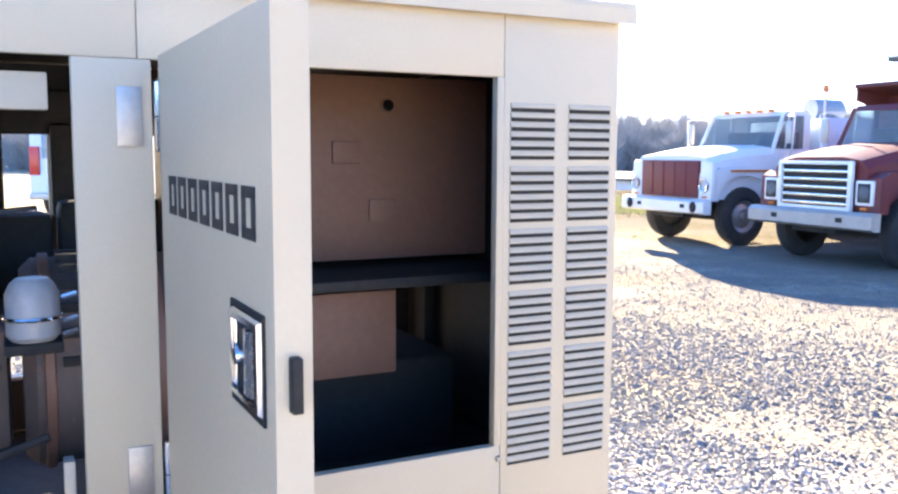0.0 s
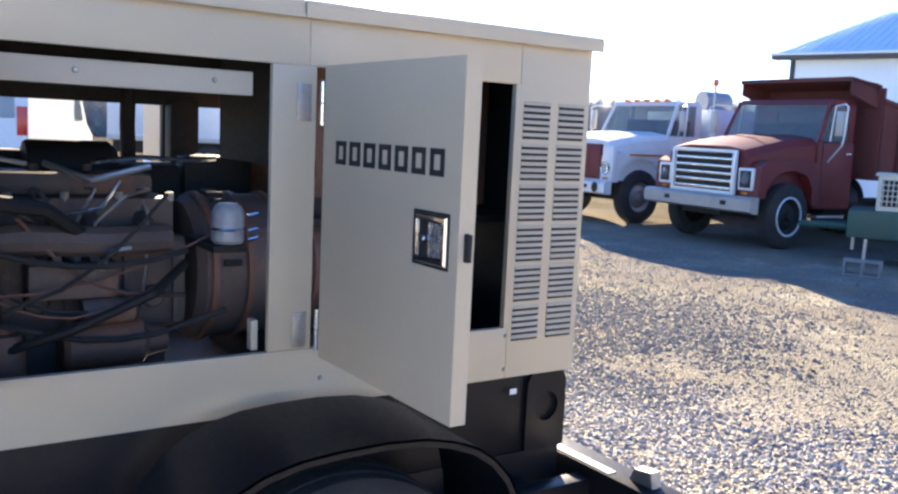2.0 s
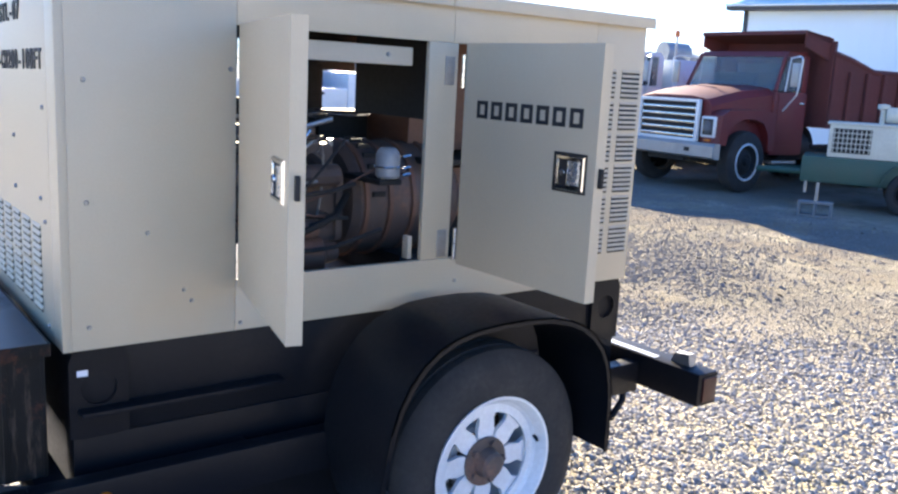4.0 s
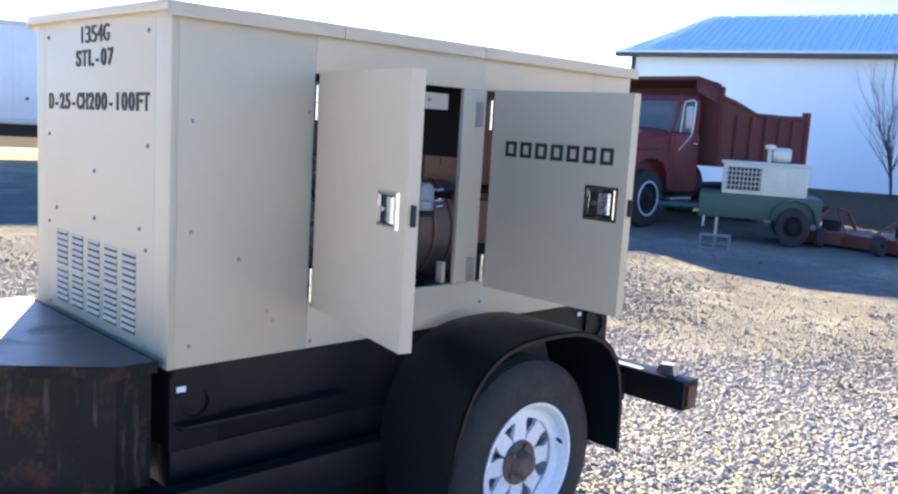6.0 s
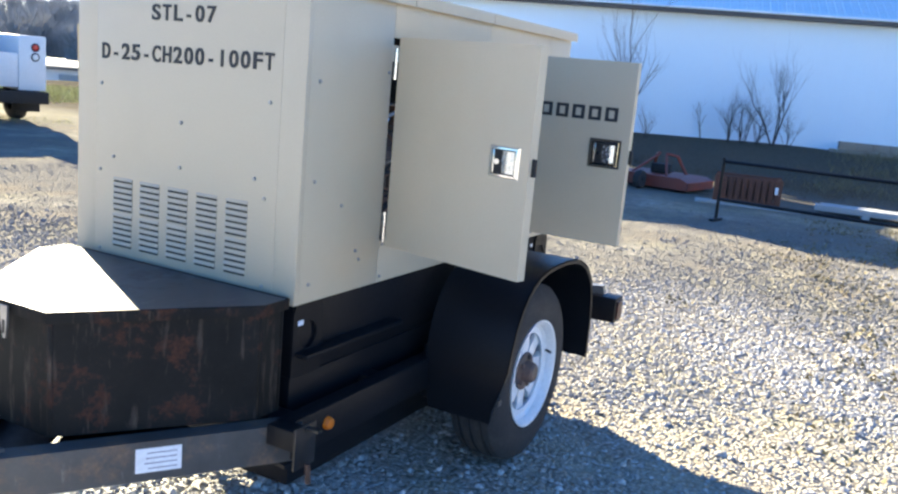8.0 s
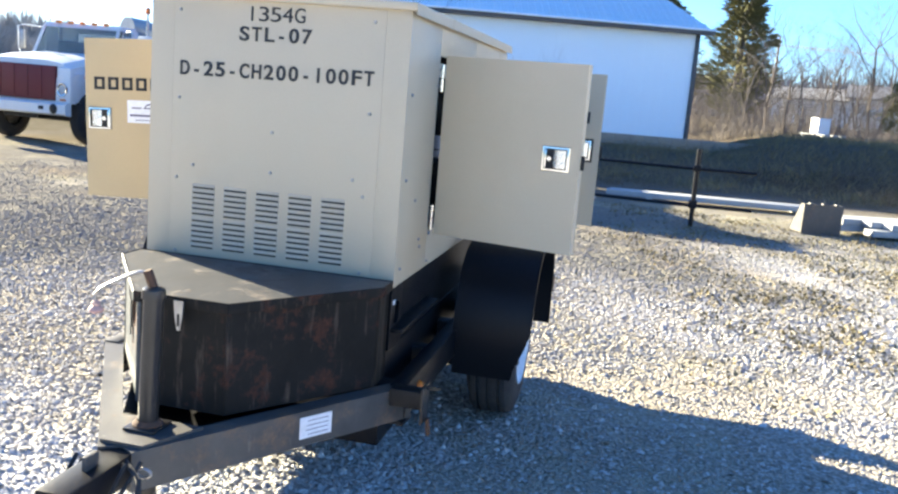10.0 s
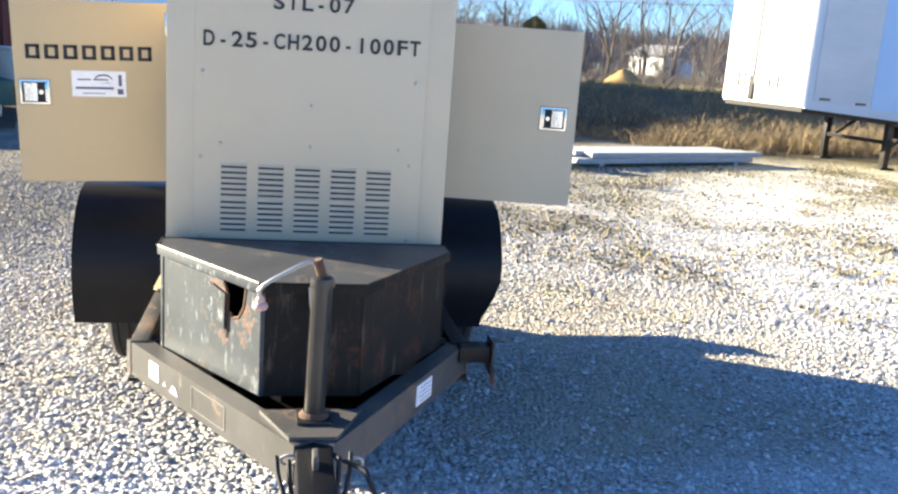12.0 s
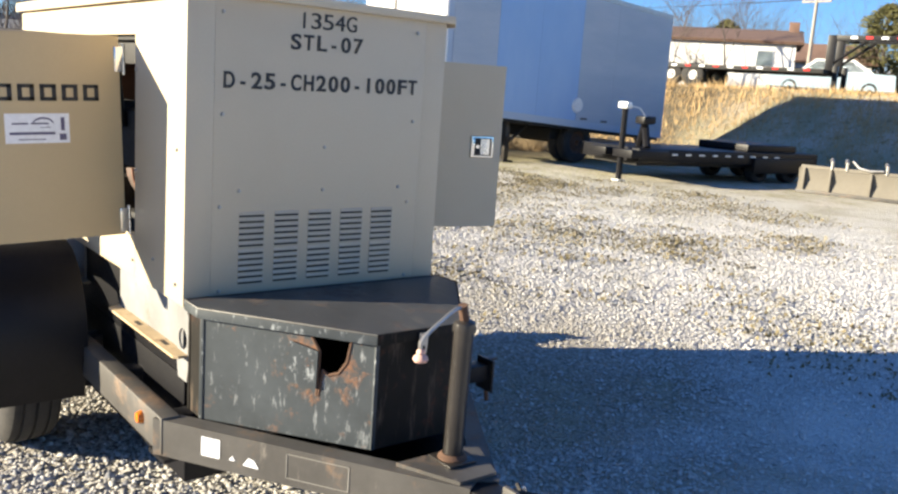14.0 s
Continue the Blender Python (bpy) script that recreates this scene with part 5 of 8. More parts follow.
def loose_gravel(count=262000):
    """Angular stones over the yard, thickest where the walk passes."""
    rng = np.random.default_rng(3)
    ico = np.array([(1, 0, -0.1), (0.3, 0.95, 0), (-0.8, 0.6, 0.1), (-0.8, -0.6, 0), (0.3, -0.95, -0.1), (0.35, 0.1, 0.9), (-0.35, -0.1, 0.85)])
    tri = np.array([(0, 1, 5), (1, 2, 5), (2, 6, 5), (2, 3, 6), (3, 4, 6), (4, 5, 6), (4, 0, 5)])
    # thickest round the machine, thinning outwards
    xy = np.column_stack((rng.uniform(-2.7, 9.5, count * 2), rng.uniform(-8.5, 7.5, count * 2)))
    gone = np.hypot(np.maximum(0, np.abs(xy[:, 0] - 0.5) - 2.4), np.maximum(0, np.abs(xy[:, 1] + 0.5) - 2.6))
    keep = (rng.random(len(xy)) < np.clip(1.0 - gone / 4.6, 0.08, 1.0) * np.array([1.0 - 0.8 * smooth(0.12, 0.42, noise.noise((a * 0.42 + 3.1, b * 0.42, 0.0)) + 0.4 * noise.noise((a * 1.7, b * 1.7, 5.0))) for a, b in xy]))
    xy, gone = xy[keep][:count], gone[keep][:count]
    size = (rng.gamma(5.0, 0.00118, len(xy)) + 0.0036) * (1 + 0.2 * np.clip(gone / 3.5, 0, 1))
    verts = np.repeat(ico[None], len(xy), 0) * rng.uniform(0.72, 1.25, (len(xy), 7, 1))
    verts *= np.stack((rng.uniform(0.8, 1.4, len(xy)), rng.uniform(0.7, 1.1, len(xy)), rng.uniform(0.42, 0.88, len(xy))), 1)[:, None]
    ang = rng.uniform(0, 6.283, len(xy))
    c, s = np.cos(ang)[:, None], np.sin(ang)[:, None]
    x, y = verts[..., 0] * c - verts[..., 1] * s, verts[..., 0] * s + verts[..., 1] * c
    tilt = rng.normal(0, 0.35, (len(xy), 1))
    z = verts[..., 2] + x * tilt
    verts = np.stack((x, y, z), 2) * size[:, None, None]
    verts[..., :2] += xy[:, None]
    verts[..., 2] += size[:, None] * 0.15
    faces = (tri[None] + (np.arange(len(xy)) * 7)[:, None, None]).reshape(-1, 3)
    verts = verts.reshape(-1, 3)
    me = bpy.data.meshes.new("loose_gravel")
    me.vertices.add(len(verts))
    me.vertices.foreach_set("co", verts.ravel())
    me.loops.add(len(faces) * 3)
    me.loops.foreach_set("vertex_index", faces.ravel())
    me.polygons.add(len(faces))
    me.polygons.foreach_set("loop_start", np.arange(len(faces)) * 3)
    me.update(calc_edges=True)
    me.materials.append(GRAVEL)
    tagged(new("loose_gravel", me), "loose angular limestone gravel, pale grey and buff", "gravel", kind="stuff")


loose_gravel()


def tufts(name, spots, tall, spread, per, mat, label, category, lean=0.22, wide=1.0):
    """Blades and stalks in clumps; spots are (x, y, how tall)."""
    rng = np.random.default_rng(len(spots))
    v, f = [], []
    for x, y, k in spots:
        for _ in range(per):
            px, py = x + rng.normal(0, spread), y + rng.normal(0, spread)
            h = tall * k * rng.uniform(0.4, 1.1)
            a, w = rng.uniform(0, 6.283), rng.uniform(0.003, 0.008) * (1 + h) * wide
            lx, ly = rng.normal(0, lean * h), rng.normal(0, lean * h)
            z = height(px, py) - 0.02
            i = len(v)
            c, s = math.cos(a) * w, math.sin(a) * w
            v += [(px - c, py - s, z), (px + c, py + s, z), (px + lx * 0.5 + c * 0.7, py + ly * 0.5 + s * 0.7, z + h * 0.6), (px + lx * 0.5 - c * 0.7, py + ly * 0.5 - s * 0.7, z + h * 0.6), (px + lx * 1.3, py + ly * 1.3, z + h)]
            f += [(i, i + 1, i + 2, i + 3), (i + 3, i + 2, i + 4)]
    me = bpy.data.meshes.new(name)
    me.from_pydata(v, [], f)
    me.materials.append(mat)
    return tagged(new(name, me), label, category, kind="stuff")


rnd = random.Random(5)
spots = []
for _ in range(330):
    a = rnd.random() ** 0.8
    y = -2.5 - 11.5 * a
    x = 15.7 - 2.7 * smooth(-5.0, -7.4, y) + 0.8 * smooth(-9.0, -12.0, y)
    spots.append((x + abs(rnd.gauss(0, 0.75)), y, rnd.uniform(0.25, 1.1) * (0.45 + 0.55 * a)))
tufts("dry_weeds", [(x + 0.45 + 1.2 * rnd.random(), y, 0.9 * k) for x, y, k in spots[::2]], 0.40, 0.34, 90, BRUSH, "tall grey-brown weeds along the yard's edge", "weeds", 0.5, 0.8)
tufts("straw_weeds", [(x - 0.2 + 1.6 * rnd.random() ** 2, y, 0.3 + 0.7 * k) for x, y, k in spots[1::2] if y < -4.0 - 2.5 * rnd.random()], 0.52, 0.2, 60, STRAW, "pale straw-coloured weeds along the yard's edge", "weeds", 0.55, 0.8)
slope = [(rnd.uniform(14.5, 25), rnd.uniform(-14, 0), rnd.uniform(0.3, 1.0)) for _ in range(620)]
tufts("slope_grass", slope, 0.26, 0.35, 30, LITTER, "dull matted grass clumps on the rise behind the yard", "grass", 0.7, 1.3)
spots = [(rnd.uniform(13.5, 17), rnd.uniform(-1, 9), rnd.uniform(0.2, 0.55)) for _ in range(220)]
tufts("dead_grass", spots, 0.22, 0.3, 22, WEED, "dead winter grass in the shade before the shed", "grass")
spots = [(rnd.uniform(5, 19), rnd.uniform(-21, -15.8), rnd.uniform(0.3, 1.0)) for _ in range(900)]
clump = random.Random(31)
for _ in range(70):
    cx, cy = clump.uniform(6, 19), clump.uniform(-21, -16)
    spots += [(cx + clump.gauss(0, 0.35), cy + clump.gauss(0, 0.25), clump.uniform(0.8, 2.2)) for _ in range(5)]
tufts("bank_grass", spots, 0.19, 0.3, 22, BANKSTRAW, "straw-coloured grass on the sunlit bank", "grass")
spots = [(rnd.uniform(6.5, 12.5), rnd.uniform(-6.5, -1.6), rnd.uniform(0.3, 1.0)) for _ in range(260)] + [(rnd.uniform(8, 12), rnd.uniform(-14.5, -8.5), rnd.uniform(0.3, 1.0)) for _ in range(200)]
GRASS = surface("thin_winter_grass", (0.31, 0.30, 0.12), (0.44, 0.38, 0.22), 0.9, 0, 2, 20, 0.9, 0.2)
patch = random.Random(21)
for _ in range(34):
    cx, cy = patch.uniform(4.0, 12.0), patch.uniform(-12.0, -2.0)
    spots += [(cx + patch.gauss(0, 0.28), cy + patch.gauss(0, 0.6), patch.uniform(0.25, 0.8)) for _ in range(16)]
spots += [(rnd.uniform(3.2, 9), rnd.uniform(-9.5, -1.5), rnd.uniform(0.2, 0.7)) for _ in range(330)] + [(rnd.uniform(3.5, 8), rnd.uniform(1.5, 6), rnd.uniform(0.2, 0.5)) for _ in range(60)]
tufts("short_grass", spots, 0.06, 0.25, 20, GRASS, "thin yellow-green grass growing through the gravel", "grass")
spots = []
for _ in range(95):
    cx, cy, rad = rnd.uniform(2.6, 10.5), rnd.uniform(-10.0, -0.8), rnd.uniform(0.15, 0.5)
    spots += [(cx + rnd.gauss(0, rad * 1.5), cy + rnd.gauss(0, rad), rnd.uniform(0.3, 1.0)) for _ in range(9)]

verge = random.Random(8)
VERGE = surface("green_verge_grass", (0.42, 0.41, 0.15), (0.56, 0.49, 0.27), 0.9, 0, 0.4, 9, 0.8, 0.2)
lane = []
for _ in range(900):
    a, d = radians(verge.uniform(44, 62)), 17.3 if verge.random() < 0.2 else verge.uniform(23, 31)
    lane.append((-2.1 + d * math.cos(a), -1.4 + d * math.sin(a), verge.uniform(0.3, 1.0) * (0.3 if d < 18 else 1.0)))
tufts("verge_grass", lane, 0.16, 0.4, 24, VERGE, "yellow-green grass on the verge past the yard", "grass", 0.5, 2.0)


def litter(name, spots, per, mat, label, category):
    """Small curled leaves and weed scraps lying in patches."""
    q = np.random.default_rng(17)
    v, f = [], []
    for x, y, k in spots:
        for _ in range(per):
            px, py = x + q.normal(0, 0.14), y + q.normal(0, 0.14)
            a, ln, w = q.uniform(0, 6.283), 0.034 * k * q.uniform(0.5, 1.3), 0.012 * q.uniform(0.6, 1.5)
            c, s, z = math.cos(a), math.sin(a), height(px, py) + 0.012
            i = len(v)
            v += [(px - c * ln, py - s * ln, z + q.uniform(0.0, 0.03)), (px - s * w, py + c * w, z), (px + c * ln, py + s * ln, z + q.uniform(0.0, 0.035)), (px + s * w, py - c * w, z + 0.006)]
            f += [(i, i + 1, i + 3), (i + 1, i + 2, i + 3)]
    me = bpy.data.meshes.new(name)
    me.from_pydata(v, [], f)
    me.materials.append(mat)
    return tagged(new(name, me), label, category, kind="stuff")


strew = random.Random(44)
for _ in range(38):
    cx, cy, rad = strew.uniform(-1.8, 3.0), strew.uniform(-8.0, -2.8), strew.uniform(0.12, 0.4)
    spots += [(cx + strew.gauss(0, rad * 1.5), cy + strew.gauss(0, rad), strew.uniform(0.2, 0.7)) for _ in range(5)]
litter("weed_litter", spots, 17, LITTER, "patches of low olive weeds and litter on the gravel", "weeds")

# ---- the white shed with its hipped metal roof
E0, E1 = Vector((19.6, 12.7, 0)), Vector((23.3, -2.3, 0))
along = (E1 - E0).normalized()
deep = Vector((-along.y, along.x, 0))
LEN, DEPTH, EAVE, RIDGE = (E1 - E0).length, 6.0, 3.73, 5.06
shed = thing("metal_shed", "long white metal shed with a pale blue hipped roof", "building", E0, math.degrees(math.atan2(along.y, along.x)), kind="structure")
part("wall", B((0.35, 0.35, -0.3), (LEN - 0.35, DEPTH - 0.35, EAVE)), WALLWHITE, shed)
ribs = Shape()
for i in range(int(LEN / 0.3) - 2):
    ribs.box((0.5 + i * 0.3, 0.344, 0.0), (0.52 + i * 0.3, 0.36, EAVE - 0.05))
tagged(part("wall_ribs", ribs, WALLWHITE, shed), kind="stuff")
H2, HIP, HIP_END = DEPTH / 2, 1.7, 1.1
roof = Shape().add([(0, 0, EAVE), (LEN, 0, EAVE), (LEN, DEPTH, EAVE), (0, DEPTH, EAVE), (HIP, H2, RIDGE), (LEN - HIP_END, H2, RIDGE)], [(0, 1, 5, 4), (1, 2, 5), (2, 3, 4, 5), (3, 0, 4), (0, 3, 2, 1)])
part("roof", roof.mesh("roof", ROOFBLUE, 5), None, shed)
seams = Shape()
for i in range(int(LEN / 0.2)):
    x = 0.1 + i * 0.2
    top = 0.98 * min(1.0, x / HIP, max(0.05, (LEN - x) / HIP_END))
    za, zb = EAVE + 0.012, EAVE + 0.012 + (RIDGE - EAVE) * top
    # trapezoid ribs of the rolled roof sheet
    seams.add([(x - 0.03, -0.03, za), (x - 0.012, -0.03, za + 0.014), (x + 0.012, -0.03, za + 0.014), (x + 0.03, -0.03, za), (x - 0.03, H2 * top, zb), (x - 0.012, H2 * top, zb + 0.014), (x + 0.012, H2 * top, zb + 0.014), (x + 0.03, H2 * top, zb)], [(0, 4, 5, 1), (1, 5, 6, 2), (2, 6, 7, 3), (0, 1, 2, 3)])
tagged(part("roof_seams", seams.mesh("roof_seams", ROOFBLUE, 20), None, shed), kind="stuff")
part("eave_trim", B((-0.05, -0.06, EAVE - 0.13), (LEN + 0.05, 0.30, EAVE - 0.02), 0.01), TRIMDARK, shed, "dark eave trim")
low = thing("retaining_wall", "low weathered tan block wall before the shed's end", "wall", (0, 0, 0), kind="structure")
low.matrix_basis = shed.matrix_basis.copy()
for i in range(12):
    for j in range(5):
        part("wall_block", B((12.35 + i * 0.4 - 0.2 * (j % 2) + 0.2, -0.52, -0.30 + j * 0.2), (12.742 + i * 0.4 - 0.2 * (j % 2) + 0.2, -0.32, -0.108 + j * 0.2), 0.008), WALLBLOCK, low)
part("gutter", Shape().tube([(-0.06, -0.06, EAVE), (LEN + 0.06, -0.06, EAVE)], 0.035, 8), WALLWHITE, shed)
part("corner_trim", B((LEN - 0.36, 0.28, -0.3), (LEN - 0.25, 0.5, EAVE - 0.12), 0.01), TRIMDARK, shed)
part("corner_trim", B((0.30, 0.30, -0.3), (0.42, 0.5, EAVE - 0.12), 0.01), TRIMDARK, shed)


# ---- trucks
def wheel_parts(parent, x, y, z, r, w, out, rim_mat, ring=None, r_rim=0.56):
    """A truck wheel; out is the sign of y it faces."""
    rr = r * r_rim
    wh = part("wheel", Shape().lathe([(0, 0.02 * out), (rr * 0.45, 0.03 * out), (rr * 0.75, -0.02 * out), (rr, 0.02 * out), (rr, -0.1 * out)], (x, y + out * w * 0.3, z), 'y', 24), rim_mat, parent)
    part("tyre", Shape().lathe([(rr * 0.98, w * 0.42), (rr * 1.08, w * 0.5), (r * 0.86, w * 0.5), (r * 0.97, w * 0.4), (r, w * 0.2), (r, -w * 0.2), (r * 0.97, -w * 0.4), (r * 0.86, -w * 0.5), (rr * 1.08, -w * 0.5), (rr * 0.98, -w * 0.42)], (x, y, z), 'y', 36), RUBBER, wh)
    if ring:
        n = 32
        pts = [(x + rr * 1.03 * math.cos(2 * math.pi * k / n), y + out * w * 0.5, z + rr * 1.03 * math.sin(2 * math.pi * k / n)) for k in range(n + 1)]
        part("rim_ring", Shape().tube(pts, 0.016, 6, 0, False), ring, wh, "pale painted rim ring")
    part("hub", Shape().lathe([(0, 0.10 * out), (rr * 0.22, 0.09 * out), (rr * 0.26, 0.0), (0, 0)], (x, y + out * w * 0.3, z), 'y', 14), rim_mat, wh)
    return wh


def conventional_truck(name, label, at, turn, paint, grille_mat, bumper_mat, square_grille):
    """A long-nosed truck; the nose points to -x, y is its width, origin on the ground under the bumper."""
    t = thing(name, label, "truck", at, turn)
    hw = 1.18
    bp = part("front_bumper", Shape().prism([(0.0, 0.50), (-0.06, 0.53), (-0.06, 0.68), (0.0, 0.72), (0.10, 0.72), (0.10, 0.50)], -hw, hw, 'y'), bumper_mat, t)
    for y in (-0.62, 0.62):
        part("tow_hole", B((-0.064, y - 0.06, 0.585), (-0.055, y + 0.06, 0.645), 0.004), DARK, bp)
    part("chassis", B((0.1, -0.42, 0.42), (5.2, 0.42, 0.62), 0.02), DARK, t)
    part("axle_beam", B((0.58, -1.0, 0.38), (0.70, 1.0, 0.48), 0.02), DARK, t)
    # nose: a tapered hood with a grille in front
    hood = Shape()
    front, back = 0.16, 1.46
    fz, bz, fh, bh = (1.36, 1.56, 0.86, 0.98) if square_grille else (1.38, 1.54, 1.02, 1.04)
    prof = lambda h, z, b: [(-h, b), (-h, z - 0.12), (-h + 0.10, z - 0.02), (-h * 0.5, z + 0.02), (h * 0.5, z + 0.02), (h - 0.10, z - 0.02), (h, z - 0.12), (h, b)]
    A, C = prof(fh, fz, 0.72), prof(bh, bz, 0.72)
    v = [(front, p[0], p[1]) for p in A] + [((front + back) / 2, (p[0] + q[0]) / 2 * 1.0, (p[1] + q[1]) / 2 + (0.035 if p[1] > 1 else 0)) for p, q in zip(A, C)] + [(back, p[0], p[1]) for p in C]
    f = [tuple(range(7, -1, -1)), tuple(range(16, 24))]
    for r in (0, 8):
        f += [(r + i, r + (i + 1) % 8, r + 8 + (i + 1) % 8, r + 8 + i) for i in range(8)]
    hood.add(v, f)
    part("hood", hood, paint, t)
    gw = 0.66 if square_grille else 0.80
    gr = part("grille", B((0.10, -gw, 0.74), (0.165, gw, 1.31), 0.01), grille_mat, t)
    if square_grille:
        for z in (0.80, 0.90, 1.0, 1.10, 1.20):
            part("grille_bar", B((0.065, -gw + 0.03, z - 0.018), (0.105, gw - 0.03, z + 0.018), 0.006), CHROME, gr)
        for a, b in (((-gw - 0.03, 0.72), (-gw + 0.03, 1.33)), ((gw - 0.03, 0.72), (gw + 0.03, 1.33)), ((-gw, 0.72), (gw, 0.765)), ((-gw, 1.285), (gw, 1.33))):
            part("grille_frame", B((0.05, a[0], a[1]), (0.12, b[0], b[1]), 0.01), TAPE, gr, "pale grille surround")
    else:
        for y in (-0.48, -0.16, 0.16, 0.48):
            part("grille_bar", B((0.09, y - 0.01, 0.78), (0.105, y + 0.01, 1.28), 0.004), grille_mat, gr)
    for y in (-0.88, 0.88):
        if square_grille:
            hb = part("headlight", B((0.10, y - 0.15, 0.80), (0.24, y + 0.15, 1.10), 0.02), TAPE, t)
            part("lens_bed", B((0.090, y - 0.105, 0.835), (0.102, y + 0.105, 1.065), 0.004), DARK, hb)
            part("lens", Shape().lathe([(0, -0.045), (0.06, -0.038), (0.088, -0.01), (0.09, 0.02)], (0.10, y, 0.95), 'x', 18), LENS, hb)
        else:
            y *= 1.11
            hb = part("headlight", B((0.11, y - 0.17, 0.74), (0.24, y + 0.14, 1.30), 0.05), paint, t)
            part("lamp_ring", Shape().lathe([(0.085, 0.0), (0.085, -0.03), (0.105, -0.035), (0.115, 0.0)], (0.105, y, 0.93), 'x', 20), CHROME, hb)
            part("lens", Shape().lathe([(0, -0.035), (0.05, -0.03), (0.08, -0.012), (0.086, 0.02)], (0.105, y, 0.93), 'x', 18), LENS, hb)
            part("fog_lamp", Shape().lathe([(0, -0.03), (0.06, -0.025), (0.085, -0.006), (0.085, 0.02)], (-0.065, y * 0.93, 0.61), 'x', 16), DARK, bp)
        part("turn_signal", B((0.095, y - 0.06, 0.745), (0.13, y + 0.06, 0.775), 0.006), AMBER, t)
        # wheel arch
        k = 1 if y > 0 else -1
        arch = [(0.12, 0.70), (0.14, 1.12), (0.30, 1.20), (1.15, 1.22), (1.42, 1.18), (1.44, 0.62), (1.30, 0.62), (1.27, 0.86), (1.14, 1.02), (0.92, 1.08), (0.66, 1.08), (0.44, 1.0), (0.31, 0.84), (0.28, 0.70)]
        part("front_fender", Shape().prism(arch, k * 0.80, k * 1.13, 'y'), paint, t)
        wheel_parts(t, 0.84, k * 0.98, 0.455, 0.455, 0.26, k, DARK if square_grille else STEEL, TAPE if square_grille else None)
        for dy in (0.0, 0.30):
            wheel_parts(t, 4.35, k * (0.68 + dy), 0.48, 0.48, 0.25, k, STEEL)
    # cab shell with real window openings
    cab0, cab1, roof = 1.46, 2.30, 2.10
    part("cab_lower", B((cab0, -1.03, 0.55), (cab1, 1.03, 1.50), 0.04), paint, t)
    part("cab_roof", Shape().prism([(cab0 + 0.26, roof - 0.08), (cab0 + 0.34, roof), (cab1 - 0.04, roof + 0.01), (cab1, roof - 0.07)], -0.95, 0.95, 'y'), paint, t)
    for p, q in (((-0.96, 1.50), (-0.55, roof - 0.06)), ((0.55, 1.50), (0.96, roof - 0.06)), ((-0.55, 1.50), (0.55, 1.62)), ((-0.55, roof - 0.16), (0.55, roof - 0.06))):
        part("cab_back", B((cab1 - 0.05, p[0], p[1]), (cab1, q[0], q[1]), 0.004), paint, t)
    part("rear_window", B((cab1 - 0.03, -0.55, 1.62), (cab1 - 0.02, 0.55, roof - 0.16)), GLASS, t)
    for k in (1, -1):
        part("door_pillar", Shape().tube([(cab0 + 0.02, k * 1.0, 1.50), (cab0 + 0.28, k * 0.93, roof - 0.04)], 0.035, 6), paint, t)
        part("rear_pillar", B((cab1 - 0.14, k * 0.94, 1.50), (cab1, k * 0.99, roof - 0.05), 0.01), paint, t)
        sg = part("side_window", Shape().prism([(cab0 + 0.10, 1.51), (cab1 - 0.14, 1.51), (cab1 - 0.14, roof - 0.08), (cab0 + 0.32, roof - 0.08)], k * 0.965, k * 0.972, 'y'), GLASS, t)
        dr = part("cab_door", B((cab0 + 0.08, k * 1.028, 0.70), (cab1 - 0.08, k * 1.045, 1.49), 0.006), paint, t)
        part("door_handle", B((cab1 - 0.24, k * 1.045, 1.32), (cab1 - 0.12, k * 1.07, 1.35), 0.006), CHROME, dr)
        m = [(cab0 + 0.30, k * 1.02, 2.00), (cab0 + 0.12, k * 1.34, 2.02), (cab0 + 0.06, k * 1.44, 1.98), (cab0 + 0.06, k * 1.42, 1.60), (cab0 + 0.08, k * 1.38, 1.46), (cab0 + 0.20, k * 1.05, 1.22)]
        mr = part("mirror_frame", Shape().tube(m, 0.014, 6), TAPE, t, "pale tube mirror bracket")
        part("mirror", B((cab0 + 0.04, k * 1.26, 1.58), (cab0 + 0.08, k * 1.40, 1.92), 0.01), STEEL, mr)
        part("vent_frame", Shape().tube([(cab0 + 0.30, k * 0.975, 1.51), (cab0 + 0.36, k * 0.975, roof - 0.10)], 0.012, 6), TAPE, sg)
        part("step", B((cab0 + 0.1, k * 0.85, 0.42), (cab1 - 0.1, k * 1.03, 0.46), 0.01), STEEL, t)
        part("fuel_tank", Shape().tube([(cab1 - 0.45, k * 0.80, 0.68), (cab1 + 0.25, k * 0.80, 0.68)], 0.20, 16), DARK, t)
    part("windshield", Shape().prism([(cab0 + 0.02, 1.50), (cab0 + 0.05, 1.50), (cab0 + 0.31, roof - 0.06), (cab0 + 0.28, roof - 0.06)], -0.96, 0.96, 'y'), GLASS, t)
    part("dashboard", B((cab0 + 0.08, -0.9, 1.30), (cab0 + 0.3, 0.9, 1.53), 0.03), DARK, t)
    part("bench_seat", B((cab1 - 0.3, -0.85, 1.2), (cab1 - 0.12, 0.85, 1.78), 0.05), DARK, t)
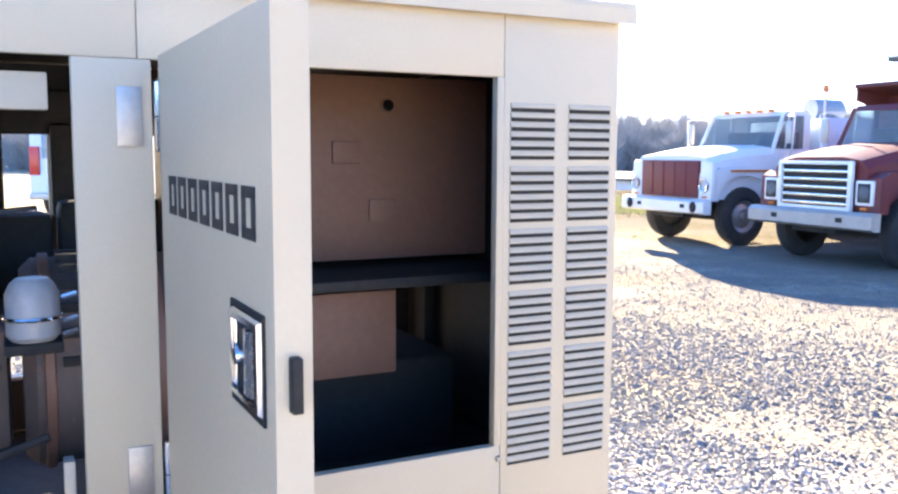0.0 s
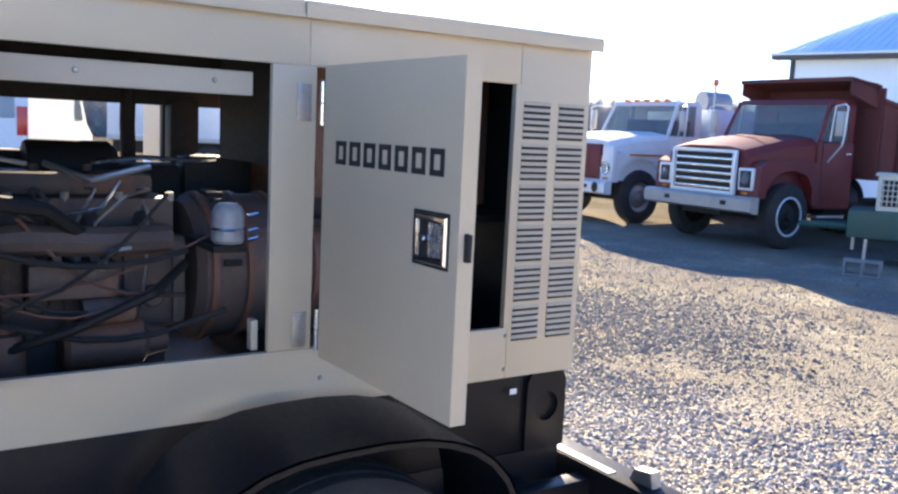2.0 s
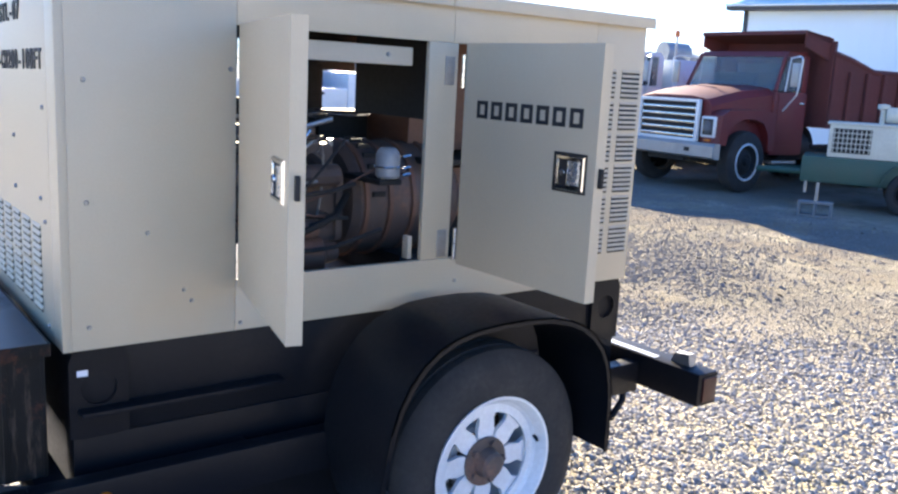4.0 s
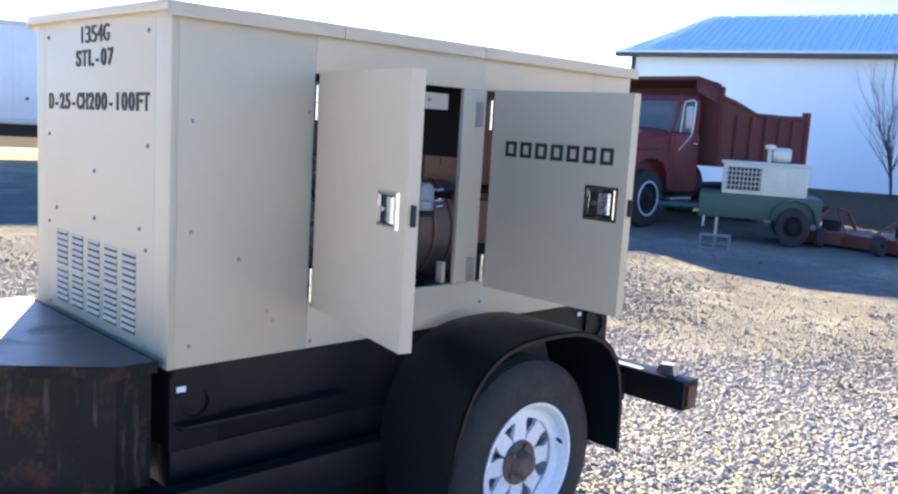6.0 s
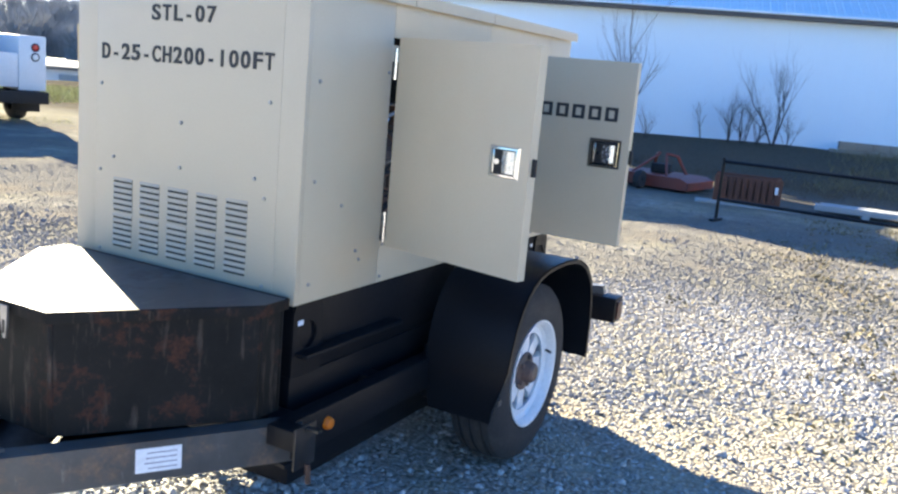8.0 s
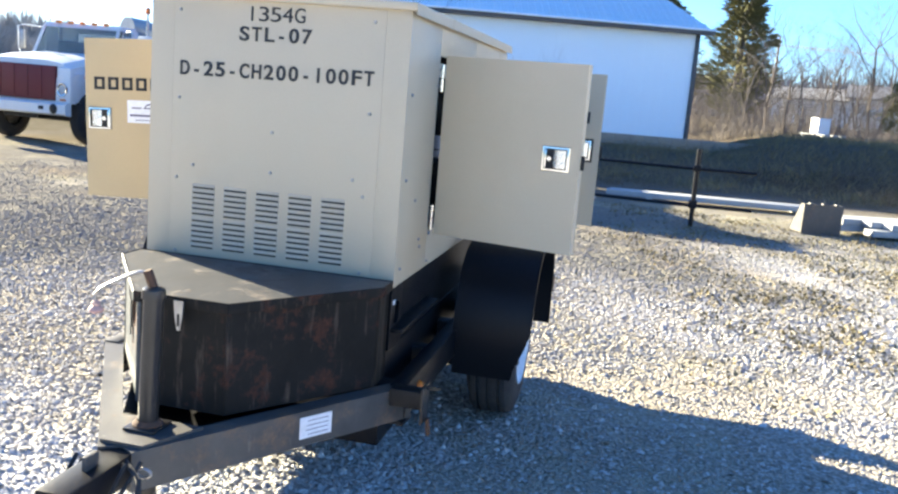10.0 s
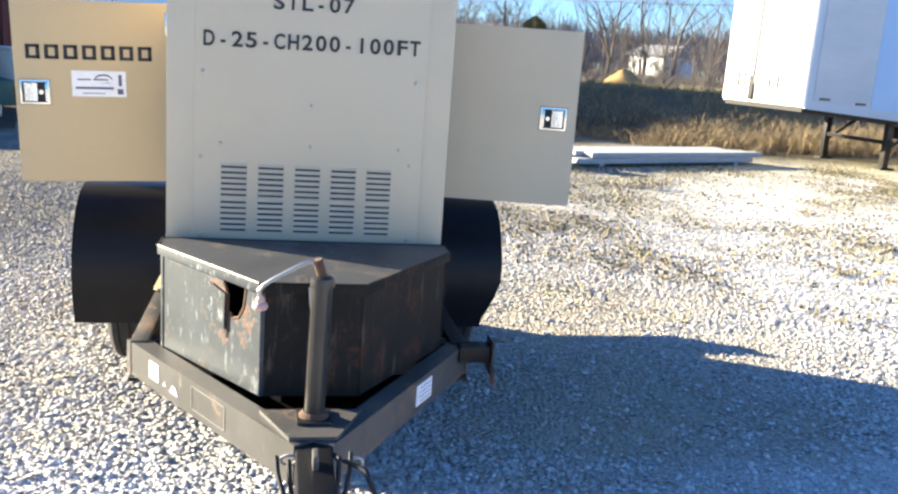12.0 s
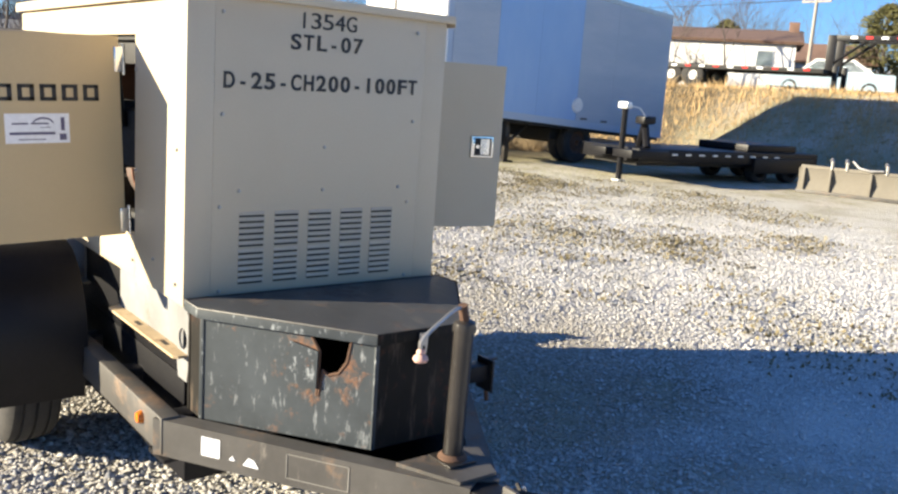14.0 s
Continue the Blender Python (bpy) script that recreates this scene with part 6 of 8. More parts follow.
    part("steering_wheel", Shape().tube([(cab0 + 0.36, -0.45 + 0.2 * math.cos(q * 0.393), 1.58 + 0.17 * math.sin(q * 0.393)) for q in range(17)], 0.014, 6, 0, False), DARK, t)
    return t


red = conventional_truck("dump_truck", "faded red long-nosed dump truck with a barred grille, parked on gravel", (10.03, 6.58, 0), -4, TRUCKRED, DARK, BUMPERGREY, True)
red.scale = (0.92, 0.87, 1.0)
bed = part("dump_bed", B((2.42, -1.22, 0.98), (5.42, 1.22, 1.06), 0.01), RUSTRED, red, "rust-red ribbed dump bed")
for k in (1, -1):
    side = part("bed_side", Shape().prism([(2.42, 1.06), (5.42, 1.06), (5.50, 1.86), (3.6, 1.86), (2.9, 2.02), (2.42, 2.10)], k * 1.16, k * 1.22, 'y'), RUSTRED, bed)
    part("top_rail", Shape().tube([(2.42, k * 1.20, 2.12), (2.9, k * 1.20, 2.04), (3.6, k * 1.20, 1.88), (5.5, k * 1.20, 1.88)], 0.05, 6), RUSTRED, side)
    part("tail_post", B((5.40, k * 1.14, 1.0), (5.54, k * 1.27, 2.02), 0.012), RUSTRED, side)
    for x in (2.9, 3.4, 3.9, 4.4, 4.9):
        part("side_rib", B((x - 0.04, k * 1.22, 1.0), (x + 0.04, k * 1.28, 1.86), 0.01), RUSTRED, side)
    part("guard_side", Shape().prism([(1.75, 2.18), (2.42, 2.0), (2.48, 2.26), (2.36, 2.36), (1.75, 2.40)], k * 1.10, k * 1.14, 'y'), RUSTRED, bed)
part("bed_front", B((2.40, -1.22, 1.0), (2.48, 1.22, 2.30), 0.01), RUSTRED, bed)
part("tailgate", B((5.42, -1.22, 1.0), (5.50, 1.22, 1.95), 0.01), RUSTRED, bed)
part("cab_guard", Shape().prism([(1.70, 2.36), (1.72, 2.42), (2.46, 2.34), (2.46, 2.26)], -1.14, 1.14, 'y'), RUSTRED, bed)

bed.location.x += 0.2

wht = conventional_truck("service_truck", "white long-nosed service truck with a red grille and pale body", (10.22, 9.58, 0), 0.0, TRUCKWHITE, TRUCKRED, TRUCKWHITE, False)
wht.scale = (1.0, 0.82, 1.0)
bx = part("service_body", B((2.5, -1.2, 0.75), (5.9, 1.2, 2.0), 0.03), SERVICE, wht, "pale blue service body")
for x in (2.7, 3.5, 4.3, 5.1):
    part("locker_door", B((x, -1.22, 0.95), (x + 0.7, -1.195, 1.8), 0.01), SERVICE, bx)
part("body_stripe", B((0.5, -1.15, 1.14), (1.4, -1.132, 1.17)), AMBER, wht, "orange side stripe")
part("beacon_pole", Shape().tube([(2.6, -1.0, 2.0), (2.6, -1.0, 2.42)], 0.025, 8), STEEL, bx)
part("beacon", Shape().lathe([(0, 0.12), (0.05, 0.11), (0.06, 0.0), (0, 0)], (2.6, -1.0, 2.42), 'z', 14), AMBER, bx, "amber beacon")
part("hose_reel", Shape().tube([(3.2, 0.0, 2.18), (3.9, 0.0, 2.18)], 0.2, 16), STEEL, bx)
for y in (-0.6, -0.3, 0, 0.3, 0.6):
    part("roof_lamp", B((1.72, y - 0.05, 2.09), (1.80, y + 0.05, 2.14), 0.01), AMBER, wht)


def cargo_van(label, at, turn):
    """A van; nose to -x, origin on the ground under its middle."""
    t = thing("cargo_van", label, "van", at, turn)
    side = [(-2.6, 0.4), (-2.65, 0.85), (-2.1, 1.15), (-1.55, 1.9), (-1.2, 2.05), (2.4, 2.05), (2.55, 1.8), (2.6, 0.4)]
    part("body", Shape().prism(side, -0.93, 0.93, 'y'), TRUCKWHITE, t)
    for k in (1, -1):
        part("side_glass", Shape().prism([(-1.7, 1.25), (-1.0, 1.25), (-1.0, 1.8), (-1.42, 1.8)], k * 0.93, k * 0.94, 'y'), GLASS, t)
        part("tail_light", B((2.56, k * 0.72, 0.9), (2.63, k * 0.92, 1.5), 0.01), REDLENS, t)
        part("rear_glass", B((2.52, k * 0.08, 1.25), (2.60, k * 0.66, 1.75), 0.01), GLASS, t)
    part("bumper", B((2.6, -0.9, 0.38), (2.78, 0.9, 0.52), 0.02), STEEL, t)
    for x in (-1.75, 1.7):
        for k in (1, -1):
            wheel_parts(t, x, k * 0.82, 0.36, 0.36, 0.22, k, STEEL)
    return t


def utility_pickup(at, turn):
    """A pickup with tall side lockers on its bed; nose to -x, origin on the ground under its middle."""
    t = thing("pickup_truck", "white pickup truck with tall side lockers parked at the yard's edge", "pickup truck", at, turn)
    part("hood", Shape().prism([(-2.55, 0.55), (-2.6, 0.95), (-2.4, 1.08), (-1.25, 1.17), (-1.25, 0.55)], -0.93, 0.93, 'y'), TRUCKWHITE, t)
    part("cab_lower", B((-1.25, -0.94, 0.50), (0.42, 0.94, 1.20), 0.04), TRUCKWHITE, t)
    part("cab_roof", Shape().prism([(-0.62, 1.76), (-0.5, 1.84), (0.25, 1.85), (0.36, 1.78)], -0.76, 0.76, 'y'), TRUCKWHITE, t)
    for k in (1, -1):
        part("windscreen_pillar", Shape().tube([(-1.2, k * 0.86, 1.19), (-0.6, k * 0.74, 1.79)], 0.035, 6), TRUCKWHITE, t)
        part("rear_pillar", Shape().prism([(k * 0.90, 1.19), (k * 0.70, 1.19), (k * 0.62, 1.79), (k * 0.76, 1.79)], 0.30, 0.40, 'x'), TRUCKWHITE, t)
        part("side_glass", Shape().prism([(-1.1, 1.2), (0.30, 1.2), (0.30, 1.77), (-0.58, 1.77)], k * 0.80, k * 0.81, 'y'), GLASS, t)
        locker = part("side_locker", B((0.50, k * 0.52, 0.55), (2.66, k * 0.97, 1.46), 0.02), TRUCKWHITE, t)
        for i in range(3):
            dr = part("locker_door", B((0.56 + i * 0.7, k * 0.968, 0.66 if i != 1 else 0.98), (1.20 + i * 0.7, k * 0.982, 1.40), 0.006), TRUCKWHITE, locker)
            part("locker_handle", B((0.85 + i * 0.7, k * 0.98, 1.16), (0.93 + i * 0.7, k * 0.995, 1.21), 0.004), STEEL, dr)
        for z, m in ((1.27, REDLENS), (1.11, TAPE)):
            lm = part("tail_lamp", Shape().lathe([(0, 0.03), (0.045, 0.026), (0.055, 0.0), (0, 0)], (2.655, k * 0.79, z), 'x', 16), m, locker, "round tail lamp")
            part("lamp_ring", Shape().lathe([(0.052, 0.0), (0.056, 0.012), (0.070, 0.010), (0.073, 0.0)], (2.66, k * 0.79, z), 'x', 16), DARK, lm)
        part("mud_flap", B((2.40, k * 0.62, 0.18), (2.43, k * 0.95, 0.55), 0.004), DARK, t)
        for x in (-1.72, 1.72):
            wheel_parts(t, x, k * 0.80, 0.36, 0.36, 0.24, k, STEEL)
    part("windscreen", Shape().prism([(-1.2, 1.19), (-1.17, 1.19), (-0.58, 1.78), (-0.61, 1.78)], -0.82, 0.82, 'y'), GLASS, t)
    part("rear_window", B((0.34, -0.66, 1.22), (0.36, 0.66, 1.76), 0.004), GLASS, t)
    part("seat_back", B((-0.1, -0.72, 0.9), (0.1, 0.72, 1.5), 0.05), DARK, t)
    part("bed_floor", B((0.46, -0.52, 0.62), (2.60, 0.52, 0.72), 0.01), STEEL, t)
    gate = part("tailgate", B((2.60, -0.515, 0.60), (2.65, 0.515, 1.16), 0.012), TRUCKWHITE, t)
    part("gate_handle", B((2.648, -0.09, 1.04), (2.665, 0.09, 1.09), 0.006), DARK, gate)
    part("frame_rail", B((-2.3, -0.42, 0.36), (2.5, 0.42, 0.54), 0.02), DARK, t)
    bp = part("rear_bumper", B((2.62, -0.95, 0.34), (2.84, 0.95, 0.54), 0.02), DARK, t, "black step bumper")
    part("tow_ball", Shape().lathe([(0, 0.09), (0.022, 0.08), (0.026, 0.06), (0.012, 0.035), (0.012, 0.0), (0, 0)], (2.80, 0, 0.54), 'z', 12), STEEL, bp)
    return t


utility_pickup((7.93, 14.66, 0), -106)
sedan = thing("parked_car", "pale silver saloon car parked beyond the grass verge", "car", (41.8, 53.2, height(41.8, 53.2)), 135)
part("body", Shape().prism([(-2.2, 0.28), (-2.25, 0.62), (-1.15, 0.84), (1.3, 0.92), (2.15, 0.86), (2.2, 0.28)], -0.88, 0.88, 'y'), CARBLUE, sedan)
part("roof", Shape().prism([(-0.62, 1.30), (-0.5, 1.37), (0.72, 1.38), (0.85, 1.30)], -0.70, 0.70, 'y'), TRUCKWHITE, sedan)
part("glasshouse", Shape().prism([(-1.15, 0.84), (-0.60, 1.31), (0.84, 1.31), (1.42, 0.91)], -0.71, 0.71, 'y'), DARK, sedan, "dark glazed upper body")
for k in (1, -1):
    for x in (-1.35, 1.35):
        wheel_parts(sedan, x, k * 0.78, 0.31, 0.31, 0.2, k, STEEL)
cargo_van("white cargo van with red tail lights parked on gravel", (3.29, 21.25, 0), -115)
cargo_van("white cargo van parked beside the first one", (-0.6, 22.6, 0), -100)


def cargo_trailer(at, turn, long, deep_, base, top):
    """A tall white box body on one axle; its broad side faces -y, origin on the ground at a front corner."""
    t = thing("cargo_trailer", "tall white enclosed cargo trailer with a dark underside", "trailer", at, turn)
    body = part("body", B((0, 0, base), (long, deep_, top), 0.03), TRUCKWHITE, t)
    part("bottom_rail", B((-0.01, -0.012, base - 0.02), (long + 0.01, 0.02, base + 0.10), 0.006), STEEL, body)
    part("top_rail", B((-0.01, -0.012, top - 0.10), (long + 0.01, 0.02, top + 0.01), 0.006), STEEL, body)
    for i in range(1, 4):
        part("panel_seam", B((long * i / 4 - 0.02, -0.006, base + 0.10), (long * i / 4 + 0.02, 0.01, top - 0.10), 0.002), TRUCKWHITE, body)
    dr = part("side_door", B((long * 0.30, -0.016, base + 0.12), (long * 0.46, 0.01, top - 0.25), 0.006), TRUCKWHITE, body)
    part("door_latch", B((long * 0.43, -0.04, base + 0.75), (long * 0.45, -0.01, base + 0.85), 0.004), DARK, dr)
    part("door_latch", B((long * 0.315, -0.04, base + 0.55), (long * 0.33, -0.01, base + 0.62), 0.004), DARK, dr)
    part("underframe", B((0.1, 0.25, base - 0.32), (long - 0.1, deep_ - 0.25, base - 0.02), 0.02), DARK, t)
    for x in (long * 0.55, long * 0.77):
        for y, k in ((0.22, -1), (deep_ - 0.22, 1)):
            wheel_parts(t, x, y, 0.38, 0.38, 0.24, k, STEEL)
    for y in (0.4, deep_ - 0.4):
        part("front_leg", B((0.35, y - 0.05, 0.03), (0.45, y + 0.05, base), 0.008), DARK, t)
        part("leg_foot", B((0.28, y - 0.11, 0.0), (0.52, y + 0.11, 0.04), 0.006), DARK, t)
    return t


cargo_trailer((5.0, 20.3, 0), -18.6, 4.3, 2.2, 0.85, 3.2)

# ---- green generator trailer with a concrete block under its jack
gg = thing("welder_trailer", "cream engine welder on a dark green trailer in the shade", "generator", (11.05, 3.98, 0), -61)
gg.scale = (0.84, 0.93, 1.02)
part("tank", B((-0.90, -0.5, 0.33), (1.05, 0.5, 0.67), 0.03), GREEN, gg)
cab = part("canopy", B((-0.55, -0.45, 0.67), (0.80, 0.45, 1.085), 0.02), CREAM, gg)
grl = part("radiator_grille", B((-0.49, -0.462, 0.73), (0.06, -0.449, 1.04), 0.004), DARK, cab)
for i in range(9):
    part("grille_bar", B((-0.48 + i * 0.064, -0.472, 0.74), (-0.468 + i * 0.064, -0.46, 1.03), 0.002), CREAM, grl)
for i in range(4):
    part("grille_bar", B((-0.49, -0.474, 0.785 + i * 0.065), (0.06, -0.462, 0.795 + i * 0.065), 0.002), CREAM, grl)
part("canopy_top", B((-0.59, -0.47, 1.086), (0.83, 0.47, 1.115), 0.01), CREAM, cab)
part("side_door", B((0.12, -0.458, 0.72), (0.43, -0.449, 1.04), 0.004), CREAM, cab)
part("side_door", B((0.47, -0.458, 0.72), (0.76, -0.449, 1.04), 0.004), CREAM, cab)
part("air_cleaner", Shape().lathe([(0, 0), (0.09, 0.01), (0.10, 0.05), (0.10, 0.26), (0.08, 0.30), (0, 0.30)], (0.22, -0.1, 1.235), 'x', 16), CREAM, cab)
part("intake_stack", Shape().lathe([(0, 0.26), (0.09, 0.25), (0.09, 0.20), (0.04, 0.18), (0.04, 0.0), (0, 0)], (0.18, -0.1, 1.115), 'z', 14), CREAM, cab)
for k in (1, -1):
    wheel_parts(gg, 0.62, k * 0.50, 0.27, 0.27, 0.16, k, DARK)
    part("mudguard", Shape().strip([(0.26, 0.30), (0.30, 0.48), (0.42, 0.60), (0.62, 0.64), (0.82, 0.60), (0.94, 0.48), (0.98, 0.30)], *sorted((k * 0.42, k * 0.60)), 0.012), GREEN, gg)
    part("drawbar", Shape().tube([(-0.9, k * 0.35, 0.45), (-1.6, 0.0, 0.42)], 0.04, 6), GREEN, gg)
part("jack_leg", Shape().tube([(-0.80, -0.50, 0.34), (-0.80, -0.50, 0.19)], 0.025, 8), STEEL, gg)
blk = thing("concrete_block", "grey hollow concrete block lying on the gravel", "block", (9.55, 3.72, 0), -62)
s = Shape()
for a, b in (((-0.2, -0.1, 0), (-0.165, 0.1, 0.19)), ((0.165, -0.1, 0), (0.2, 0.1, 0.19)), ((-0.018, -0.1, 0.03), (0.018, 0.1, 0.16)), ((-0.165, -0.1, 0), (0.165, 0.1, 0.03)), ((-0.165, -0.1, 0.16), (0.165, 0.1, 0.19))):
    s.box(a, b, 0.004)
part("block_body", s, BLOCK, blk)
part("prop_post", Shape().tube([(0.0, 0.0, 0.19), (0.0, 0.0, 0.42)], 0.02, 8), STEEL, blk)


# ---- red farm implements, rusty crate and steel gate
def mower(at, turn, long):
    t = thing("rotary_mower", "red tractor mower deck lying by the shed", "farm implement", at, turn, "red implements")
    part("deck", Shape().prism([(-long / 2, 0.05), (-long / 2, 0.20), (-long / 2 + 0.15, 0.27), (long / 2 - 0.15, 0.27), (long / 2, 0.20), (long / 2, 0.05)], -0.6, 0.6, 'y'), IMPRED, t)
    part("gearbox", B((-0.15, -0.15, 0.27), (0.15, 0.15, 0.46), 0.03), DARK, t)
    for x in (-0.35, 0.35):
        part("hitch_post", Shape().tube([(x, -0.4, 0.24), (x * 0.6, -0.2, 0.62), (x * 0.2, 0.0, 0.66)], 0.03, 6), IMPRED, t)
        part("brace", Shape().tube([(x * 0.2, 0.0, 0.64), (x, 0.5, 0.26)], 0.02, 6), IMPRED, t)
    part("tail_wheel", Shape().lathe([(0.03, -0.05), (0.16, -0.06), (0.18, 0.0), (0.16, 0.06), (0.03, 0.05)], (0.0, 0.85, 0.18), 'x', 18), RUBBER, t)
    part("wheel_arm", Shape().tube([(0.0, 0.55, 0.26), (0.09, 0.7, 0.3), (0.09, 0.85, 0.19)], 0.025, 6), IMPRED, t)
    part("drive_shaft", Shape().tube([(0.0, -0.1, 0.36), (0.0, -0.9, 0.16)], 0.035, 8), DARK, t)
    return t


mower((12.0, 3.2, 0), 100, 1.4).scale = (0.8, 0.8, 0.8)
mower((11.95, 2.12, 0), 80, 1.6).scale = (0.85, 0.85, 0.8)
crate = thing("rusty_crate", "rust-red slatted steel crate on the ground", "crate", (11.05, 0.62, 0), 100)
for x in (-0.42, 0.42):
    for y in (-0.28, 0.28):
        part("corner_post", B((x - 0.03, y - 0.03, 0), (x + 0.03, y + 0.03, 0.42), 0.004), CRATE, crate)
for i in range(10):
    x = -0.40 + i * 0.089
    for y in (-0.30, 0.30):
        part("slat", B((x - 0.034, y - 0.008, 0.06), (x + 0.034, y + 0.008, 0.40), 0.003), CRATE, crate)
for y in (-0.28, 0.28):
    for z in (0.06, 0.36):
        part("rail", B((-0.45, y - 0.02, z), (0.45, y + 0.02, z + 0.05), 0.004), CRATE, crate)
part("floor", B((-0.42, -0.28, 0.06), (0.42, 0.28, 0.09), 0.004), RUST, crate)
part("tag", B((-0.40, 0.309, 0.22), (-0.36, 0.313, 0.32), 0.001), PAPER, crate, "small white tag")
part("load", B((-0.36, -0.24, 0.09), (0.36, 0.24, 0.36), 0.04), RUST, crate, "rusty scrap filling the crate")
wood = thing("timber_bearer", "weathered timber lying under the crate's edge", "timber", (10.75, 0.55, 0), 100)
part("bearer", B((-0.7, -0.06, 0), (0.7, 0.06, 0.05), 0.006), PLANK, wood)
gate = thing("pipe_gate", "dark steel tube gate panel standing at the yard's edge", "gate", (8.87, 0.578, 0), -99)
for z in (0.26, 0.72):
    part("rail", Shape().tube([(0, 0, z), (2.05, 0, z + 0.01), (2.75, 0.06, z + 0.02)], 0.020, 8), BLACK, gate)
for x, h in ((0.0, 0.76), (2.05, 0.98)):
    part("post", Shape().tube([(x, 0.25 * max(0, (x - 2.05) / 2.15), 0), (x, 0.25 * max(0, (x - 2.05) / 2.15), h)], 0.030 if x else 0.020, 8), BLACK, gate)
part("foot", B((-0.03, -0.15, 0), (0.03, 0.15, 0.03), 0.004), BLACK, gate)
part("clamp", B((2.0, -0.05, 0.24), (2.10, 0.05, 0.34), 0.008), BLACK, gate)
part("clamp", B((2.0, -0.05, 0.70), (2.10, 0.05, 0.78), 0.008), BLACK, gate)

# ---- long pale planks and a loader bucket


def planks(at, turn, long, wide, layers, label):
    t = thing("plank_stack", label, "planks", at, turn)
    q = random.Random(int(long * 10))
    for j in range(layers):
        for i in range(int(wide / 0.2)):
            o = q.uniform(-0.25, 0.25)
            part("plank", B((o, i * 0.205, j * 0.085 + 0.05), (long + o, i * 0.205 + 0.195, j * 0.085 + 0.13), 0.006), PLANK, t)
    for x in (0.4, long - 0.5):
        part("bearer", B((x, 0, 0), (x + 0.1, wide, 0.05), 0.004), PLANK, t)
    return t


planks((9.15, -3.75, 0), -66.5, 4.0, 0.9, 2, "stack of long pale grey planks on the grass")
planks((11.2, -0.5, 0), -84, 3.2, 0.6, 1, "single layer of whitish planks on the grass")
bk = thing("loader_bucket", "old brown steel loader bucket standing on the grass", "bucket", (9.15, -3.1, 0), -72)
bk.scale = (0.88, 0.88, 0.85)
part("back_plate", Shape().prism([(-0.30, 0.0), (0.30, 0.0), (0.27, 0.46), (-0.27, 0.46)], 0.0, 0.03, 'y'), RAIL, bk)
part("floor_plate", Shape().prism([(0.0, 0.0), (0.38, 0.0), (0.38, 0.03), (0.03, 0.03)], -0.30, 0.30, 'x'), RAIL, bk)
for x in (-0.30, 0.28):
    part("side_plate", Shape().prism([(0.0, 0.0), (0.38, 0.0), (0.10, 0.46), (0.0, 0.46)], x, x + 0.02, 'x'), RAIL, bk)
for x in (-0.2, 0.0, 0.2):
    part("hook", B((x - 0.03, -0.02, 0.44), (x + 0.03, 0.05, 0.48), 0.01), RAIL, bk)

# ---- white box trailer
bt = thing("box_trailer", "white box semi-trailer parked on landing legs", "trailer", (10.55, -8.08, 0), -88.5)


def lift(x):
    return 1.05 - 0.062 * x


LB, WB, HB = 6.55, 2.6, 2.72
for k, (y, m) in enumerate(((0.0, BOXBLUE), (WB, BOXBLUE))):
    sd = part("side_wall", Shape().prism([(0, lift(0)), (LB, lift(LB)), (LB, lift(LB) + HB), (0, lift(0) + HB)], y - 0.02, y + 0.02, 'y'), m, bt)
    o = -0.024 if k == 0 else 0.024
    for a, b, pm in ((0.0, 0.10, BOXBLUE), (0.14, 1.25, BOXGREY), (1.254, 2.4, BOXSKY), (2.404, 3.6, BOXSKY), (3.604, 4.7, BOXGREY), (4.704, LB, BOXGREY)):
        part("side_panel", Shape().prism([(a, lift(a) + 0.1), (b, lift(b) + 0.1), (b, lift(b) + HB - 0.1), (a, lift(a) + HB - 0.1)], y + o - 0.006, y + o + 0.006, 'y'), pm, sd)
    for x in (0.25, 0.95, 3.75, 4.4):
        part("marker_lamp", B((x, y + o * 1.3 - 0.012, lift(x) + 0.13), (x + 0.2, y + o * 1.3 + 0.012, lift(x) + 0.17), 0.004), TRIMDARK, sd)
    part("bottom_rail", Shape().prism([(0, lift(0) - 0.04), (LB, lift(LB) - 0.04), (LB, lift(LB) + 0.10), (0, lift(0) + 0.10)], y - 0.03, y + 0.03, 'y'), m, sd)
    part("top_rail", Shape().prism([(0, lift(0) + HB - 0.08), (LB, lift(LB) + HB - 0.08), (LB, lift(LB) + HB + 0.02), (0, lift(0) + HB + 0.02)], y - 0.03, y + 0.03, 'y'), STEEL, sd)
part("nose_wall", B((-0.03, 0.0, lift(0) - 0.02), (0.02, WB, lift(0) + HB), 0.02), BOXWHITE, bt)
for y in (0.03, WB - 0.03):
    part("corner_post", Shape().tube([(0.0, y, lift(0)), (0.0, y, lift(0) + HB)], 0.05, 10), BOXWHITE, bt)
part("nose_post", B((-0.055, WB * 0.60, lift(0) + 0.42), (-0.03, WB * 0.622, lift(0) + HB), 0.003), TRIMDARK, bt)
part("cable_loom", B((-0.075, WB * 0.59, lift(0) + 0.02), (-0.03, WB * 0.645, lift(0) + 0.46), 0.01), DARK, bt, "dark bundle of brake hoses")
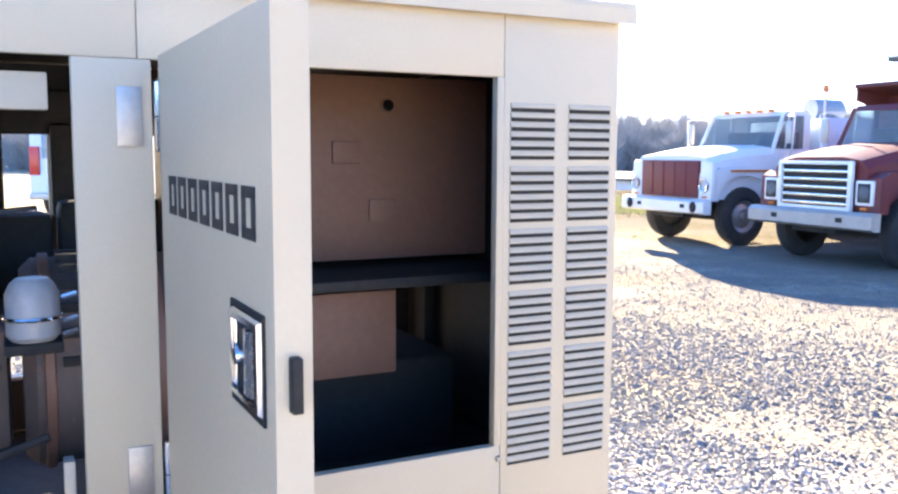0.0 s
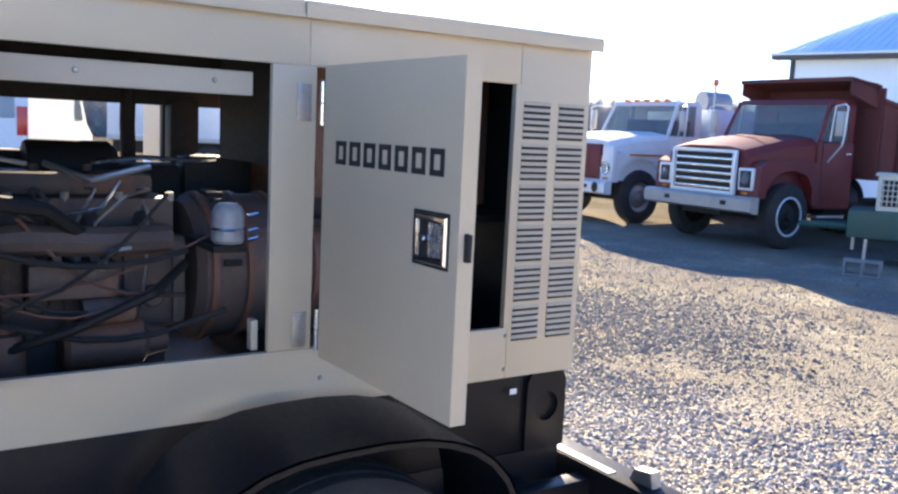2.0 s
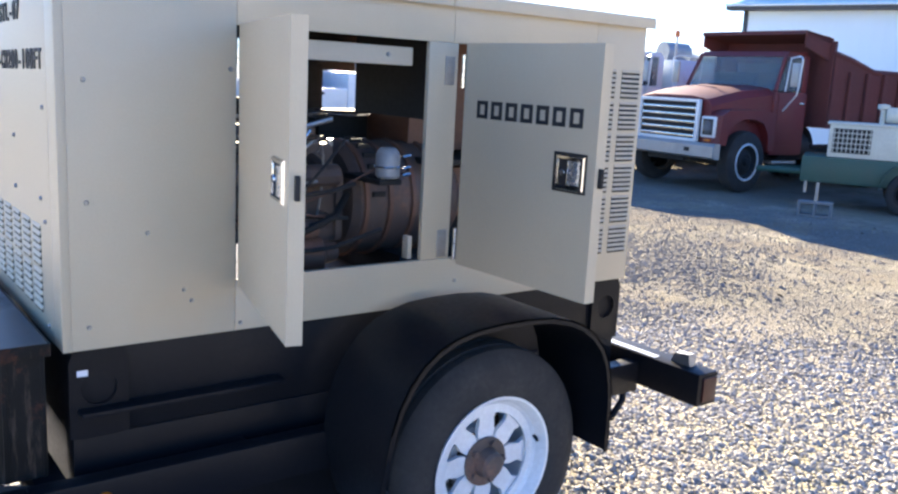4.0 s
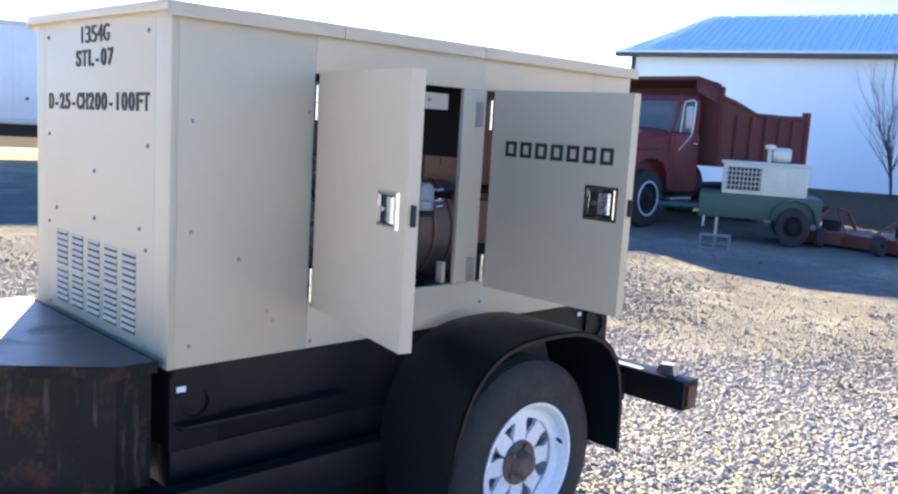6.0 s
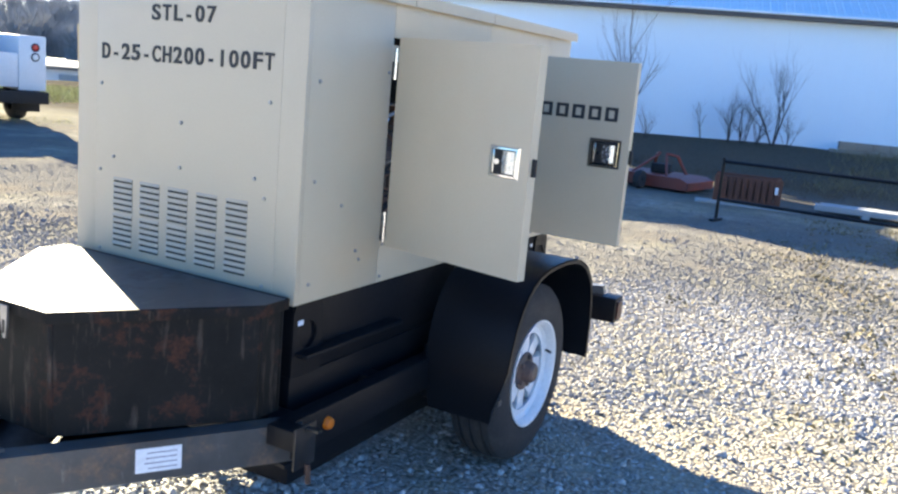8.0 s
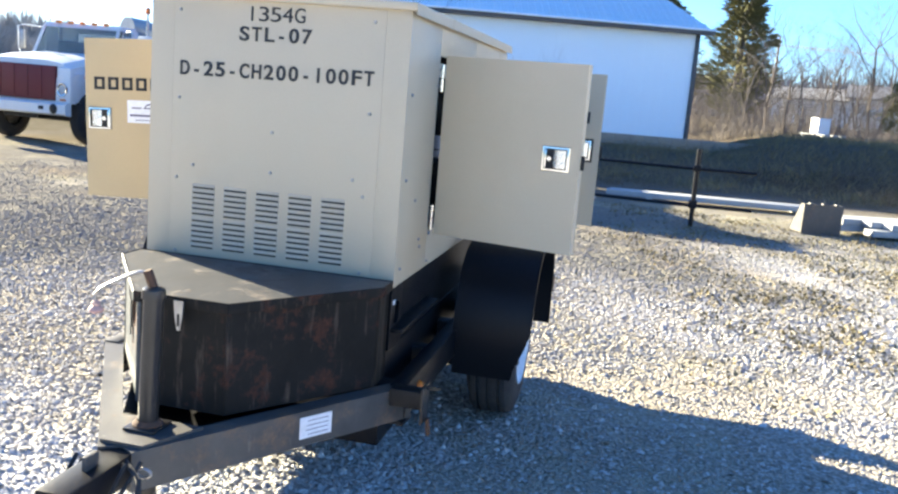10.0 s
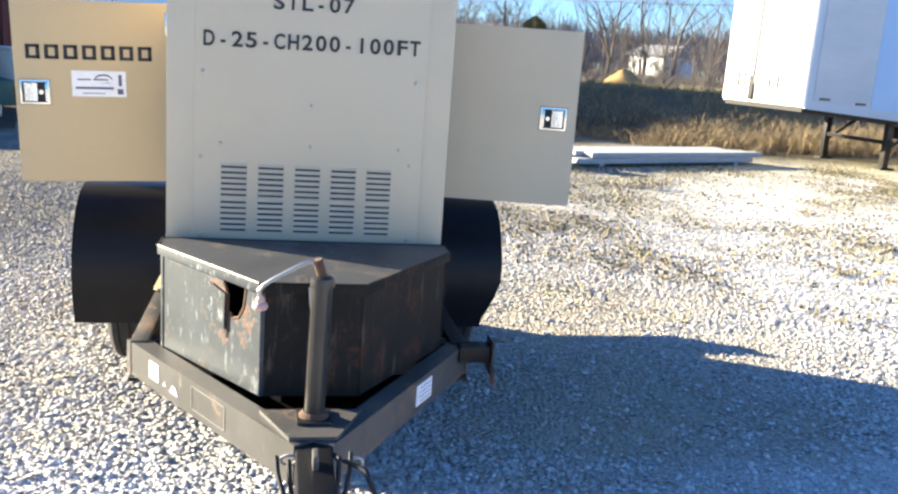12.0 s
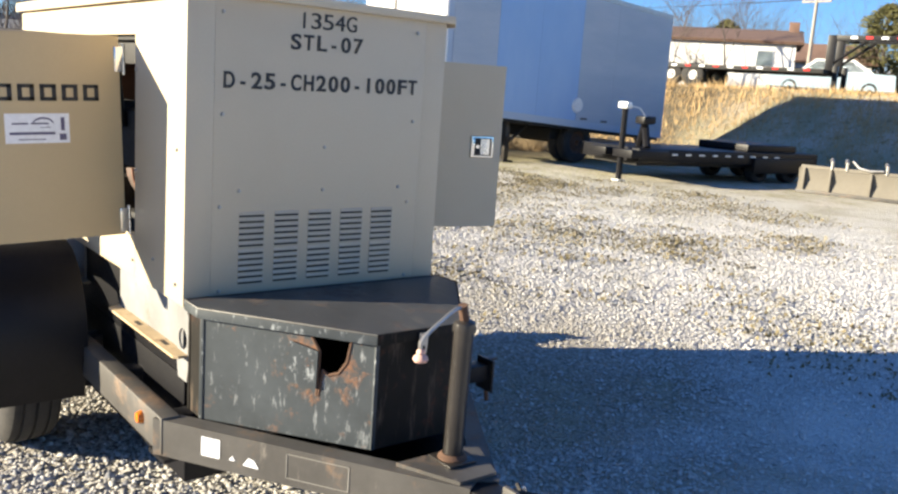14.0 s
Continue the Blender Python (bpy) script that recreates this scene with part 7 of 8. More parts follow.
for y, z in ((0.72, 0.5), (0.80, 0.55), (0.40, 0.4), (0.30, 0.48)):
    part("nose_fitting", B((-0.06, WB * y, lift(0) + 0.25), (-0.03, WB * y + 0.03, lift(0) + z), 0.004), TRIMDARK, bt)
part("gladhand_box", B((-0.08, WB * 0.52, lift(0) + 0.3), (-0.03, WB * 0.58, lift(0) + 0.46), 0.01), STEEL, bt)
part("rear_doors", Shape().prism([(LB - 0.03, lift(LB)), (LB + 0.02, lift(LB)), (LB + 0.02, lift(LB) + HB), (LB - 0.03, lift(LB) + HB)], 0.0, WB, 'y'), BOXWHITE, bt)
part("roof", Shape().prism([(0, lift(0) + HB), (LB, lift(LB) + HB), (LB, lift(LB) + HB + 0.03), (0, lift(0) + HB + 0.03)], 0.0, WB, 'y'), BOXWHITE, bt)
part("floor", Shape().prism([(0, lift(0) - 0.1), (LB, lift(LB) - 0.1), (LB, lift(LB)), (0, lift(0))], 0.05, WB - 0.05, 'y'), DARK, bt)
part("vent_disc", Shape().lathe([(0, -0.03), (0.14, -0.03), (0.16, 0.0), (0, 0)], (3.62, -0.03, lift(3.62) + 0.42), 'y', 20), BOXWHITE, bt)
for y in (0.52, WB - 0.32):
    part("landing_leg", B((2.08, y - 0.06, 0.03), (2.20, y + 0.06, 0.95), 0.01), JACKRUST, bt)
    part("leg_foot", B((2.00, y - 0.12, 0.0), (2.28, y + 0.12, 0.04), 0.006), DARK, bt)
    part("leg_brace", Shape().tube([(2.14, y, 0.35), (2.85, y, 0.86)], 0.03, 6), DARK, bt)
part("leg_tie", B((2.11, 0.32, 0.45), (2.17, WB - 0.32, 0.52), 0.006), JACKRUST, bt)
for dy in (0.0, 0.28):
    wheel_parts(bt, 4.02, 0.34 + dy, 0.44, 0.44, 0.24, -1, RUST)
part("axle_beam", Shape().tube([(4.02, 0.3, 0.44), (4.02, WB - 0.3, 0.44)], 0.06, 10), DARK, bt)
part("suspension", B((3.4, 0.5, 0.48), (4.6, WB - 0.5, 0.72), 0.02), DARK, bt)
part("rear_guard", B((LB - 0.2, 0.3, 0.35), (LB - 0.1, WB - 0.3, 0.45), 0.01), STEEL, bt)
for y in (0.5, WB - 0.5):
    part("guard_post", B((LB - 0.19, y, 0.44), (LB - 0.11, y + 0.08, 0.64), 0.01), STEEL, bt)

# ---- low flat trailer with jack, and a rock bucket beside it
ft = thing("equipment_trailer", "black low flat trailer with a tall white-topped jack", "trailer", (8.15, -10.05, 0), -98)
part("deck", B((0.3, -0.45, 0.36), (5.1, 1.2, 0.60), 0.02), BLACK, ft)
# added black panel in place of the shadow that hides the wheels
part("wheel_shade_skirt", B((3.2, -0.52, 0.20), (4.95, -0.44, 0.50), 0.02), BLACK, ft)
part("under_frame", B((0.5, -0.2, 0.28), (5.0, 1.0, 0.40), 0.02), DARK, ft)
part("ramp", B((3.2, -0.3, 0.60), (4.6, 1.0, 0.74), 0.02), BLACK, ft)
for k in (1, -1):
    part("drawbar", B((0.0, k * 0.1, 0.44), (0.9, k * 0.6, 0.58), 0.01), BLACK, ft)
for i in range(10):
    part("reflector", B((0.75 + i * 0.34, -0.465, 0.50), (0.88 + i * 0.34, -0.45, 0.53)), TAPE, ft)
for x in (3.6, 4.5):
    for k in (1, -1):
        wheel_parts(ft, x, 0.375 + k * 0.6, 0.26, 0.26, 0.22, k, DARK)
jack = part("jack", Shape().tube([(0.15, -0.15, 0.02), (0.15, -0.15, 1.28)], 0.055, 10), BLACK, ft)
part("jack_head", B((0.08, -0.26, 1.28), (0.22, -0.02, 1.40), 0.03), TAPE, jack, "white jack head")
part("jack_foot", B((0.06, -0.24, 0.0), (0.24, -0.06, 0.03), 0.01), TAPE, jack)
part("jack_leg", Shape().tube([(0.15, -0.15, 0.03), (0.15, -0.15, 0.42)], 0.05, 10), TAPE, jack)
part("jack_crank", Shape().tube([(0.2, -0.1, 1.35), (0.45, -0.2, 1.3), (0.6, -0.2, 1.15)], 0.015, 6), TAPE, jack)
for x, y, a in ((0.75, -0.15, 0.4), (0.95, 0.3, -0.4)):
    part("tie_arm", Shape().tube([(x, y, 0.6), (x + a * 0.3, y + a * 0.6, 1.0), (x + a * 0.7, y + a, 1.08)], 0.07, 8), BLACK, ft)
    part("arm_head", B((x + a * 0.7 - 0.12, y + a - 0.12, 1.02), (x + a * 0.7 + 0.14, y + a + 0.12, 1.16), 0.03), BLACK, ft)
BUCKET = surface("dusty_tan_steel", (0.15, 0.135, 0.11), (0.11, 0.10, 0.08), 0.7, 0, 3, 40, 0.7, 0.2)
lb = thing("wide_bucket", "tan steel dozer bucket lying on the gravel", "bucket", (5.6, -13.2, 0), 15)
part("blade", Shape().prism([(-0.12, 0.0), (0.12, 0.0), (0.05, 0.24), (0.10, 0.44), (-0.04, 0.46), (-0.10, 0.24)], -1.5, 0.6, 'x'), BUCKET, lb)
part("top_bar", B((-1.48, -0.06, 0.44), (0.58, 0.06, 0.50), 0.01), BUCKET, lb)
for x in (-1.3, -0.62, 0.05, 0.5):
    part("rib", B((x - 0.02, 0.05, 0.05), (x + 0.02, 0.14, 0.45), 0.006), BUCKET, lb)
for x in (-1.1, -0.85, -0.2, 0.05):
    part("hook", Shape().tube([(x, 0.05, 0.46), (x, 0.06, 0.60), (x + 0.03, 0.0, 0.64), (x + 0.05, -0.06, 0.60)], 0.028, 8), STEEL, lb)
part("hose_guard", Shape().tube([(-0.8, 0.1, 0.52), (-0.6, 0.12, 0.50), (-0.4, 0.08, 0.53), (-0.28, 0.04, 0.64)], 0.022, 8), STEEL, lb)
part("wear_edge", B((-1.5, 0.10, 0.0), (0.6, 0.17, 0.06), 0.008), RAIL, lb)

# ---- on the bank: gooseneck flatbed, car, houses
fb = thing("gooseneck_flatbed", "dark gooseneck flatbed trailer with striped reflectors on the bank", "trailer", (18.5, -24.3, 2.0), 193)
fb.matrix_basis = pose(18.5, -24.3, height(15.5, -24.3) + 0.03, 0, 0, 193)
part("deck", B((-0.8, -1.2, 0.62), (5.9, 1.2, 0.76), 0.02), DARK, fb)
for i in range(13):
    part("reflector", B((-0.7 + i * 0.5, -1.215, 0.68), (-0.5 + i * 0.5, -1.20, 0.74)), TAPE if i % 2 else REDLENS, fb)
for x in (0.75, 1.55):
    for k in (1, -1):
        wheel_parts(fb, x, k * 1.0, 0.41, 0.41, 0.28, k, BOXWHITE, None, 0.4)
for y in (-0.55, 0.43):
    part("neck_post", B((5.72, y, 0.62), (5.98, y + 0.12, 1.86), 0.01), BLACK, fb)
    part("neck_rail", B((5.98, y, 1.68), (8.4, y + 0.12, 1.86), 0.01), BLACK, fb)
    part("neck_brace", Shape().tube([(5.9, y + 0.06, 0.95), (6.9, y + 0.06, 1.70)], 0.05, 6), BLACK, fb)
part("neck_crossbar", B((6.05, -0.43, 1.70), (6.2, 0.43, 1.82), 0.01), BLACK, fb)
part("neck_crossbar", B((8.2, -0.43, 1.70), (8.38, 0.43, 1.82), 0.01), BLACK, fb)
part("neck_leg", B((6.0, -0.6, -0.1), (6.15, -0.45, 0.9), 0.01), BLACK, fb)
part("neck_leg", B((6.0, 0.45, -0.1), (6.15, 0.6, 0.9), 0.01), BLACK, fb)
for i in range(4):
    part("neck_tape", B((6.4 + i * 0.45, -0.56, 1.75), (6.6 + i * 0.45, -0.55, 1.83)), REDLENS if i % 2 else TAPE, fb)
car = thing("parked_car", "pale blue and white saloon car parked on the bank", "car", (6.6, -26.0, 0), 190)
car.matrix_basis = pose(15.1, -29.6, height(15.1, -29.6) - 0.02, 0, 0, 209)
part("body", Shape().prism([(-2.2, 0.3), (-2.25, 0.65), (-1.2, 0.85), (1.3, 0.92), (2.15, 0.88), (2.2, 0.3)], -0.88, 0.88, 'y'), CARBLUE, car)
part("roof", Shape().prism([(-1.15, 0.85), (-0.55, 1.36), (0.75, 1.38), (1.45, 0.92)], -0.72, 0.72, 'y'), TRUCKWHITE, car)
for k in (1, -1):
    part("side_glass", Shape().prism([(-0.95, 0.90), (-0.5, 1.28), (0.7, 1.30), (1.2, 0.95)], k * 0.72, k * 0.73, 'y'), GLASS, car)
    for x in (-1.35, 1.35):
        wheel_parts(car, x, k * 0.78, 0.31, 0.31, 0.2, k, DARK)


def house(at, turn, long, deep_, wall, rise, label, roof_mat=BRICKROOF, stack=0.0, lights=None):
    t = thing("house", label, "house", at, turn)
    part("wall", B((-long / 2, -deep_ / 2, -1.0), (long / 2, deep_ / 2, wall)), HOUSEWHITE, t)
    part("roof", Shape().prism([(-deep_ / 2 - 0.4, wall - 0.05), (0, wall + rise), (deep_ / 2 + 0.4, wall - 0.05), (deep_ / 2 + 0.3, wall - 0.2), (-deep_ / 2 - 0.3, wall - 0.2)], -long / 2 - 0.4, long / 2 + 0.4, 'x'), roof_mat, t)
    n = lights or max(2, int(long / 3))
    for i in range(n):
        x = -long / 2 + (i + 0.5) * long / n if not lights else long * 0.28
        for k in (1, -1):
            wn = part("window", B((x - 0.55, k * deep_ / 2 - 0.02, wall * 0.38), (x + 0.55, k * deep_ / 2 + 0.05, wall * 0.8), 0.01), HOUSEWHITE, t)
            part("pane", B((x - 0.45, k * (deep_ / 2 + 0.045), wall * 0.42), (x + 0.45, k * (deep_ / 2 + 0.06), wall * 0.76)), GLASS, wn)
    if stack:
        part("chimney", B((long * stack, -0.4, wall), (long * stack + 0.6, 0.4, wall + rise + 0.5), 0.01), BRICKROOF, t)
    return t


def polar(ex, ey, heading, dist):
    return (ex + dist * math.cos(radians(heading)), ey + dist * math.sin(radians(heading)))


hx, hy = polar(-2.42, 1.85, -55.0, 60)
house((hx, hy, 2.9), 213, 7.8, 6, 2.6, 0.85, "white bungalow with brown shingle roof beyond the bank", BRICKROOF, 0.44, 1)
hx, hy = polar(-2.42, 1.85, -60.4, 68)
house((hx, hy, 2.9), 30, 6, 6, 2.0, 1.3, "white house with brown roof behind the first one", BRICKROOF, 0.0, 1)
hx, hy = polar(-2.87, 0.23, -24.0, 92)
house((hx, hy, 1.0), 25, 4.4, 5.0, 2.3, 1.0, "white house seen through bare trees", GREYROOF)
for a, d, w, turn in ((-10.3, 98, 8.0, 62), (-13.5, 84, 4.0, 75), (-15.4, 100, 5.0, 60)):
    hx, hy = polar(-2.83, -0.13, a, d)
    house((hx, hy, 1.6), turn, w, 5, 2.3, 1.1, "small white far-off house among bare trees", GREYROOF)
hx, hy = polar(-2.83, -0.13, -11.3, 33)
wb = thing("storage_box", "small white storage box on a low timber stand", "box", (hx, hy, height(hx, hy)), 20)
part("box_body", B((-0.25, -0.22, 0.17), (0.25, 0.22, 0.66), 0.02), TRUCKWHITE, wb)
part("box_lid", B((-0.27, -0.24, 0.66), (0.27, 0.24, 0.70), 0.01), TRUCKWHITE, wb)
for y in (-0.3, 0.0, 0.3):
    part("stand_board", B((-1.0, y - 0.1, 0.12), (0.6, y + 0.1, 0.168), 0.006), PLANK, wb)
for x in (-0.8, 0.4):
    part("stand_foot", B((x, -0.35, -0.05), (x + 0.1, 0.35, 0.12), 0.006), PLANK, wb)
for a, d in ((49.5, 50), (55.5, 54)):
    hx, hy = polar(-2.2, -1.4, a, d)
    house((hx, hy, -1.5), 140, 6.5, 5, 1.75, 0.22, "low pale house across the road to the north", GREYROOF)
dx, dy = polar(-2.83, -0.13, -20.75, 31.5)
heap = Shape()
n = 18
v = [(0, 0, 0.95)]
for r, z in ((0.6, 0.72), (1.2, 0.32), (1.9, -0.1)):
    v += [(r * math.cos(2 * math.pi * k / n) * rnd.uniform(0.8, 1.15) * 1.2, r * math.sin(2 * math.pi * k / n) * rnd.uniform(0.8, 1.15), z * rnd.uniform(0.8, 1.15)) for k in range(n)]
f = [(0, 1 + k, 1 + (k + 1) % n) for k in range(n)] + [(1 + r * n + k, 1 + (r + 1) * n + k, 1 + (r + 1) * n + (k + 1) % n, 1 + r * n + (k + 1) % n) for r in (0, 1) for k in range(n)]
heap.add(v, f)
hp = thing("soil_heap", "low heap of brown clay soil in the field", "soil heap", (dx, dy, height(dx, dy) + 0.02))
hp.scale = (0.46, 0.46, 0.62)
part("mound", heap, SOIL, hp)


# ---- overhead line
def utility_pole(at):
    t = thing("utility_pole", "weathered wooden utility pole with a crossarm", "utility pole", at)
    part("pole", Shape().tube([(0, 0, -0.5), (0, 0, 7.2)], [0.13, 0.09], 10), POLE, t)
    part("crossarm", B((-0.9, -0.05, 6.3), (0.9, 0.05, 6.42), 0.01), POLE, t)
    for x in (-0.8, 0.0, 0.8):
        part("insulator", Shape().lathe([(0, 0.14), (0.03, 0.12), (0.05, 0.05), (0.03, 0), (0, 0)], (x, 0, 6.42), 'z', 10), TAPE, t)


POLE = surface("grey_weathered_pole", (0.30, 0.27, 0.24), (0.2, 0.18, 0.16), 0.9, 0, 3, 40, 0.6, 0.3)
pa, pb = polar(-2.42, 1.85, -59.6, 56), polar(-2.6, 0.2, -8.0, 78)
for q in (pa, pb):
    utility_pole((q[0], q[1], height(*q)))
za, zb = height(*pa) + 6.5, height(*pb) + 6.5
for k in (-0.7, 0.0, 0.7):
    pts = [(pa[0] + (pb[0] - pa[0]) * u / 16 + k, pa[1] + (pb[1] - pa[1]) * u / 16, za + (zb - za) * u / 16 - 1.6 * (1 - (u / 8 - 1) ** 2)) for u in range(17)]
    wire = thing("power_line", "thin overhead wire strung between two poles", "wire", (0, 0, 0))
    part("wire", Shape().tube(pts, 0.012, 5), TRIMDARK, wire)


# ---- trees
def bare_tree(seed, tall, spread=0.45, depth=4, thick=0.0088, stems=1, bark=BARK):
    """Trunk, or several stems from one root, and a crown of forking limbs down to twigs."""
    q = random.Random(seed)
    trunk, crown = Shape(), Shape()

    def limb(p, d, ln, r, lvl):
        pts, rs = [p], [r]
        seg = 3 if lvl < 3 else 2
        for i in range(seg):
            d = (d + Vector((q.gauss(0, 0.13), q.gauss(0, 0.13), q.gauss(0.03, 0.08)))).normalized()
            p = p + d * ln / seg
            pts.append(p)
            rs.append(r * (1 - 0.18 * (i + 1)))
        (trunk if lvl == 0 else crown).tube(pts, rs, 6 if lvl == 0 else (4 if lvl < 3 else 3), 0, False)
        if lvl < depth:
            for j in range((q.choice((3, 3, 4)) if lvl < 2 else q.choice((4, 4, 5))) if lvl else 6):
                i = q.randint(1, seg) if lvl else q.choice((1, 2, 3, 3))
                a = Vector((q.gauss(0, 1), q.gauss(0, 1), q.uniform(-0.1, 0.8))).normalized()
                nd = (d * (1 - spread) + a * (spread + 0.15)).normalized()
                limb(pts[i], nd, ln * q.uniform(0.5, 0.75), rs[i] * 0.55, lvl + 1)

    for k in range(stems):
        lean = Vector((0, 0, 1)) if stems == 1 else Vector((q.gauss(0, 0.2), q.gauss(0, 0.2), 1)).normalized()
        limb(Vector((0, 0, -0.1)), lean, tall * (0.42 if stems == 1 else q.uniform(0.42, 0.62)), tall * thick * (1 if stems == 1 else q.uniform(0.6, 1.0)), 0)
    return trunk.mesh("trunk", bark), crown.mesh("crown", bark, 60)


kinds = [bare_tree(s, 9.0, 0.4 + 0.05 * (s % 3)) for s in (11, 12, 13, 14, 15)]
protos = []
for tr, cr in kinds:
    t = thing("bare_tree", "leafless grey winter tree beyond the field", "tree", (0, 0, 0), 0, "trees beyond the field")
    part("trunk", tr, None, t)
    part("crown", cr, None, t)
    protos.append(t)
q = random.Random(21)
placed = 0
for i in range(190):
    if i >= 160:
        a, d = q.uniform(-32, -1), q.uniform(33, 58)
    elif i >= 130:
        a, d = q.uniform(-69, -49), q.uniform(72, 105)
    elif i < 105:
        a, d = q.uniform(-66, 1), q.uniform(44, 85)
    else:
        a, d = q.uniform(36, 72), q.uniform(85, 125)
    x, y = polar(-2.6, 0, a, d)
    if a < -45:
        d += 8
        x, y = polar(-2.6, 0, a, d)
    k = q.uniform(0.75, 1.3) if i < 105 or 130 <= i < 160 else q.uniform(0.45, 0.8)
    if 130 <= i < 160:
        k *= 1.5
    src = protos[i % 5]
    m = pose(x, y, height(x, y) - 0.1, 0, 0, q.uniform(0, 360))
    if placed < 5:
        src.matrix_basis = m
    else:
        o = copy_thing(src, m)
        o.scale = (k, k, k)
    placed += 1


def evergreen(at, tall, wide, label, seed):
    t = thing("cedar_tree", label, "tree", at)
    q = random.Random(seed)
    part("trunk", Shape().tube([(0, 0, -0.1), (0, 0, tall * 0.5), (0.03, 0, tall * 0.95)], [tall * 0.03, tall * 0.02, 0.01], 8), BARK, t)
    s = Shape()
    for i in range(3600):
        u = q.random() ** 0.8
        z = tall * (0.08 + 0.92 * u)
        r = wide * (1 - u) ** 0.5 * min(1.0, 0.35 + u * 3) * q.uniform(0.35, 1.05) * (1 + 0.25 * math.sin(u * 23 + q.random()))
        a = q.uniform(0, 6.283)
        c = Vector((r * math.cos(a), r * math.sin(a), z))
        e = Vector((math.cos(a), math.sin(a), q.uniform(-0.2, 0.7))).normalized() * tall * 0.040 * q.uniform(0.5, 1.2)
        w = Vector((-math.sin(a), math.cos(a), q.uniform(-0.4, 0.4))) * tall * 0.011
        s.add([c - e, c + w, c + e, c - w + Vector((0, 0, tall * 0.01))], [(0, 1, 2, 3)])
    me = bpy.data.meshes.new("crown")
    me.from_pydata(s.v, [], s.f)
    me.materials.append(CEDAR)
    part("crown", me, None, t)


for a, d, h, w in ((-15.4, 48, 3.0, 1.35), (-6.0, 52, 7.5, 2.4), (-53.5, 66, 6.5, 2.6), (-62.5, 64, 7.5, 3.2), (-58, 80, 6, 2.5), (-1.5, 45, 6.5, 2.2)):
    x, y = polar(-2.8, 0, a, d)
    evergreen((x, y, height(x, y)), h, w, "dense dark green cedar among bare trees", int(h * 10))
for i, (x, y, h, st, sp) in enumerate(((19.3, 5.0, 2.95, 4, 0.12), (20.2, 2.65, 1.35, 4, 0.3), (20.35, 2.35, 1.2, 5, 0.3), (20.6, 1.62, 2.35, 4, 0.14), (20.5, 2.0, 1.1, 5, 0.35), (20.9, 3.5, 1.2, 1, 0.24), (20.5, 1.25, 0.9, 5, 0.3), (19.5, 4.6, 0.8, 4, 0.3))):
    tr, cr = bare_tree(40 + i, h * 1.15, sp, 3, 0.0095 if h > 2 else 0.013, st, SAPBARK)
    t = thing("sapling", "dark bare sapling with thin stems by the shed wall" if h > 2 else "low bare scrub bush by the shed wall", "sapling", (x + 1.1, y + 0.3, height(x + 1.1, y + 0.3)), 0, "saplings by the shed")
    part("trunk", tr, None, t)
    part("crown", cr, None, t)

spots = []
for _ in range(430):
    a, d = rnd.uniform(-44, 1), rnd.uniform(31, 62)
    x, y = polar(-2.8, 0, a, d)
    if y < -3.0 or x > 31:
        spots.append((x, y, rnd.uniform(0.3, 1.0)))
tufts("field_brush", spots, 1.1, 0.8, 46, THICKET, "grey-brown leafless brush along the field's far edge", "brush", 0.6, 0.7)


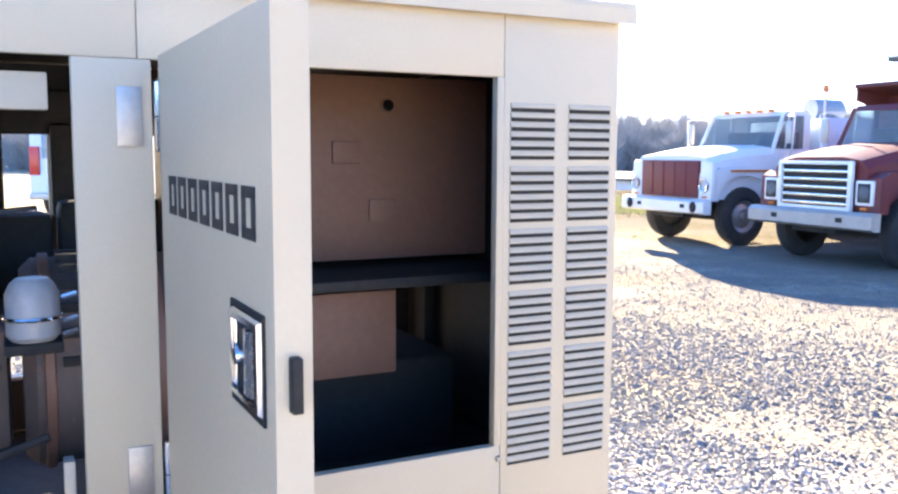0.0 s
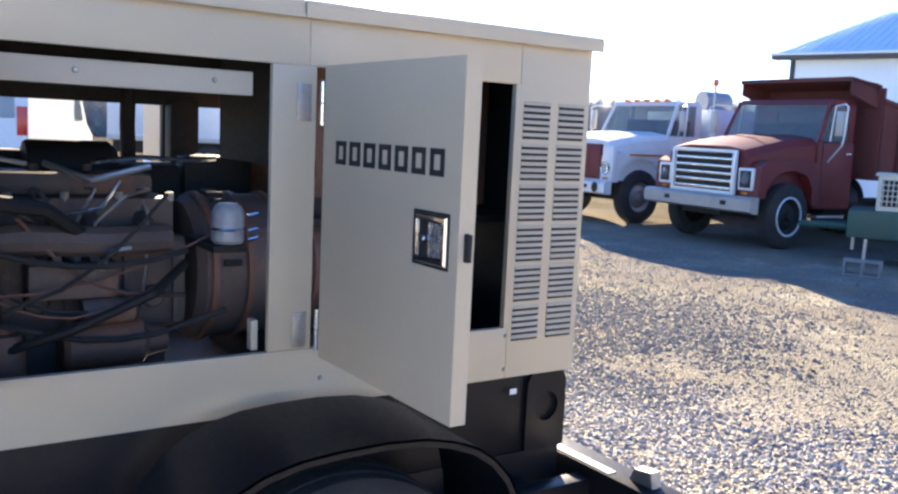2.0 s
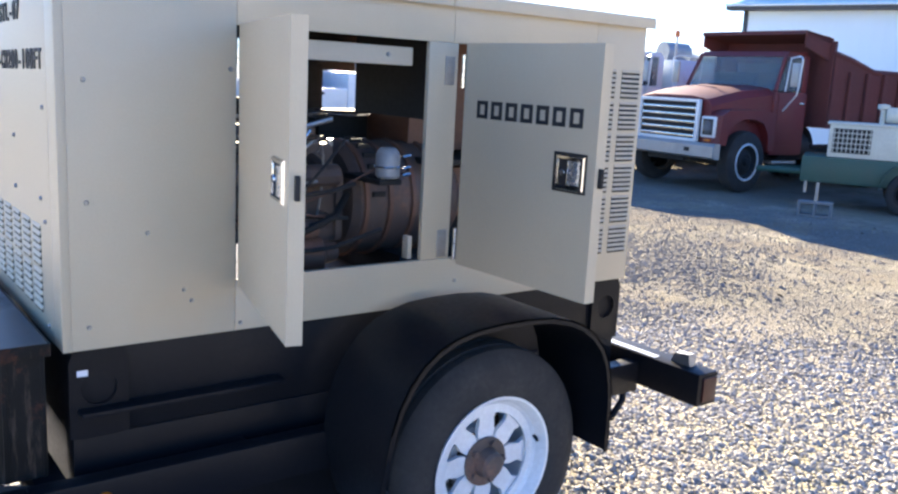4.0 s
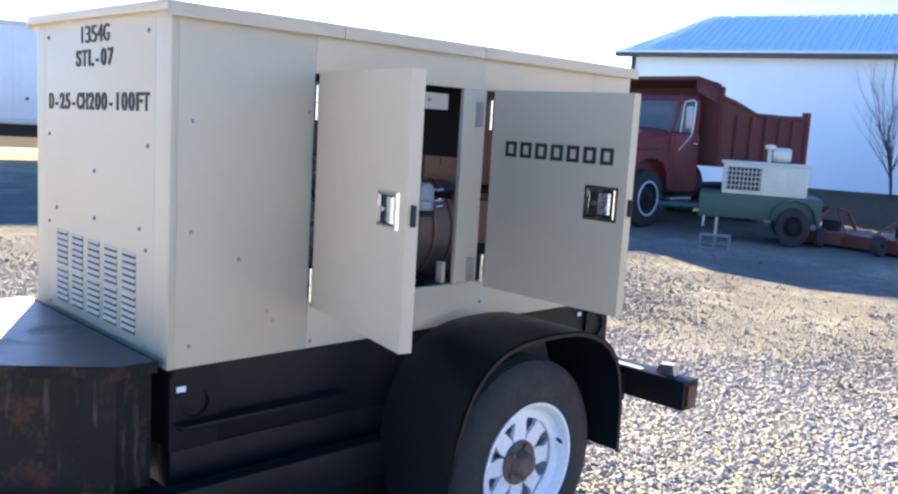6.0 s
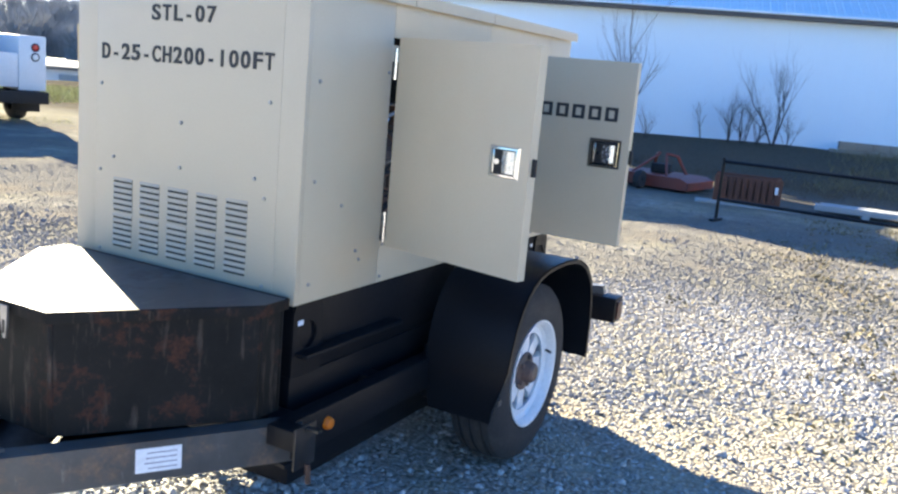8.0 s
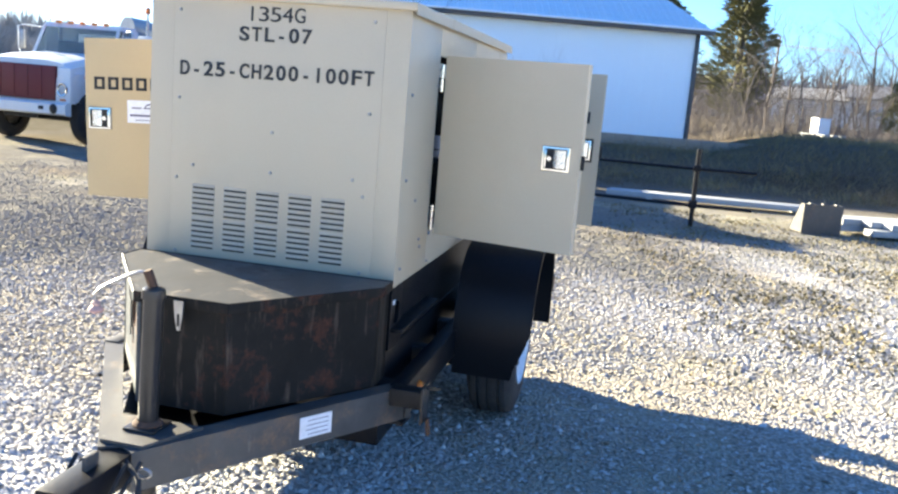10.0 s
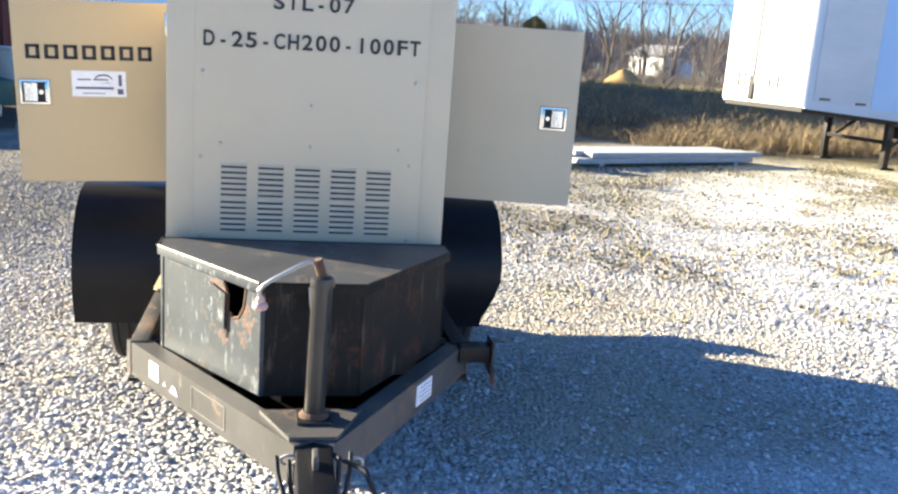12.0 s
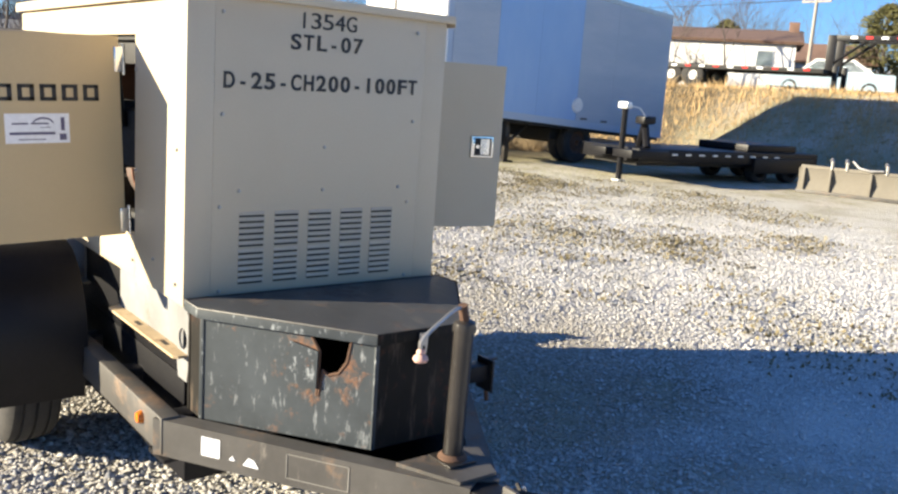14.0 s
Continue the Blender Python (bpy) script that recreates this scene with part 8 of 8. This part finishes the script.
def shrub_belt(count):
    """Many-stemmed bare shrubs below the trees, joined as one."""
    q = random.Random(77)
    kinds = []
    for seed in (61, 62, 63):
        tr, cr = bare_tree(seed, 2.6, 0.5, 2, 0.006, 6, THICKET)
        vs, fs = [], []
        for me in (tr, cr):
            k = len(vs)
            vs += [v.co.copy() for v in me.vertices]
            fs += [tuple(i + k for i in p.vertices) for p in me.polygons]
            bpy.data.meshes.remove(me)
        kinds.append((vs, fs))
    v, f = [], []
    for i in range(count):
        a, d = q.uniform(-46, 0), q.uniform(33, 66)
        x, y = polar(-2.8, 0, a, d)
        if x < 29 and y > -4:
            continue
        vs, fs = kinds[i % 3]
        m = pose(x, y, height(x, y) - 0.05, 0, 0, q.uniform(0, 360)) @ Matrix.Diagonal((1, 1, q.uniform(0.6, 1.5), 1))
        k = len(v)
        v += [m @ c for c in vs]
        f += [tuple(j + k for j in p) for p in fs]
    me = bpy.data.meshes.new("shrub_belt")
    me.from_pydata(v, [], f)
    me.materials.append(THICKET)
    return tagged(new("shrub_belt", me), "belt of bare grey-brown shrubs under the far trees", "shrubs", kind="stuff")


shrub_belt(150)

# far wooded rise that closes the view


def wooded_rise(name, a0, a1, d, h, label, mat=FOLIAGE_FAR, w0=0.05, w1=0.16, per=38):
    """Rows of fine-branched crowns on a low rise."""
    rng = random.Random(int(d))
    v, f = [], []
    n = int(abs(a1 - a0) * 3)
    for i in range(n):
        for row in range(3):
            a = a0 + (a1 - a0) * (i + rng.random()) / n
            x, y = polar(0, 0, a, d + row * 14 + rng.uniform(-6, 6))
            z = height(x, y) + row * h * 0.18 - 0.5
            top = h * rng.uniform(0.5, 0.85)
            for b in range(per):
                u = rng.uniform(0.0, 0.55)
                px, py, pz = x + rng.gauss(0, 0.3), y + rng.gauss(0, 0.3), z + top * u
                t = rng.uniform(0, 6.283)
                ln = top * rng.uniform(0.25, 0.5)
                e = rng.uniform(0.5, 1.45)
                ex, ey, ez = px + ln * math.cos(e) * math.cos(t), py + ln * math.cos(e) * math.sin(t), pz + ln * math.sin(e)
                w = rng.uniform(w0, w1)
                k = len(v)
                v += [(px - w * math.sin(radians(a)), py + w * math.cos(radians(a)), pz), (px + w * math.sin(radians(a)), py - w * math.cos(radians(a)), pz), (ex, ey, ez)]
                f.append((k, k + 1, k + 2))
            k = len(v)
            v += [(x - 0.2 * math.sin(radians(a)), y + 0.2 * math.cos(radians(a)), z), (x + 0.2 * math.sin(radians(a)), y - 0.2 * math.cos(radians(a)), z), (x, y, z + top)]
            f.append((k, k + 1, k + 2))
    me = bpy.data.meshes.new(name)
    me.from_pydata(v, [], f)
    me.materials.append(mat)
    tagged(new(name, me), label, "woods", kind="stuff")


wooded_rise("far_woods", 25, 100, 125, 10.5, "grey far-off bare woods on a rise", WOODS, 0.02, 0.075, 230)
wooded_rise("distant_woods", -85, 15, 110, 8, "hazy far-off woods behind the field")
